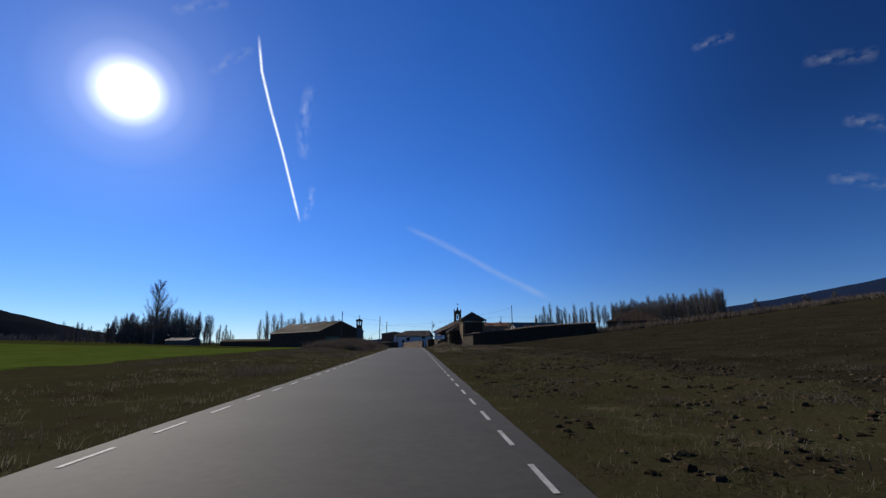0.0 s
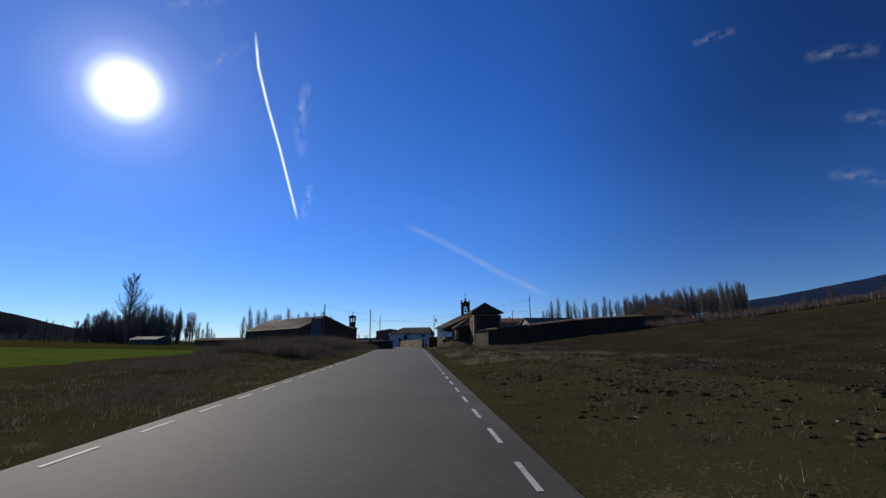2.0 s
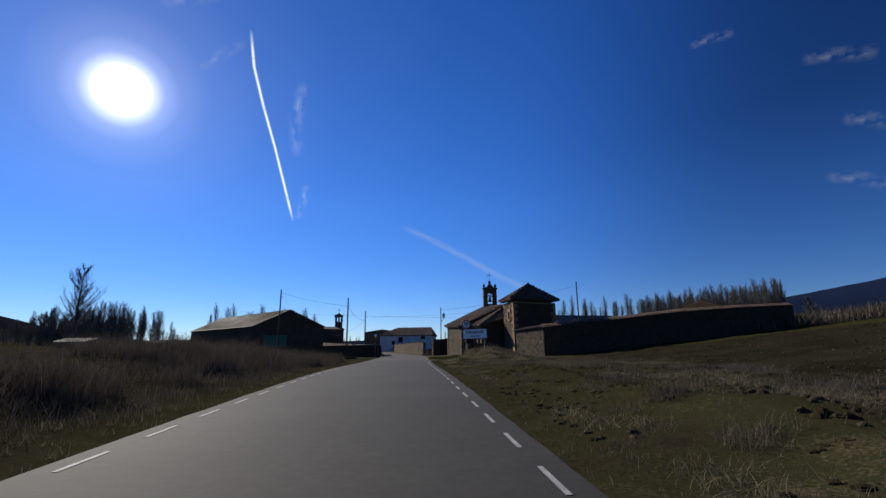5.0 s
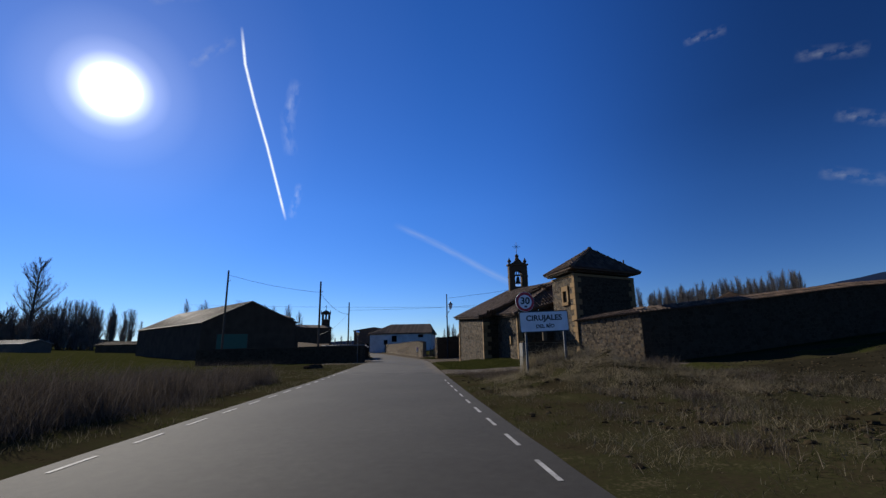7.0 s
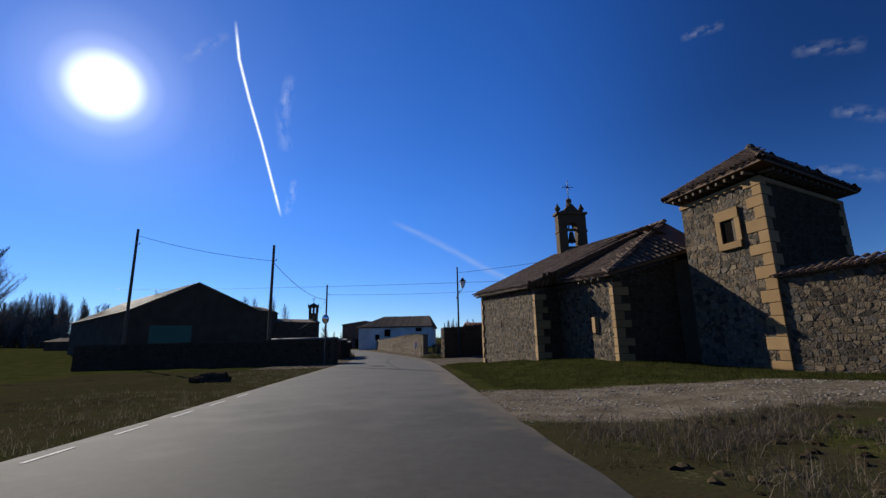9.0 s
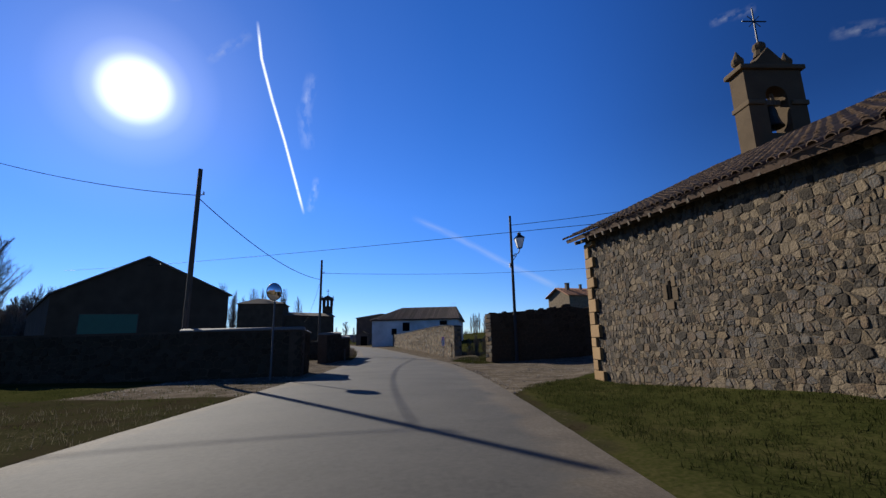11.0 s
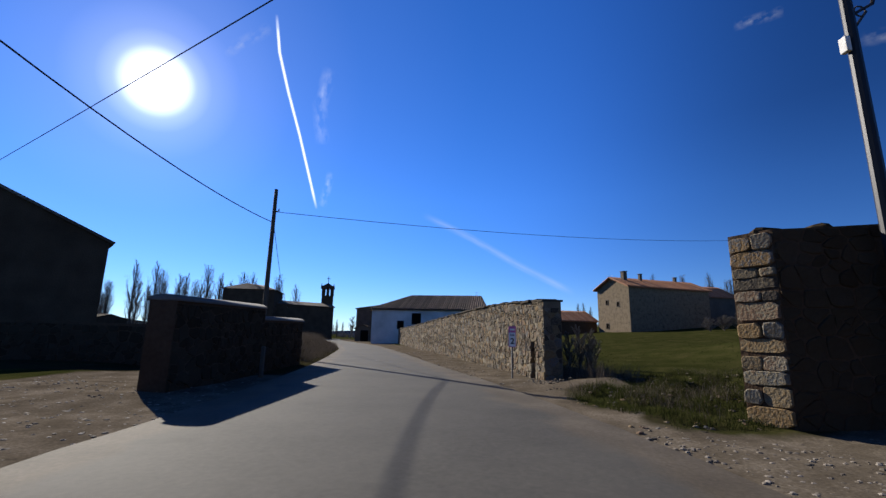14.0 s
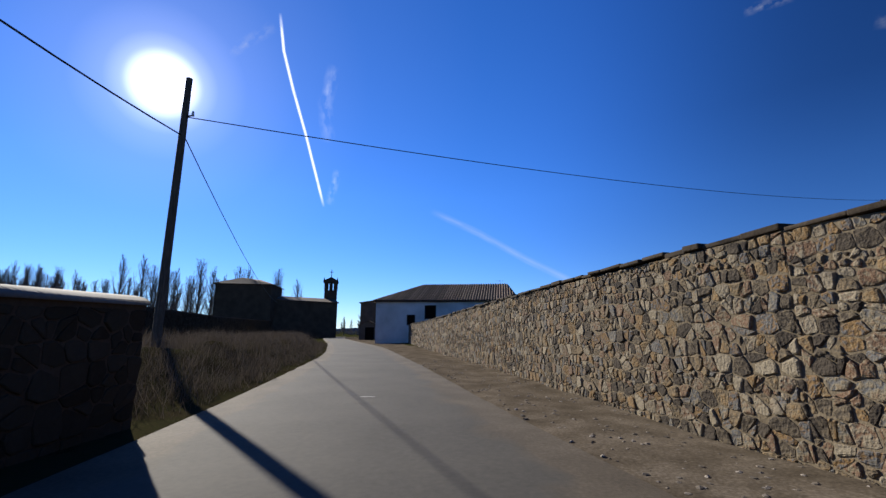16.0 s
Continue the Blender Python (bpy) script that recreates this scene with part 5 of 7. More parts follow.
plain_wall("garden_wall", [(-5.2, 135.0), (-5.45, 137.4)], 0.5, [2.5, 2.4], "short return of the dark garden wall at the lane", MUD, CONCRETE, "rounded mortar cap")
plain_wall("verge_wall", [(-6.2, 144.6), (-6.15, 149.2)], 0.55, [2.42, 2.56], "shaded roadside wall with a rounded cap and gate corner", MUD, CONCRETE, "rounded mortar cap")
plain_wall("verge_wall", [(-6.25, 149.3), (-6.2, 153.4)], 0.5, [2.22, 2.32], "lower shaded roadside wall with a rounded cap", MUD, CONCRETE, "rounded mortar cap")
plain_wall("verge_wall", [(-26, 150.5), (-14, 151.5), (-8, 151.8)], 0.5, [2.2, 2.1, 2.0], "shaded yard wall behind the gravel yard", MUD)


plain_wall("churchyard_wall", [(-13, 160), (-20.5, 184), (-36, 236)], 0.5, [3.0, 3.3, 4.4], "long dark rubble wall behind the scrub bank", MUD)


# ---- buildings ----
def gable_house(name, at, turn, width, length, eave, ridge, wall_mat, roof_mat, label, category="house", base=-2.0, over=0.35, roof_label="", ribs=0.0, openings=(), hip=0.0, chimneys=(), shear=0.0, hip_front=0.0):
    """A gabled (or hipped) building: its gable faces local -y, it runs back along +y. openings: (wall, centre, sill, width, height)."""
    house = empty(name, at, turn, label, category)
    w, L = width / 2, length

    def own(nm, bm, mat, lab="", par=None):
        ob = part(nm, bm, mat, None, lab)
        ob.parent = par or house
        return ob
    pr = bmesh.new()
    top = ridge if not hip else eave
    pts = [(-w, base), (w, base), (w, eave), (0, top), (-w, eave)] if not hip else [(-w, base), (w, base), (w, eave), (-w, eave)]
    lo = [pr.verts.new((x, 0, z)) for x, z in pts]
    hi = [pr.verts.new((x, L, z)) for x, z in pts]
    pr.faces.new(lo)
    pr.faces.new(hi[::-1])
    for i in range(len(pts)):
        j = (i + 1) % len(pts)
        pr.faces.new((lo[j], lo[i], hi[i], hi[j]))
    wall = own("wall", pr, wall_mat)
    k = (ridge - eave) / w
    ez = eave - over * k
    hip_front = hip_front or hip
    h0, h1 = (hip_front, L - hip) if hip else (-over, L + over)
    E = [(-w - over, -over, ez), (w + over, -over, ez), (w + over, L + over, ez), (-w - over, L + over, ez)]
    R = [(0, h0, ridge), (0, h1, ridge)]
    own("roof", slab(R[1], E[3], E[0], R[0], 0.14), roof_mat, roof_label)
    own("roof_slope", slab(E[2], R[1], R[0], E[1], 0.14), roof_mat, roof_label)
    if hip:
        for q in ((E[0], E[1], R[0]), (E[2], E[3], R[1])):
            t = bmesh.new()
            a = [t.verts.new(p) for p in q]
            b = [t.verts.new((p[0], p[1], p[2] - 0.16)) for p in q]
            t.faces.new(a)
            t.faces.new(b[::-1])
            for i in range(3):
                j = (i + 1) % 3
                t.faces.new((b[i], b[j], a[j], a[i]))
            own("roof_hip", t, roof_mat)
    if ribs:
        v, f = [], []
        for s in (-1, 1):
            y = -over
            while y < L + over:
                t = 0.0
                if hip:
                    m = min(1.0, max(0.0, min((y + over) / (hip_front + over), (L + over - y) / (hip + over))))
                else:
                    m = 1.0
                a = Vector((s * (w + over), y, ez + 0.03))
                b = a.lerp(Vector((0, y, ridge + 0.03)), m)
                if m > 0.03:
                    twig_tube(v, f, a, b, ribs * 0.3, ribs * 0.3, 5)
                y += ribs
        if hip:
            for yy, r in ((-over, R[0]), (L + over, R[1])):
                x = -w - over
                while x < w + over:
                    m = 1 - abs(x) / (w + over)
                    a = Vector((x, yy, ez + 0.03))
                    b = Vector((x, yy + (r[1] - yy) * m, ez + 0.03 + (ridge - ez) * m))
                    if m > 0.03:
                        twig_tube(v, f, a, b, ribs * 0.3, ribs * 0.3, 5)
                    x += ribs
        ob = own("tile_relief", mesh_from("tile_relief", v, f, roof_mat, True), None)
        tagged(ob, kind="stuff")
    for (side, c, sill, ow, oh, kind, mat) in openings:
        fr = 0.08
        if side == "front":
            mk = lambda u0, u1, z0, z1, d0, d1: (c + u0, c + u1, -d1, -d0, z0, z1)
        elif side == "left":
            mk = lambda u0, u1, z0, z1, d0, d1: (-w - d1, -w - d0, c + u0, c + u1, z0, z1)
        else:
            mk = lambda u0, u1, z0, z1, d0, d1: (w + d0, w + d1, c + u0, c + u1, z0, z1)
        win = own(kind, boxed(*mk(-ow / 2, ow / 2, sill, sill + oh, -0.12, 0.012)), mat)
        for (u0, u1, z0, z1) in ((-ow / 2 - fr, -ow / 2, sill - fr, sill + oh + fr), (ow / 2, ow / 2 + fr, sill - fr, sill + oh + fr), (-ow / 2, ow / 2, sill + oh, sill + oh + fr), (-ow / 2 - 0.06, ow / 2 + 0.06, sill - fr, sill)):
            own("frame", boxed(*mk(u0, u1, z0, z1, 0.0, 0.05)), TIMBER if mat is not DARK else RENDER, par=win)
    for (cx, cy, cz, cw) in chimneys:
        ch = own("chimney", boxed(cx - cw, cx + cw, cy - cw, cy + cw, cz - 1.6, cz, bevel=0.02), RENDER, "rendered chimney")
        own("chimney_cap", boxed(cx - cw - 0.08, cx + cw + 0.08, cy - cw - 0.08, cy + cw + 0.08, cz + 0.12, cz + 0.2, bevel=0.02), CONCRETE, par=ch)
        for sx in (-1, 1):
            own("cap_foot", boxed(cx + sx * cw * 0.8 - 0.05, cx + sx * cw * 0.8 + 0.05, cy - cw, cy + cw, cz, cz + 0.12), CONCRETE, par=ch)
    if shear:
        m = Matrix.Identity(4)
        m[0][1] = shear
        for o in house.children_recursive:
            o.data.transform(m)
    return house


def aerial(x, y, z, h=1.4):
    a = empty("tv_aerial", (x, y, z), label="thin metal television aerial on a rooftop mast", category="aerial")
    part("mast", tube(bmesh.new(), (0, 0, -0.4), (0, 0, h), 0.025, 0.02, 6), STEEL, a)
    bm = tube(bmesh.new(), (-0.5, 0, h - 0.1), (0.5, 0, h - 0.1), 0.012, 0.012, 5)
    for k in range(6):
        tube(bm, (-0.45 + 0.18 * k, -0.25, h - 0.1), (-0.45 + 0.18 * k, 0.25, h - 0.1), 0.008, 0.008, 4)
    part("boom", bm, STEEL, a)


# barn on the shaded side: its gable looks towards the road
gable_house("barn", (-26.4, 158.4, 0.8), 14.0, 14.6, 32, 6.0, 9.55, MUD, PALE_SHEET, "long dark barn with a pale weathered sheet roof and green door", "barn", over=0.25, roof_label="sunlit pale weathered sheet roofing", openings=(("front", -2.6, 0.0, 4.6, 4.0, "barn_door", GREEN_DOOR),), shear=-0.55)
# white house at the bend
gable_house("white_house", (7.2, 203.1, 0.9), 82, 15.5, 15.8, 4.85, 7.4, WHITEWASH, TILE, "whitewashed house with a hipped clay tile roof", "house", over=0.35, hip=4.2, hip_front=0.9, ribs=0.3, openings=(("left", 11.7, 2.1, 0.8, 1.0, "window", DARK), ("left", 9.5, 2.75, 1.15, 1.4, "window", DARK), ("left", 2.7, 3.75, 1.2, 0.6, "window", DARK)), roof_label="ribbed roof of curved tiles")
aerial(6.2, 209, 8.1)
tagged(part("drainpipe", tube(bmesh.new(), (-8.55, 203.1, 0.8), (-8.55, 203.1, 5.2), 0.05), GREY_METAL, None), "grey drainpipe on the white house wall", "drainpipe")
gable_house("brick_house", (-11.0, 232.0, 0.9), 4, 13, 14, 7.0, 8.0, BROWN_RENDER, TILE, "brown two-storey house with a shallow roof and porch", "house", over=0.3, openings=(("front", -2.5, 0.2, 1.6, 2.4, "door", DARK), ("front", 2.5, 3.8, 1.1, 1.3, "window", DARK)))
gable_house("porch", (-15.2, 227, 0.9), 0, 3.2, 4.6, 2.7, 3.4, RENDER, TILE, "small grey porch building beside the road", "porch", over=0.25, openings=(("front", 0.3, 0.0, 1.6, 2.2, "doorway", DARK),))
# stone house behind the green field
gable_house("stone_house", (27.6, 205.1, 2.6), -73, 7.4, 16, 7.7, 9.3, HOUSE_STONE, ORANGE_TILE, "two-storey stone house with an orange tile roof", "house", over=0.45, ribs=0.35, openings=(("front", -1.4, 5.0, 0.5, 0.7, "window", DARK), ("front", 1.2, 4.6, 0.5, 0.7, "window", DARK), ("front", -1.5, 1.2, 0.6, 0.8, "window", DARK)), chimneys=((1.0, 1.6, 10.1, 0.35), (0.8, 5.0, 9.9, 0.22), (0, 13, 9.9, 0.22)))
aerial(29.4, 210, 11.6)
gable_house("byre", (16.5, 213, 1.6), -78, 8, 10, 3.6, 5.4, MUD, ORANGE_TILE, "low byre with a reddish tile roof", "barn", over=0.3, ribs=0.35)
gable_house("grey_house", (41.5, 189.5, 3.4), -80, 8.6, 20, 5.4, 7.7, PALE_RENDER, SHEET, "grey rendered house with a pale sheet roof", "house", over=0.5, openings=(("right", 5.0, 1.0, 1.2, 1.4, "window", DARK),), chimneys=((-0.5, 11.5, 9.1, 0.4),))
gable_house("slope_barn", (113, 223, 8.5), -30, 27, 24, 5.0, 11.4, MUD, MUD, "broad barn with a reddish brown hipped roof on the slope", "barn", base=-6, over=0.4, hip=11.5, ribs=0.6)
gable_house("back_house", (40, 217, 4.6), -78, 9, 15, 5.6, 7.9, RENDER, ORANGE_TILE, "village house with a reddish tile roof", "house", over=0.35, ribs=0.35)
gable_house("field_hut", (181, 288, 14.5), -30, 6.5, 8, 2.6, 4.2, WHITEWASH, TILE, "small white hut on the far slope", "hut", base=-6, over=0.2)
gable_house("long_shed", (-103, 216, 1.6), 78, 8, 12, 3.4, 4.5, RENDER, SHEET, "low shed with a pale sheet roof across the green field", "shed", over=0.3)
gable_house("field_shed", (-70, 232, 1.6), 80, 9, 28, 3.0, 4.0, MUD, MUD, "dark low shed across the green field", "shed", over=0.3)

# far church
far_church = empty("parish_church", (-45, 262, 1.0), label="large dark stone parish church with a bell gable", category="church")
piece("chancel", prism([(-57.2, 254), (-44.2, 256), (-46, 268), (-59, 266)], 0, 13.9), MUD, far_church)
bm = bmesh.new()
cs = [bm.verts.new(p) for p in ((-57.9, 253.4, 13.9), (-43.6, 255.5, 13.9), (-45.5, 268.7, 13.9), (-59.7, 266.6, 13.9))]
rg = [bm.verts.new(p) for p in ((-52.8, 258.5, 15.9), (-50.0, 263.8, 15.9))]
bm.faces.new((cs[0], cs[1], rg[0]))
bm.faces.new((cs[1], cs[2], rg[1], rg[0]))
bm.faces.new((cs[2], cs[3], rg[1]))
bm.faces.new((cs[3], cs[0], rg[0], rg[1]))
bm.faces.new(cs[::-1])
piece("chancel_roof", bm, TILE, far_church)
piece("nave", prism([(-45.5, 260), (-31.5, 272), (-36, 280), (-49, 270)], 0, 10.6), MUD, far_church)
piece("nave_roof", slab((-45.8, 259.4, 10.6), (-31, 271.6, 10.6), (-33.5, 276, 11.9), (-47.5, 265, 11.9), 0.3), TILE, far_church)
piece("belfry", prism([(-36.2, 275), (-32.8, 275.6), (-33.2, 278), (-36.6, 277.4)], 0, 14.4), MUD, far_church)
for x0, x1 in ((-36.3, -35.4), (-34.85, -34.15), (-33.6, -32.7)):
    piece("belfry_pier", prism([(x0, 275.1), (x1, 275.2), (x1 - 0.3, 277.6), (x0 - 0.3, 277.5)], 14.4, 16.6), MUD, far_church)
piece("belfry_top", prism([(-36.6, 274.8), (-32.5, 275.4), (-32.9, 278.1), (-37, 277.5)], 16.6, 17.2), MUD, far_church)
bm = bmesh.new()
cs = [bm.verts.new(p) for p in ((-36.6, 274.8, 17.2), (-32.5, 275.4, 17.2), (-32.9, 278.1, 17.2), (-37, 277.5, 17.2))]
ap = bm.verts.new((-34.7, 276.4, 18.5))
for i in range(4):
    bm.faces.new((cs[i], cs[(i + 1) % 4], ap))
bm.faces.new(cs[::-1])
piece("belfry_roof", bm, MUD, far_church)
piece("belfry_cross", tube(tube(bmesh.new(), (-34.7, 276.4, 18.3), (-34.7, 276.4, 20.6), 0.1), (-35.3, 276.4, 19.9), (-34.1, 276.4, 19.9), 0.08), IRON, far_church)
for s in ((-36.4, 275), (-32.7, 275.6)):
    piece("finial", tube(bmesh.new(), (s[0], s[1], 17.2), (s[0], s[1], 18.2), 0.25, 0.05), MUD, far_church)

# ---- poles, lamp and cables ----
def utility_pole(x, y, top, r=0.14):
    z = ground_z(x, y)
    p = empty("utility_pole", (x, y, z), label="weathered wooden utility pole with a small insulator", category="utility pole", group="utility poles")
    part("shaft", tube(bmesh.new(), (0, 0, -0.4), (0, 0, top - z), r, r * 0.72, 10), TIMBER, p)
    b = tube(bmesh.new(), (0.0, 0, top - z - 1.35), (0.26, 0, top - z - 1.3), 0.03, 0.03, 6)
    part("bracket", b, IRON, p)
    part("insulator", tube(bmesh.new(), (0.26, 0, top - z - 1.32), (0.26, 0, top - z - 1.16), 0.05, 0.03, 8), WHITEWASH, p)


for x, y, top in ((-22.5, 137.6, 12.0), (-10.93, 136.67, 10.4), (-10.34, 160.22, 10.1), (35.5, 183, 13.4), (31.0, 141.2, 14.0)):
    utility_pole(x, y, top)
cable((-22.5, 137.6, 11.45), (-10.93, 136.67, 9.05), 0.3)
cable((-10.93, 136.67, 8.95), (-10.34, 160.22, 8.1), 0.75, r=0.024)
cable((-10.34, 160.22, 8.2), (-24, 206, 6.0), 0.8)
cable((-10.34, 160.22, 8.75), (35.5, 183, 13.35), 0.7)
cable((35.5, 183, 13.1), (90, 200, 15.5), 0.9)
cable((12.6, 130.6, 6.5), (-44.0, 171.0, 11.1), 0.25, r=0.014)
cable((5.24, 141.5, 8.7), (31.0, 141.2, 13.2), 0.5)

LX, LY, LT = 5.24, 141.35, 9.25
lz = ground_z(LX, LY)
lamp = empty("street_lamp", (LX, LY, lz), label="lantern street lamp on a dark wooden pole", category="street lamp")
part("pole", tube(bmesh.new(), (0, 0, -0.4), (0, 0, LT - lz), 0.1, 0.07, 10), IRON, lamp, "dark painted pole")
arm = bmesh.new()
az = 6.85 - lz
tube(arm, (0.05, 0, az - 0.35), (0.3, 0, az - 0.02), 0.022, 0.02, 6)
tube(arm, (0.05, 0, az - 0.1), (0.42, 0, az + 0.12), 0.025, 0.022, 6)
tube(arm, (0.42, 0, az + 0.12), (0.5, 0, az + 0.36), 0.03, 0.03, 6)
for k in range(10):
    t0, t1 = 2 * math.pi * k / 10, 2 * math.pi * (k + 1) / 10
    tube(arm, (0.2 + 0.09 * math.cos(t0), 0, az - 0.02 + 0.09 * math.sin(t0)), (0.2 + 0.09 * math.cos(t1), 0, az - 0.02 + 0.09 * math.sin(t1)), 0.012, 0.012, 5)
part("bracket", arm, IRON, lamp, "scrolled iron bracket")
part("cable_box", boxed(-0.17, -0.09, -0.06, 0.06, az - 0.75, az - 0.5, bevel=0.01), WHITEWASH, lamp)
zb, zt = az + 0.42, az + 1.0


def ring4(r, z):
    return [Vector((0.5 + r * math.cos(math.pi / 4 + k * math.pi / 2), r * math.sin(math.pi / 4 + k * math.pi / 2), z)) for k in range(4)]


b4, t4 = ring4(0.17, zb), ring4(0.36, zt)
lan = part("lantern", tube(bmesh.new(), (0.5, 0, zb - 0.07), (0.5, 0, zb - 0.015), 0.05, 0.13, 8), IRON, lamp, "black four-sided lantern")
for k in range(4):
    for p0, p1, rr in ((b4[k], t4[k], 0.018), (b4[k], b4[(k + 1) % 4], 0.018), (t4[k], t4[(k + 1) % 4], 0.022)):
        bar = part("lantern_bar", tube(bmesh.new(), p0, p1, rr, rr, 5), IRON, None)
        bar.parent = lan
roofm = bmesh.new()
lowr, topr = ring4(0.42, zt), ring4(0.13, zt + 0.22)
lv, tvv = [roofm.verts.new(p) for p in lowr], [roofm.verts.new(p) for p in topr]
for k in range(4):
    roofm.faces.new((lv[k], lv[(k + 1) % 4], tvv[(k + 1) % 4], tvv[k]))
roofm.faces.new(tvv)
roofm.faces.new(lv[::-1])
tube(roofm, (0.5, 0, zt + 0.22), (0.5, 0, zt + 0.32), 0.1, 0.12, 8)
tube(roofm, (0.5, 0, zt + 0.32), (0.5, 0, zt + 0.42), 0.06, 0.01, 8)
rf_ = part("lantern_roof", roofm, IRON, None)
rf_.parent = lan
for k in range(4):
    pb = bmesh.new()
    pb.faces.new([pb.verts.new(p) for p in (b4[k], b4[(k + 1) % 4], t4[(k + 1) % 4], t4[k])])
    o = part("pane", pb, FROST, None, "frosted white pane")
    o.parent = lan

# ---- traffic mirror ----
mz = ground_z(-5.87, 133.4)
mirror = empty("traffic_mirror", (-5.87, 133.4, mz), label="round convex traffic mirror on a thin steel post", category="mirror")
part("post", tube(bmesh.new(), (0, 0, -0.3), (0, 0, 3.55 - mz), 0.035, 0.035, 8), GREY_METAL, mirror)
MC = Vector((0, -0.12, 3.93 - mz))
CHROME = bpy.data.materials.new("mirror_silver")
CHROME.use_nodes = True
cb = CHROME.node_tree.nodes["Principled BSDF"]
cb.inputs["Metallic"].default_value, cb.inputs["Roughness"].default_value, cb.inputs["Base Color"].default_value = 1.0, 0.03, (0.85, 0.85, 0.85, 1)
face = Vector((0.83, -0.6, -0.03)).normalized()
q = face.to_track_quat("Z", "Y").to_matrix().to_4x4()
v, f = [(0, 0, 0.09)], []
N, M = 28, 6
for i in range(1, M + 1):
    r = 0.33 * i / M
    for k in range(N):
        t = 2 * math.pi * k / N
        v.append((r * math.cos(t), r * math.sin(t), 0.09 * (1 - (i / M) ** 2)))
for k in range(N):
    f.append((0, 1 + k, 1 + (k + 1) % N))
    for i in range(M - 1):
        a = 1 + i * N
        f.append((a + k, a + N + k, a + N + (k + 1) % N, a + (k + 1) % N))
disc = part("mirror_glass", mesh_from("mirror_glass", v, f, CHROME, True), None, mirror, "convex mirror face")
disc.matrix_basis = Matrix.Translation(MC) @ q
rim = bmesh.new()
for k in range(28):
    t0, t1 = 2 * math.pi * k / 28, 2 * math.pi * (k + 1) / 28
    tube(rim, (0.335 * math.cos(t0), 0.335 * math.sin(t0), 0), (0.335 * math.cos(t1), 0.335 * math.sin(t1), 0), 0.018, 0.018, 6, caps=False)
rim_ob = part("rim", rim, IRON, mirror)
rim_ob.matrix_basis = Matrix.Translation(MC) @ q
bk = bmesh.new()
bmesh.ops.create_cone(bk, cap_ends=True, segments=28, radius1=0.33, radius2=0.2, depth=0.06)
bk_ob = part("back_shell", bk, IRON, mirror)
bk_ob.matrix_basis = Matrix.Translation(MC) @ q @ Matrix.Translation((0, 0, -0.04)) @ Matrix.Rotation(math.pi, 4, "X")
part("clamp", tube(bmesh.new(), (0, 0, MC.z - 0.4), (0, -0.08, MC.z), 0.03, 0.03, 6), STEEL, mirror)

# ---- road signs ----
def rounded_plate(w, h, r, t, n=5):
    bm = bmesh.new()
    pts = []
    for cx, cy, a0 in ((w / 2 - r, h / 2 - r, 0), (-w / 2 + r, h / 2 - r, 90), (-w / 2 + r, -h / 2 + r, 180), (w / 2 - r, -h / 2 + r, 270)):
        for k in range(n + 1):
            a = radians(a0 + 90 * k / n)
            pts.append((cx + r * math.cos(a), cy + r * math.sin(a)))
    lo = [bm.verts.new((x, y, 0)) for x, y in pts]
    hi = [bm.verts.new((x, y, t)) for x, y in pts]
    bm.faces.new(lo[::-1])
    bm.faces.new(hi)
    for i in range(len(pts)):
        j = (i + 1) % len(pts)
        bm.faces.new((lo[i], lo[j], hi[j], hi[i]))
    return bm


def disc_plate(r, t, n=36):
    bm = bmesh.new()
    bmesh.ops.create_cone(bm, cap_ends=True, segments=n, radius1=r, radius2=r, depth=t, matrix=Matrix.Translation((0, 0, t / 2)))
    return bm


def sign_part(name, bm, mat, parent, m, label=""):
    ob = part(name, bm, mat, None, label)
    ob.matrix_world = m
    return under(parent, ob)


SX, SY = 5.38, 99.4
town = empty("town_sign", (SX, SY, 1.2), label="white town name sign with a speed limit disc on two posts", category="road sign")
face_m = Matrix.Translation((SX, SY, 3.2)) @ Matrix.Rotation(radians(2.0), 4, "Y").inverted() @ Matrix.Rotation(radians(6), 4, "Z") @ Matrix.Rotation(radians(90), 4, "X")
board = sign_part("board", rounded_plate(2.18, 0.86, 0.07, 0.03), SIGN_BLACK, town, face_m @ Matrix.Translation((0, 0, -0.034)), "board with a thin black border")
plate = sign_part("board_face", rounded_plate(2.11, 0.79, 0.05, 0.006), SIGN_WHITE, board, face_m)
lettering("CIRUJALES", 0.31, face_m @ Matrix.Translation((0, 0.14, 0.009)) @ Matrix.Diagonal((1.12, 1, 1, 1)), SIGN_BLACK, board, depth=0.004)
lettering("DEL RÍO", 0.2, face_m @ Matrix.Translation((0.02, -0.2, 0.009)) @ Matrix.Diagonal((1.12, 1, 1, 1)), SIGN_BLACK, board, depth=0.004)
for dx in (-0.8, 0.88):
    px = SX + dx
    gz = ground_z(px, SY + 0.07)
    py = SY + (0.015 if dx < 0 else 0.14)
    piece("post", boxed(px - 0.04, px + 0.04, py, py + 0.08, gz - 0.3, 3.5 if dx > 0 else 4.3, bevel=0.006), GREY_METAL, town, "galvanised square post")
disc_m = Matrix.Translation((SX - 0.78, SY - 0.02, 4.02)) @ Matrix.Rotation(radians(6), 4, "Z") @ Matrix.Rotation(radians(90), 4, "X")
dsk = sign_part("speed_disc", disc_plate(0.41, 0.02), SIGN_WHITE, town, disc_m @ Matrix.Translation((0, 0, -0.03)), "round speed limit plate with a red ring")
sign_part("red_ring", disc_plate(0.4, 0.008), SIGN_RED, dsk, disc_m @ Matrix.Translation((0, 0, -0.01)))
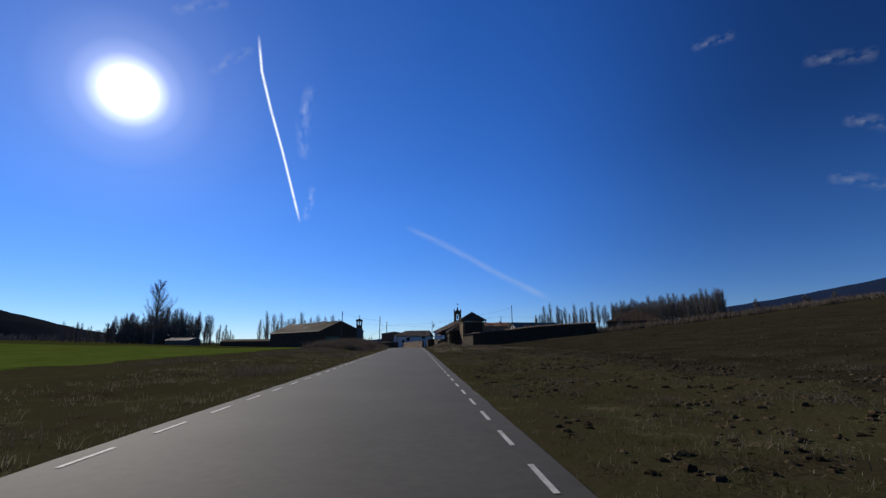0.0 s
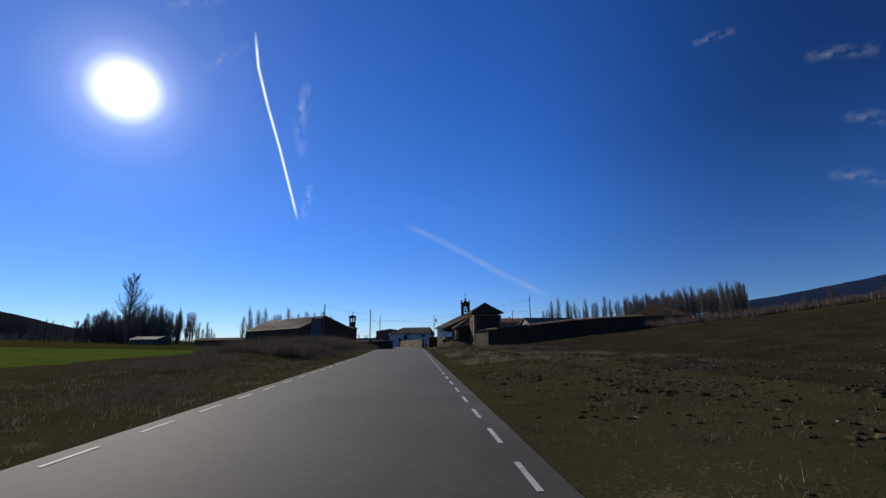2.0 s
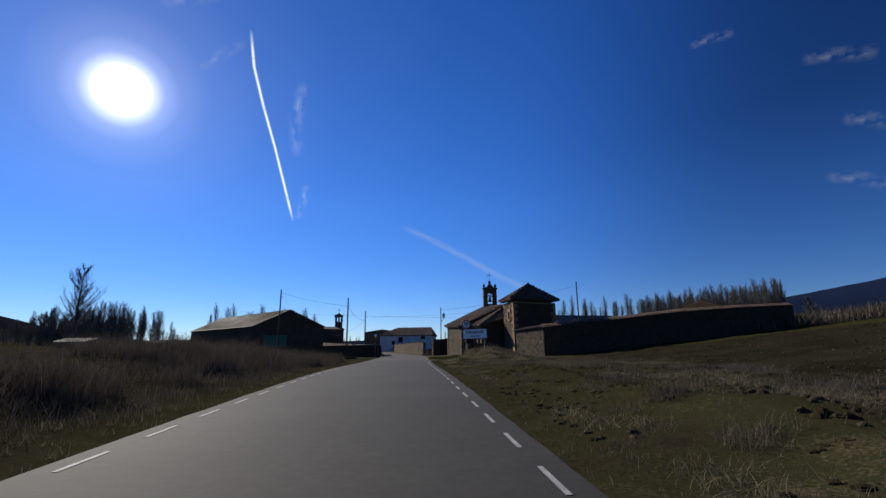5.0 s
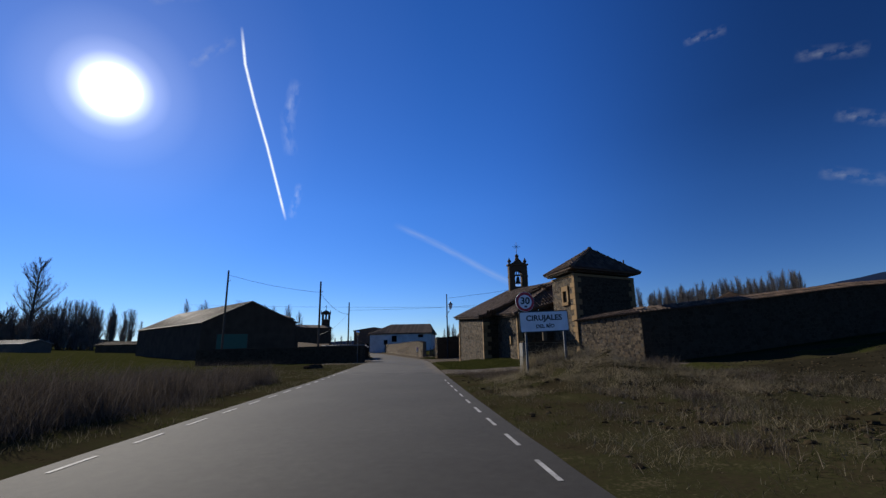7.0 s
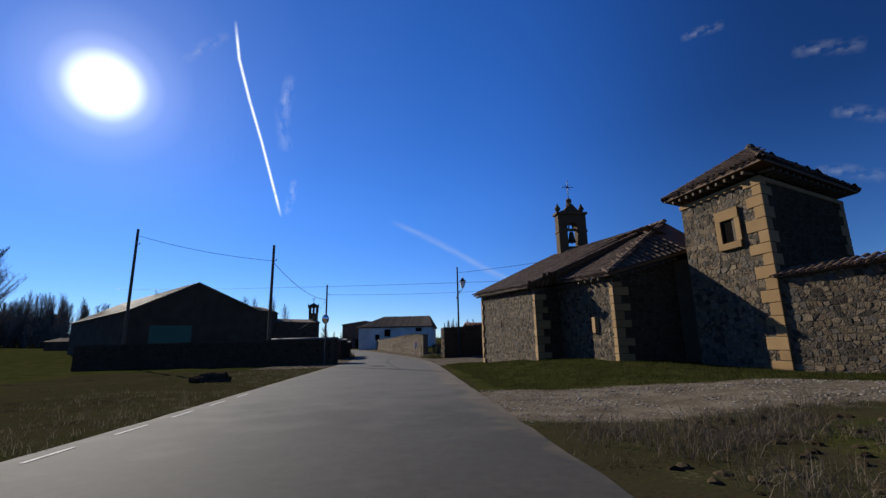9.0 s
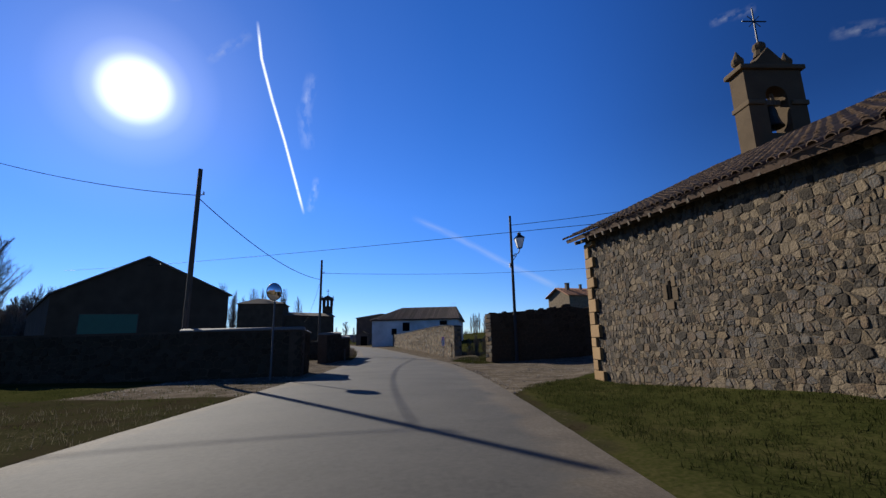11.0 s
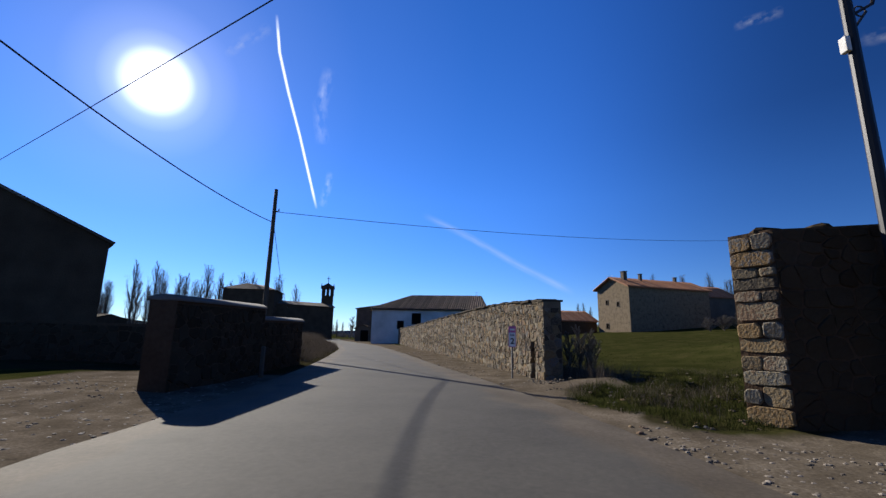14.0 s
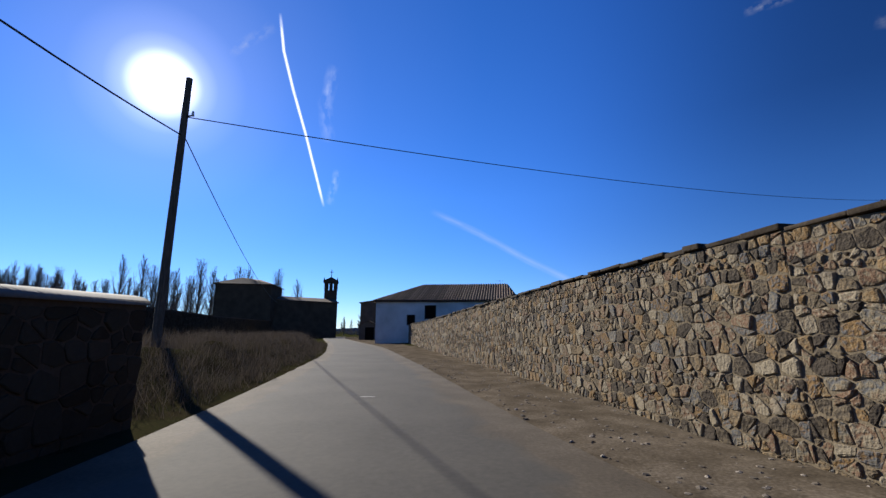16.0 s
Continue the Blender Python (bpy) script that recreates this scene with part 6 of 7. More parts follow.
sign_part("disc_face", disc_plate(0.29, 0.006), SIGN_WHITE, dsk, disc_m)
lettering("30", 0.4, disc_m @ Matrix.Translation((0, 0.03, 0.009)) @ Matrix.Diagonal((1.05, 1, 1, 1)), SIGN_BLACK, dsk, depth=0.004)
sign_part("sticker", rounded_plate(0.12, 0.08, 0.01, 0.003), GREY_METAL, dsk, disc_m @ Matrix.Translation((0.02, -0.2, 0.008)), "small torn sticker")

# sign seen from its back, on the left verge
BX_, BY_ = -7.3, 58.8
bs = empty("direction_sign", (BX_, BY_, ground_z(BX_, BY_)), label="dark grey back of two road sign plates on a post", category="road sign")
mm = Matrix.Translation((BX_, BY_, 3.15)) @ Matrix.Rotation(radians(4), 4, "Z") @ Matrix.Rotation(radians(90), 4, "X")
sign_part("large_plate", rounded_plate(0.74, 0.9, 0.05, 0.025), GREY_METAL, bs, mm)
sign_part("small_plate", rounded_plate(0.74, 0.3, 0.03, 0.025), GREY_METAL, bs, mm @ Matrix.Translation((0, -0.63, 0)))
piece("post", boxed(BX_ - 0.04, BX_ + 0.04, BY_ + 0.03, BY_ + 0.11, ground_z(BX_, BY_) - 0.3, 3.5, bevel=0.006), GREY_METAL, bs)
for dz in (2.5, 2.9, 3.4):
    piece("clamp", boxed(BX_ - 0.12, BX_ + 0.12, BY_ + 0.005, BY_ + 0.035, dz, dz + 0.05), STEEL, bs)

# kilometre marker by the wall
KX, KY = 1.37, 149.1
kg = road_z(KY)
km = empty("kilometre_marker", (KX, KY, kg), label="small white and magenta kilometre marker on a steel post", category="road marker")
km_m = Matrix.Translation((KX, KY - 0.04, kg + 1.18)) @ Matrix.Rotation(radians(-8), 4, "Z") @ Matrix.Rotation(radians(90), 4, "X")
kp = sign_part("plate", rounded_plate(0.22, 0.62, 0.02, 0.02), SIGN_PINK, km, km_m @ Matrix.Translation((0, 0, -0.022)), "magenta plate")
sign_part("white_field", rounded_plate(0.19, 0.41, 0.01, 0.004), SIGN_WHITE, kp, km_m @ Matrix.Translation((0, -0.085, 0)))
lettering("km", 0.1, km_m @ Matrix.Translation((0, 0.05, 0.006)), SIGN_BLACK, kp, depth=0.002)
lettering("2", 0.24, km_m @ Matrix.Translation((0, -0.14, 0.006)), SIGN_BLACK, kp, depth=0.002)
sign_part("code_bar", rounded_plate(0.15, 0.05, 0.005, 0.003), SIGN_WHITE, kp, km_m @ Matrix.Translation((0, 0.21, 0.002)))
piece("post", boxed(KX - 0.02, KX + 0.02, KY - 0.01, KY + 0.05, kg - 0.25, kg + 1.1, bevel=0.004), GREY_METAL, km)

# low block beside the track, behind the town sign
blk = empty("stone_block", (6.1, 101.5, 1.2), label="low rectangular masonry block beside the gravel track", category="masonry")
bz = ground_z(6.1, 101.5)
piece("core", boxed(4.98, 7.42, 101.28, 101.78, bz - 0.4, 2.36, bevel=0.02), MORTAR, blk)
piece("top_slab", boxed(4.93, 7.46, 101.22, 101.84, 2.36, 2.42, bevel=0.02), SHADE_STONE, blk, "rough dark top slab")
g = random.Random(23)
for k, z in enumerate((bz - 0.25, bz + 0.2, bz + 0.62)):
    zt = (bz + 0.2, bz + 0.62, 2.355)[k]
    piece("end_block", boxed(4.9 - g.uniform(0, 0.03), 5.0, 101.24, 101.82, z + 0.008, zt - 0.008, bevel=0.025), CONCRETE, blk)
# front stones darker than the end blocks: sun and shade put into colour
rubble(blk, (4.98, 101.28, bz - 0.3), (1, 0, 0), (0, 0, 1), 2.44, lambda u: 2.64 - bz, (0.2, 0.34), (SHADE_STONE, SHADE_STONE), 95, near=lambda u, v: True, count=60)

cross_post = boxed(5.95, 6.13, 101.5, 101.68, 2.42, 2.88, bevel=0.03)
piece("stone_post", cross_post, LIME, blk, "squat weathered stone post")
piece("post_cap", boxed(5.91, 6.17, 101.46, 101.72, 2.88, 3.03, bevel=0.05), SHADE_STONE, blk)

# earth heap on the lawn by the road
g = random.Random(29)
heap = bmesh.new()
bmesh.ops.create_icosphere(heap, subdivisions=4, radius=1.0)
for q in heap.verts:
    k = 1 + 0.35 * noise.noise(q.co * 1.7) + 0.16 * noise.noise(q.co * 5.0)
    q.co = Vector((q.co.x * 0.75 * k, q.co.y * 0.5 * k, q.co.z * 0.32 * k))
heap_ob = part("earth_heap", heap, SHADE_STONE, None)
heap_ob.matrix_world = pose(-7.6, 118.0, ground_z(-7.6, 118.0) + 0.02, 0, 0, 20)
tagged(heap_ob, "low heap of dark earth and rubble on the lawn", "earth heap")

# gate post on the shaded verge
tagged(part("marker_post", boxed(-5.72, -5.62, 148.0, 148.1, 0.4, 1.45, bevel=0.02), RENDER, None), "short pale concrete post at the wall foot", "post")


# ---- trees ----
kinds = [bare_tree(500 + k, (15.0, 16.5, 14.0, 17.5)[k], 0.4, 0.14, 38, 0.74, 6, fine=0.017) for k in range(4)]
big = bare_tree(520, 25.0, 0.44, 0.2, 54, 0.48, 9, 0.02, fine=0.024)
bush = [bare_tree(530 + k, (5.5, 7.0)[k], 0.45, 0.05, 30, 0.6, 9, 0.014, fine=0.03) for k in range(2)]
for b in bush:
    b.name = "bare_shrub"
    tagged(b, "leafless bushy shrub with dense twigs", "shrub", "shrubs")
for k in kinds:
    tagged(k, "leafless slender poplar with upright twigs", "tree", "poplars")
tagged(big, "tall leafless poplar above a thicket", "tree", "poplars")
for k, o in enumerate(kinds + [big] + bush):
    o.matrix_world = pose(-150 + 12 * k, 700, ground_z(-150 + 12 * k, 700))
g = random.Random(41)


def plant(kind, x, y, s, lift=0.0):
    c = copy_thing(kind, pose(x, y, ground_z(x, y) + lift, 0, 0, g.uniform(0, 360)))
    c.scale = (s, s, s * g.uniform(0.9, 1.1))
    return c


def bearing(az, dist):
    return math.sin(radians(az)) * dist, math.cos(radians(az)) * dist


for k in range(150):                                 # poplar plantation on the slope to the east
    az = 24.5 + 11.6 * (k + g.random()) / 150
    x, y = bearing(az, g.uniform(380, 460))
    plant(kinds[k % 4], x, y, g.uniform(1.14, 1.24) * (1.0 + 0.014 * (az - 24)))
for k in range(26):
    az = 15.2 + 9.5 * (k + g.random()) / 26
    x, y = bearing(az, g.uniform(330, 380))
    plant(kinds[k % 4], x, y, g.uniform(0.8, 1.35))
plant(big, -162, 287, 1.45)
for k in range(60):                                  # grove to the west
    x = -212 + 58 * (k + g.random()) / 60
    plant(kinds[k % 4], x, g.uniform(318, 352), g.uniform(1.15, 1.5) if x > -196 else g.uniform(0.8, 1.2))
for k in range(22):
    plant(bush[k % 2], -205 + 58 * g.random(), g.uniform(296, 312), g.uniform(1.2, 2.2))
for k in range(30):
    plant(bush[k % 2], -200 + 44 * (k + g.random()) / 30, g.uniform(305, 330), g.uniform(2.0, 2.9))
for k in range(16):
    plant(kinds[k % 4], -255 + 45 * g.random(), g.uniform(318, 345), g.uniform(0.6, 0.9))
for k in range(7):
    az = -23.6 + 2.2 * (k + g.random()) / 7
    x, y = bearing(az, g.uniform(300, 330))
    plant(kinds[k % 4], x, y, g.uniform(0.5, 0.8))
for k in range(22):
    az = -19.0 + 9.5 * (k + g.random()) / 22
    x, y = bearing(az, g.uniform(260, 300))
    plant(kinds[k % 4], x, y, g.uniform(1.0, 1.2))
for k in range(12):
    az = -9 + 8 * (k + g.random()) / 12
    x, y = bearing(az, g.uniform(410, 450))
    plant(kinds[k % 4], x, y, g.uniform(0.55, 0.7))
for k in range(10):
    x, y = 20 + 60 * g.random(), 300 + 40 * g.random()
    plant(kinds[k % 4], x, y, g.uniform(0.45, 0.6))
for k in range(16):
    x, y = 40 + 70 * (k + g.random()) / 16, 255 + 30 * g.random()
    plant(kinds[k % 4], x, y, g.uniform(0.3, 0.45))
for x, y, s in ((17, 262, 0.42), (20, 263, 0.36), (15, 258, 0.33)):
    plant(kinds[1], x, y, s)
for k in range(14):                                  # shrubs along the far edge of the ploughed field
    x = 42 + 90 * (k + g.random()) / 14
    plant(bush[k % 2], x, 113 + 8 * g.random() + 0.1 * (x - 40), g.uniform(0.35, 0.75))
for x, y, s in ((14.6, 141.9, 0.42), (16.2, 141.4, 0.55), (18.2, 141.0, 0.6), (22.5, 141, 0.55), (25, 142.5, 0.7), (27, 141, 0.75)):
    plant(bush[0], x, y, s)
for x, y, s in ((3.5, 150.4, 0.2), (4.1, 151.2, 0.23), (4.8, 152.0, 0.21), (3.9, 149.7, 0.15)):
    plant(bush[1], x, y, s)
for x, y, s in ((32.5, 188.6, 0.26), (34, 188.2, 0.28), (35.4, 187.8, 0.3), (36.8, 187.5, 0.27), (38.1, 186.9, 0.3), (39.2, 186.2, 0.28), (40.2, 184.8, 0.36), (41.3, 184.0, 0.42), (44, 182.6, 0.72), (45.8, 182.2, 0.8), (47.5, 181.8, 0.8), (50, 181.5, 0.85)):
    c = plant(bush[1], x, y, s)
    c.scale = (s * 2.3, s * 2.3, s * 0.95) if s < 0.5 else (s * 1.5, s * 1.5, s)

# far woods on the horizon
v, f = [], []
g2 = random.Random(5)
for k in range(900):
    az = g2.uniform(-45, 52)
    d = g2.uniform(520, 680)
    x, y = bearing(az, d)
    z = ground_z(x, y)
    h = g2.uniform(4, 9)
    a = Vector((x, y, z - 1))
    for _ in range(7):
        b = a + Vector((g2.uniform(-2, 2), g2.uniform(-2, 2), h * g2.uniform(0.6, 1)))
        twig_tube(v, f, a + (b - a) * 0.1, b, 0.25, 0.05, 3)
tagged(new("distant_woods", mesh_from("distant_woods", v, f, TWIG)), "thin line of leafless woods on the horizon", "woods", kind="stuff")


# ---- hills ----
def hill(name, az0, az1, dist, profile, label, mat=None):
    mat = mat or HILL
    v, f = [], []
    n, m = 60, 7
    for i in range(n + 1):
        az = az0 + (az1 - az0) * i / n
        el = lerp_table(profile, az)
        hgt = dist * math.tan(radians(el)) + dist * 0.002 * noise.noise(Vector((az * 0.6, 1, 0))) + dist * 0.0008 * noise.noise(Vector((az * 3, 2, 0)))
        for j in range(m):
            t = j / (m - 1)
            x, y = bearing(az, dist + 500 * t)
            v.append((x, y, -20 + (hgt + 20) * math.sin(t * math.pi / 2) + (dist * 0.0015 * noise.noise(Vector((az * 2, t * 5, 0))) if 0 < t < 1 else 0)))
    for i in range(n):
        for j in range(m - 1):
            f.append((i * m + j, (i + 1) * m + j, (i + 1) * m + j + 1, i * m + j + 1))
    tagged(new(name, mesh_from(name, v, f, mat, True)), label, "hill", kind="structure")


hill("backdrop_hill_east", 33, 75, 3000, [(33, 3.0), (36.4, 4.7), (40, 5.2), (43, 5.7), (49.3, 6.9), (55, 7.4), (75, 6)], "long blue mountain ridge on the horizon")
hill("backdrop_hill_west", -75, -25, 1500, [(-75, 7), (-50, 6.6), (-41.8, 4.9), (-35.4, 2.6), (-31, 1.7), (-25, 0.8)], "dark bare hill falling towards the plain", DARK_HILL)
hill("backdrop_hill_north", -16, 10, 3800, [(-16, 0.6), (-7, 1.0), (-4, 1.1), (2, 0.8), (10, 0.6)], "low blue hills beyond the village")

# ---- grass, scrub and stones ----
g = random.Random(61)


def scatter(n, x0, x1, y0, y1, s=(0.7, 1.3), ok=None):
    out = []
    while len(out) < n:
        x, y = g.uniform(x0, x1), g.uniform(y0, y1)
        if road_l(y) - 0.35 < x < road_r(y) + 0.35:
            n -= 0.02
            continue
        if ok is None or ok(x, y):
            out.append((x, y, g.uniform(*s)))
        else:
            n -= 0.02
    return out


patch = lambda x, y, k=0.3, o=0: noise.noise(Vector((x * k, y * k, o)))
blades("verge_grass", scatter(7200, 1.4, 9.5, -2, 107, ok=lambda x, y: patch(x, y) > -0.2), STRAW, 1, "dry straw grass on the roadside verge", (0.03, 0.11), 10, 0.003, 1.8, 0.16)
blades("verge_grass", scatter(4200, 1.5, 6.0, -2, 107, ok=lambda x, y: patch(x, y, 0.25, 4) > 0.0), BLADE, 2, "short green grass on the roadside verge", (0.02, 0.08), 10, 0.0045, 1.2, 0.16)
blades("verge_weeds", scatter(420, 2.0, 12, 99.5, 106.6, (0.6, 1.4), ok=lambda x, y: cover(x, y) != 2 and patch(x, y, 0.7, 23) > -0.05), SCRUB, 34, "dead weeds and stubble between the field and the track", (0.06, 0.22), 40, 0.003, 1.6, 0.3, "weeds")
blades("verge_weeds", scatter(900, 2.0, 13, 0, 95, (0.6, 1.5), ok=lambda x, y: patch(x, y, 0.6, 21) > 0.12), SCRUB, 16, "dark clumps of dead weeds on the verge", (0.05, 0.16), 34, 0.003, 2.0, 0.3, "weeds")
blades("straw_litter", scatter(2600, 2.4, 14, -2, 100, (0.6, 1.4), ok=lambda x, y: patch(x, y, 0.4, 31) > -0.05), HAY, 19, "scattered bits of pale straw on the verge and field edge", (0.02, 0.06), 7, 0.004, 4.0, 0.22)
blades("matted_straw", scatter(1500, 2.2, 12, 40, 101, (0.6, 1.3), ok=lambda x, y: patch(x, y, 0.35, 51) + 0.5 * patch(x, y, 1.1, 52) > 0.24), HAY, 31, "pale straw lying matted on the verge", (0.06, 0.17), 22, 0.003, 3.6, 0.34)
blades("dead_tussocks", scatter(420, 3.2, 12, 50, 100.5, (0.6, 1.5), ok=lambda x, y: patch(x, y, 0.8, 61) > 0.25), SCRUB, 32, "dead grass tussocks on the bank", (0.08, 0.26), 70, 0.0028, 1.5, 0.26)
blades("tall_dry_grass", scatter(150, 4.7, 8.6, 99.6, 101.1, (0.7, 1.25), ok=lambda x, y: patch(x, y, 0.9, 71) > -0.15), HAY, 3, "tall pale dry grass round the sign posts", (0.35, 0.85), 70, 0.0025, 0.8, 0.25)
blades("bank_grass", scatter(1250, 2.5, 7.8, 90.5, 100.6, (0.7, 1.4), ok=lambda x, y: patch(x, y, 0.7, 2) > -0.1 - 0.3 * (x - 5.5) / 3), HAY, 14, "flattened dry grass on the low bank", (0.04, 0.15), 34, 0.0025, 2.6, 0.32)
blades("bank_grass", scatter(700, 4.0, 14, 78, 100.5, (0.6, 1.4), ok=lambda x, y: patch(x, y, 0.5, 12) > 0.1), STRAW, 15, "matted dead weeds at the edge of the field", (0.06, 0.24), 26, 0.003, 2.0, 0.35)
blades("tall_dry_grass", scatter(110, 2.2, 4.6, 44, 60, (0.5, 1.0), ok=lambda x, y: patch(x, y, 0.3, 9) > 0.05), HAY, 4, "clumps of pale dry grass on the verge", (0.12, 0.35), 34, 0.003, 1.4, 0.3)
blades("west_verge_grass", scatter(4200, -9.5, -3.9, 0, 126, ok=lambda x, y: patch(x, y, 0.3, 2) > -0.3), STRAW, 5, "dry grass on the shaded verge", (0.05, 0.16), 10, 0.004, 1.1)
blades("west_verge_grass", scatter(2600, -14, -4.6, 88, 134, ok=lambda x, y: patch(x, y, 0.2, 6) > -0.2), BLADE, 6, "short green grass on the verge", (0.03, 0.09), 8, 0.006, 0.9)
blades("roadside_scrub", scatter(1900, -12.5, -5.2, 4, 98, (0.5, 1.2), ok=lambda x, y: patch(x, y, 0.25, 8) > 0.3 - 0.42 * smoothstep(30, 60, y)), SCRUB, 7, "tangle of dead brown scrub along the verge", (0.12, 0.38), 40, 0.0035, 1.6, 0.6, "scrub")
blades("roadside_scrub", scatter(620, -13, -6.6, 80, 102, (0.8, 1.5), ok=lambda x, y: patch(x, y, 0.3, 8) > -0.2), SCRUB, 17, "tall tangle of dead brown scrub on the bank", (0.15, 0.5), 60, 0.0035, 1.6, 0.7, "scrub")
blades("bramble_scrub", scatter(330, -12.8, -6.6, 52, 104, (0.7, 1.5), ok=lambda x, y: patch(x, y, 0.2, 8) > -0.05), SCRUB, 18, "tangled dead bramble bushes on the bank", (0.25, 0.85), 230, 0.0035, 1.3, 0.5, "scrub")
blades("roadside_scrub", scatter(900, -19, -6.4, 153, 190, (0.6, 1.2), ok=lambda x, y: road_l(y) - 7 < x < road_l(y) - 0.7), SCRUB, 8, "dead scrub bank beside the road", (0.15, 0.6), 60, 0.004, 1.5, 0.5, "scrub")
blades("chapel_grass", scatter(9000, 2.6, 15, 107, 131, ok=lambda x, y: cover(x, y) == 3 and not (x > nave_x(y) - 0.1 and y > 121) and not (x > 8.3 and y > 116.8)), BLADE, 9, "green grass before the chapel wall", (0.03, 0.1), 7, 0.006, 1.0)
blades("lane_grass", scatter(2600, 1.6, 9, 141.9, 148.2, ok=lambda x, y: cover(x, y) == 3 and patch(x, y, 0.8, 3) > -0.3), BLADE, 10, "green grass at the wall end", (0.04, 0.16), 12, 0.005, 1.0)
blades("meadow_grass", scatter(6000, 2.6, 26, 143, 185, ok=lambda x, y: x > 3.0 + (148 - y) * 0.1), BLADE, 11, "green meadow behind the wall", (0.03, 0.08), 8, 0.006, 1.2)
blades("dead_weeds", scatter(110, 1.9, 7.5, 142.2, 148.6, (0.5, 1.2), ok=lambda x, y: patch(x, y, 0.7, 81) > 0.15 and cover(x, y) == 3), SCRUB, 33, "dark dead weeds on the rough ground by the wall end", (0.06, 0.3), 44, 0.003, 1.3, 0.3, "weeds")
blades("dry_stalks", scatter(70, 2.6, 4.4, 146.8, 150.5, (0.5, 1.1), ok=lambda x, y: x > 2.75 - (y - 148.4) * 0.165), SCRUB, 12, "dry weeds at the wall corner", (0.2, 0.7), 60, 0.003, 1.2, 0.35, "weeds")
blades("hedge_scrub", scatter(900, 40, 130, 109.5, 118, (0.8, 2.0), ok=lambda x, y: True), SCRUB, 13, "brown scrub hedge on the edge of the field", (0.4, 1.2), 18, 0.03, 0.8, 0.7, "scrub")
lumps("field_clods", scatter(14000, 4.5, 45, 0, 104, (0.025, 0.1)), CLOD, 21, "clods and stubble of the ploughed field", "soil")
lumps("verge_clods", scatter(5600, 2.0, 12, 0, 106, (0.025, 0.11), ok=lambda x, y: patch(x, y, 0.5, 41) > 0), CLOD, 27, "small clods of earth on the verge", "soil")
lumps("field_stones", scatter(520, 3, 40, 0, 100, (0.015, 0.06)), PEBBLE, 22, "pale stones strewn over the field", "stones")
lumps("gravel_stones", scatter(8500, 1.6, 14, 124, 141.5, (0.01, 0.042), ok=lambda x, y: cover(x, y) == 2), PEBBLE, 23, "loose gravel of the lane", "gravel")
lumps("gravel_stones", scatter(5200, 1.8, 14, 104, 112.5, (0.012, 0.05), ok=lambda x, y: cover(x, y) == 2), PEBBLE, 24, "loose gravel of the track", "gravel")
lumps("gravel_stones", scatter(2400, -13, -4.8, 128, 148, (0.015, 0.05), ok=lambda x, y: cover(x, y) == 2), PEBBLE, 25, "loose gravel of the yard", "gravel")
lumps("rubble_stones", scatter(420, 1.7, 6.5, 141.6, 148.2, (0.02, 0.07), ok=lambda x, y: patch(x, y, 0.9, 83) > -0.1), STONES, 28, "broken stones strewn at the lane corner", "stones")
lumps("wall_foot_stones", scatter(900, -3, 3.4, 146, 168, (0.012, 0.05), ok=lambda x, y: road_r(y) + 0.4 < x < 2.0 - (y - 148.6) * 0.166), PEBBLE, 26, "grit and small stones at the wall foot", "gravel")


# ---- vapour trails and thin clouds, far up ----
def cloud_material(name, strength, cover_, scale, stretch):
    m = bpy.data.materials.new(name)
    m.use_nodes = True
    n, l = m.node_tree.nodes, m.node_tree.links
    out = n["Material Output"]
    n.remove(n["Principled BSDF"])
    em, tr, mx = n.new("ShaderNodeEmission"), n.new("ShaderNodeBsdfTransparent"), n.new("ShaderNodeMixShader")
    em.inputs[0].default_value, em.inputs[1].default_value = (0.9, 0.95, 1.0, 1), strength
    co, mp, nz = n.new("ShaderNodeTexCoord"), n.new("ShaderNodeMapping"), n.new("ShaderNodeTexNoise")
    mp.inputs["Scale"].default_value = stretch
    nz.inputs["Scale"].default_value, nz.inputs["Detail"].default_value = scale, 6
    uv = n.new("ShaderNodeSeparateXYZ")
    l.new(co.outputs["UV"], uv.inputs[0])
    l.new(co.outputs["UV"], mp.inputs[0])
    l.new(mp.outputs[0], nz.inputs["Vector"])
    edge = n.new("ShaderNodeValToRGB")
    e = edge.color_ramp.elements
    e[0].position, e[0].color, e[1].position, e[1].color = 0.0, (0, 0, 0, 1), 1.0, (0, 0, 0, 1)
    e.new(0.5).color = (1, 1, 1, 1)
    l.new(uv.outputs[1], edge.inputs[0])
    ends = n.new("ShaderNodeValToRGB")
    e = ends.color_ramp.elements
    e[0].position, e[0].color, e[1].position, e[1].color = 0.0, (0, 0, 0, 1), 1.0, (0, 0, 0, 1)
    e.new(0.12).color = (1, 1, 1, 1)
    e.new(0.9).color = (1, 1, 1, 1)
    l.new(uv.outputs[0], ends.inputs[0])
    ra = n.new("ShaderNodeMapRange")
    ra.inputs[1].default_value, ra.inputs[2].default_value = cover_
    l.new(nz.outputs[0], ra.inputs[0])
    a, b = n.new("ShaderNodeMath"), n.new("ShaderNodeMath")
    a.operation = b.operation = "MULTIPLY"
    l.new(edge.outputs[0], a.inputs[0])
    l.new(ra.outputs[0], a.inputs[1])
    l.new(a.outputs[0], b.inputs[0])
    l.new(ends.outputs[0], b.inputs[1])
    l.new(b.outputs[0], mx.inputs[0])
    l.new(tr.outputs[0], mx.inputs[1])
    l.new(em.outputs[0], mx.inputs[2])
    l.new(mx.outputs[0], out.inputs[0])
    return m


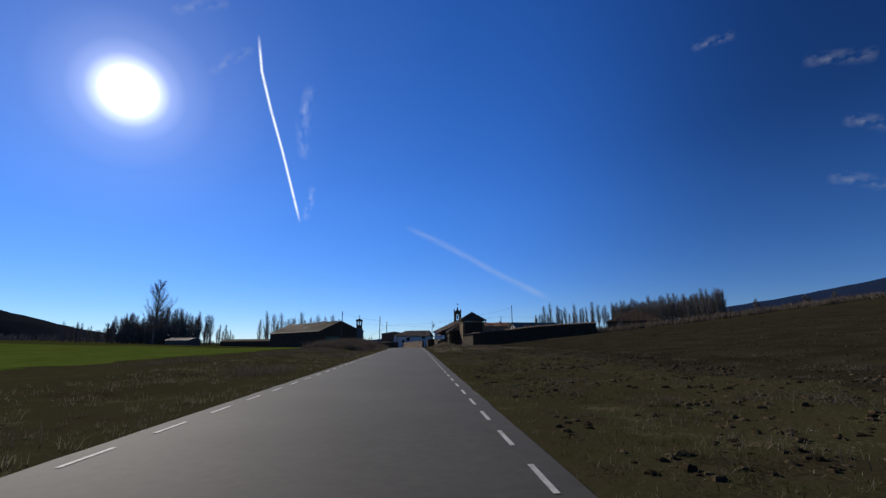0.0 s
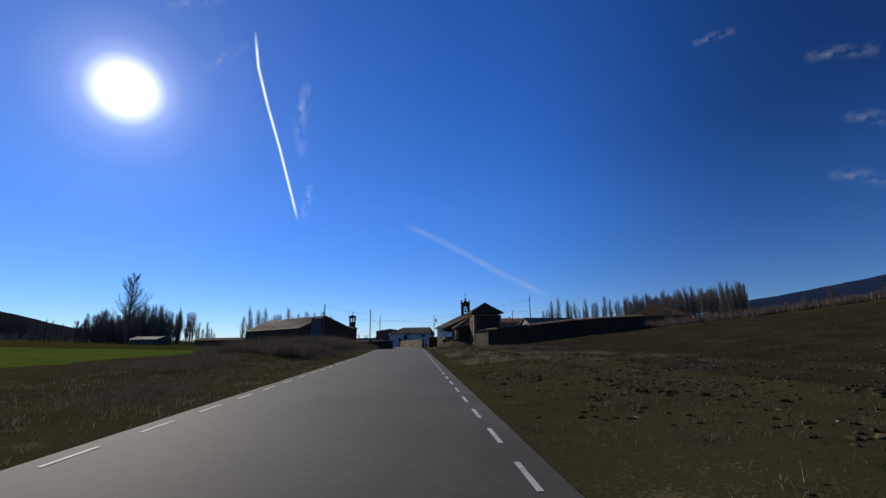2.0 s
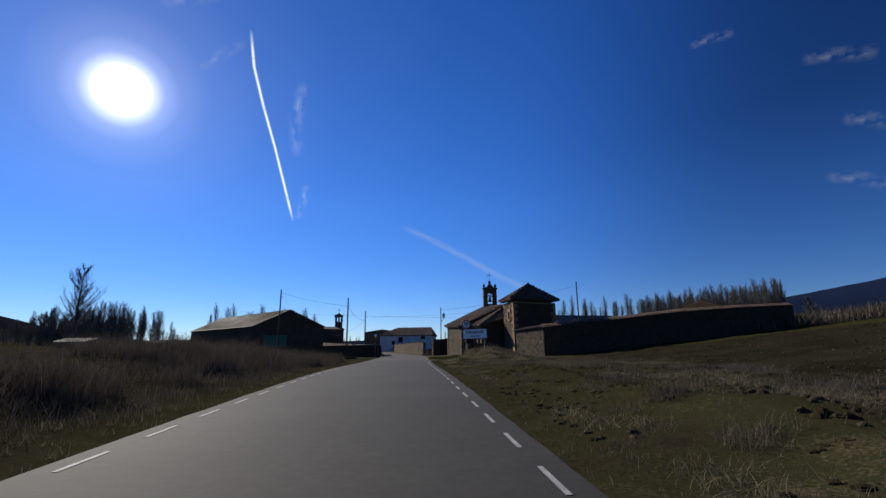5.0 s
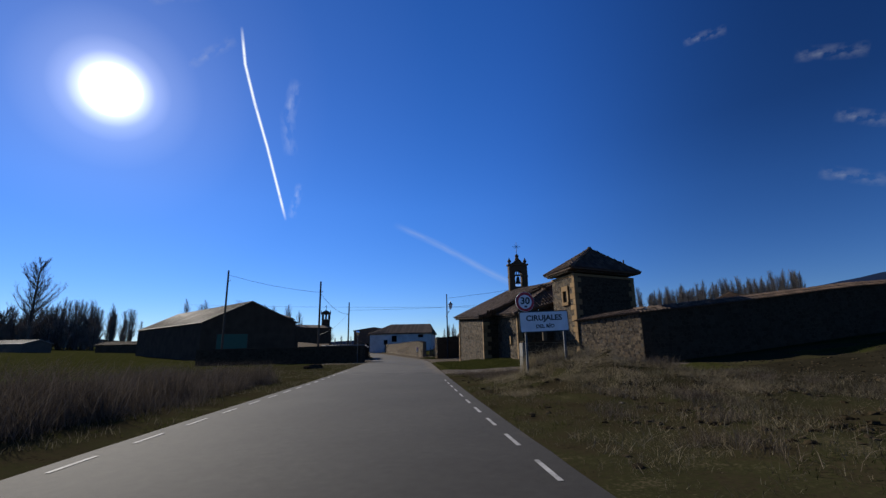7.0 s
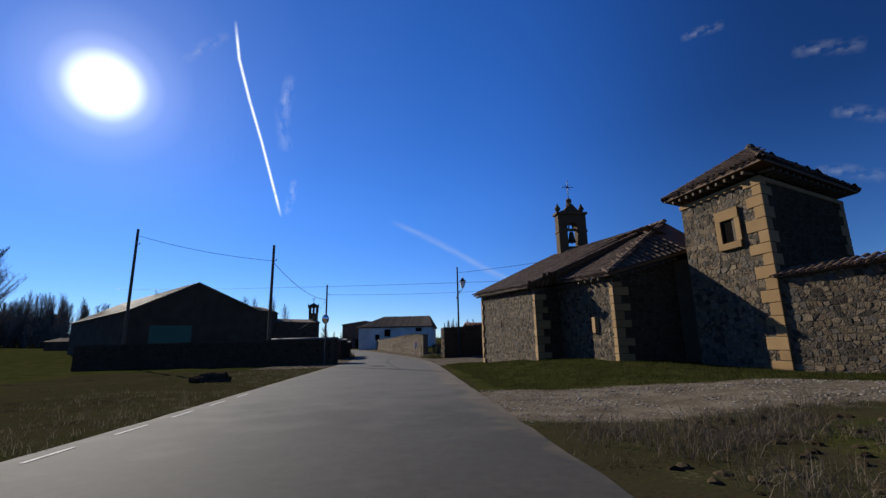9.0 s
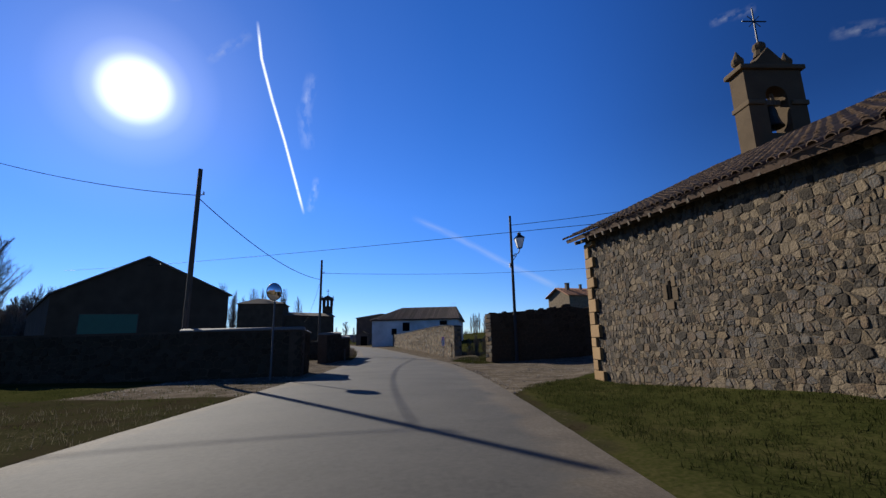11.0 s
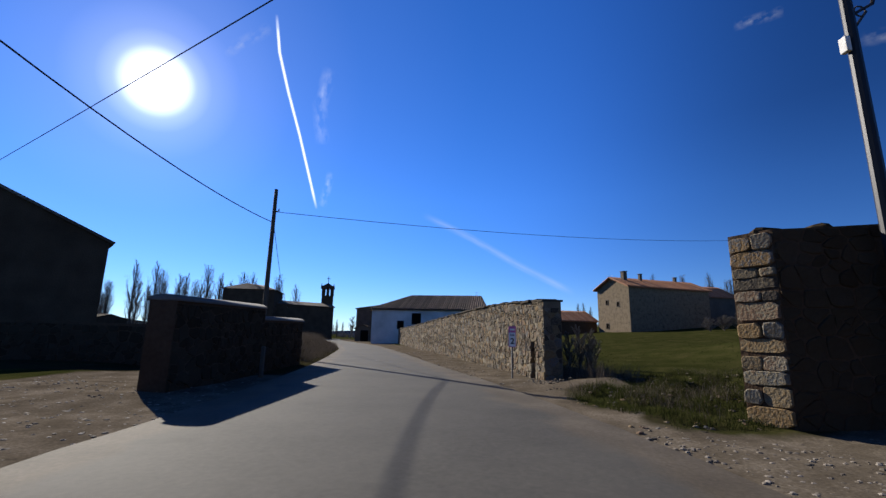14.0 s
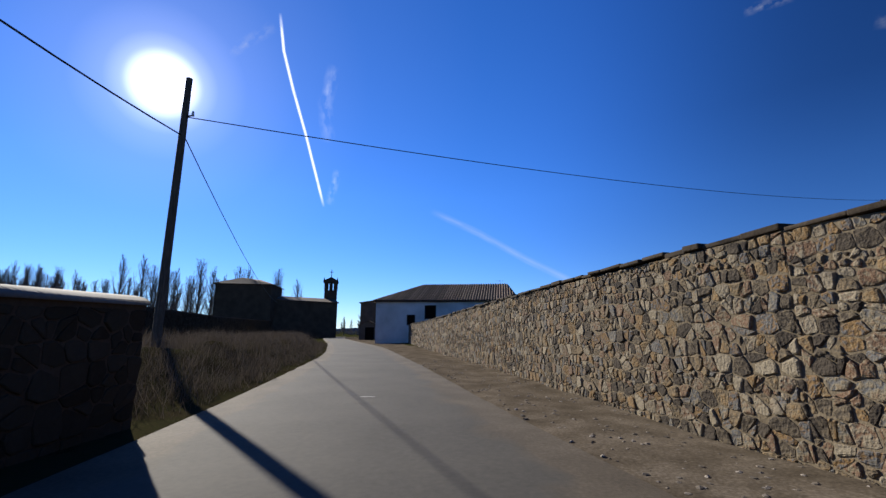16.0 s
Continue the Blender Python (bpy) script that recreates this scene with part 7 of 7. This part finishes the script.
def ribbon(name, path, width, mat, label, dist=4300):
    """A band across the sky along (azimuth, elevation) points, its width in degrees."""
    dirs = [Vector((math.sin(radians(a)) * math.cos(radians(e)), math.cos(radians(a)) * math.cos(radians(e)), math.sin(radians(e)))) for a, e in path]
    pts = []
    for p, q in zip(dirs, dirs[1:]):
        pts += [p.lerp(q, k / 6).normalized() for k in range(6)]
    pts.append(dirs[-1])
    v = []
    for i, p in enumerate(pts):
        t = pts[min(i + 1, len(pts) - 1)] - pts[max(i - 1, 0)]
        side = p.cross(t).normalized() * math.tan(radians(width / 2))
        v += [tuple((p - side) * dist), tuple((p + side) * dist)]
    f = [(2 * i, 2 * i + 1, 2 * i + 3, 2 * i + 2) for i in range(len(pts) - 1)]
    me = mesh_from(name, v, f, mat)
    uv = me.uv_layers.new(name="UVMap")
    for poly in me.polygons:
        for li in poly.loop_indices:
            k = me.loops[li].vertex_index
            uv.data[li].uv = ((k // 2) / (len(pts) - 1), k % 2)
    tagged(new(name, me), label, "cloud", kind="structure")


TRAIL = cloud_material("vapour_trail", 1.0, (0.2, 0.45), 3, (6, 1, 1))
HAZE = cloud_material("old_vapour_trail", 0.55, (0.1, 2.6), 2, (3, 1, 1))
WISP = cloud_material("cirrus_wisp", 0.5, (0.42, 1.5), 1.6, (2.0, 0.8, 1))
BRIGHT_WISP = cloud_material("bright_cirrus_wisp", 0.85, (0.42, 1.5), 1.6, (2.0, 0.8, 1))
ribbon("backdrop_vapour_trail", [(-22.0, 35.9), (-21.2, 32.2), (-19.7, 28.3), (-17.9, 23.8), (-16.4, 19.4), (-15.1, 15.3)], 0.4, TRAIL, "thin white vapour trail high in the sky")
ribbon("backdrop_vapour_trail", [(-1.6, 15.5), (4.8, 12.6), (10.7, 9.2), (17.5, 5.6)], 1.1, HAZE, "faint old vapour trail above the village")
for path, w in (([(-14.6, 31.8), (-15.7, 27.5), (-15.0, 23.0)], 1.9), ([(-13.6, 20.0), (-14.5, 15.6)], 1.2), ([(36.5, 32.3), (41.2, 32.1)], 1.2), ([(46.5, 27.6), (52.2, 25.8)], 1.6), ([(48.6, 21.2), (52.5, 19.2)], 1.6), ([(46.5, 16.2), (51.5, 14.0)], 1.6), ([(-32.4, 35.6), (-25.8, 38.2)], 1.6), ([(-27.5, 30.6), (-22.5, 34.5)], 1.4)):
    ribbon("backdrop_cirrus", path, w, BRIGHT_WISP if -20 < path[0][0] < 0 else WISP, "small wisp of cirrus cloud")
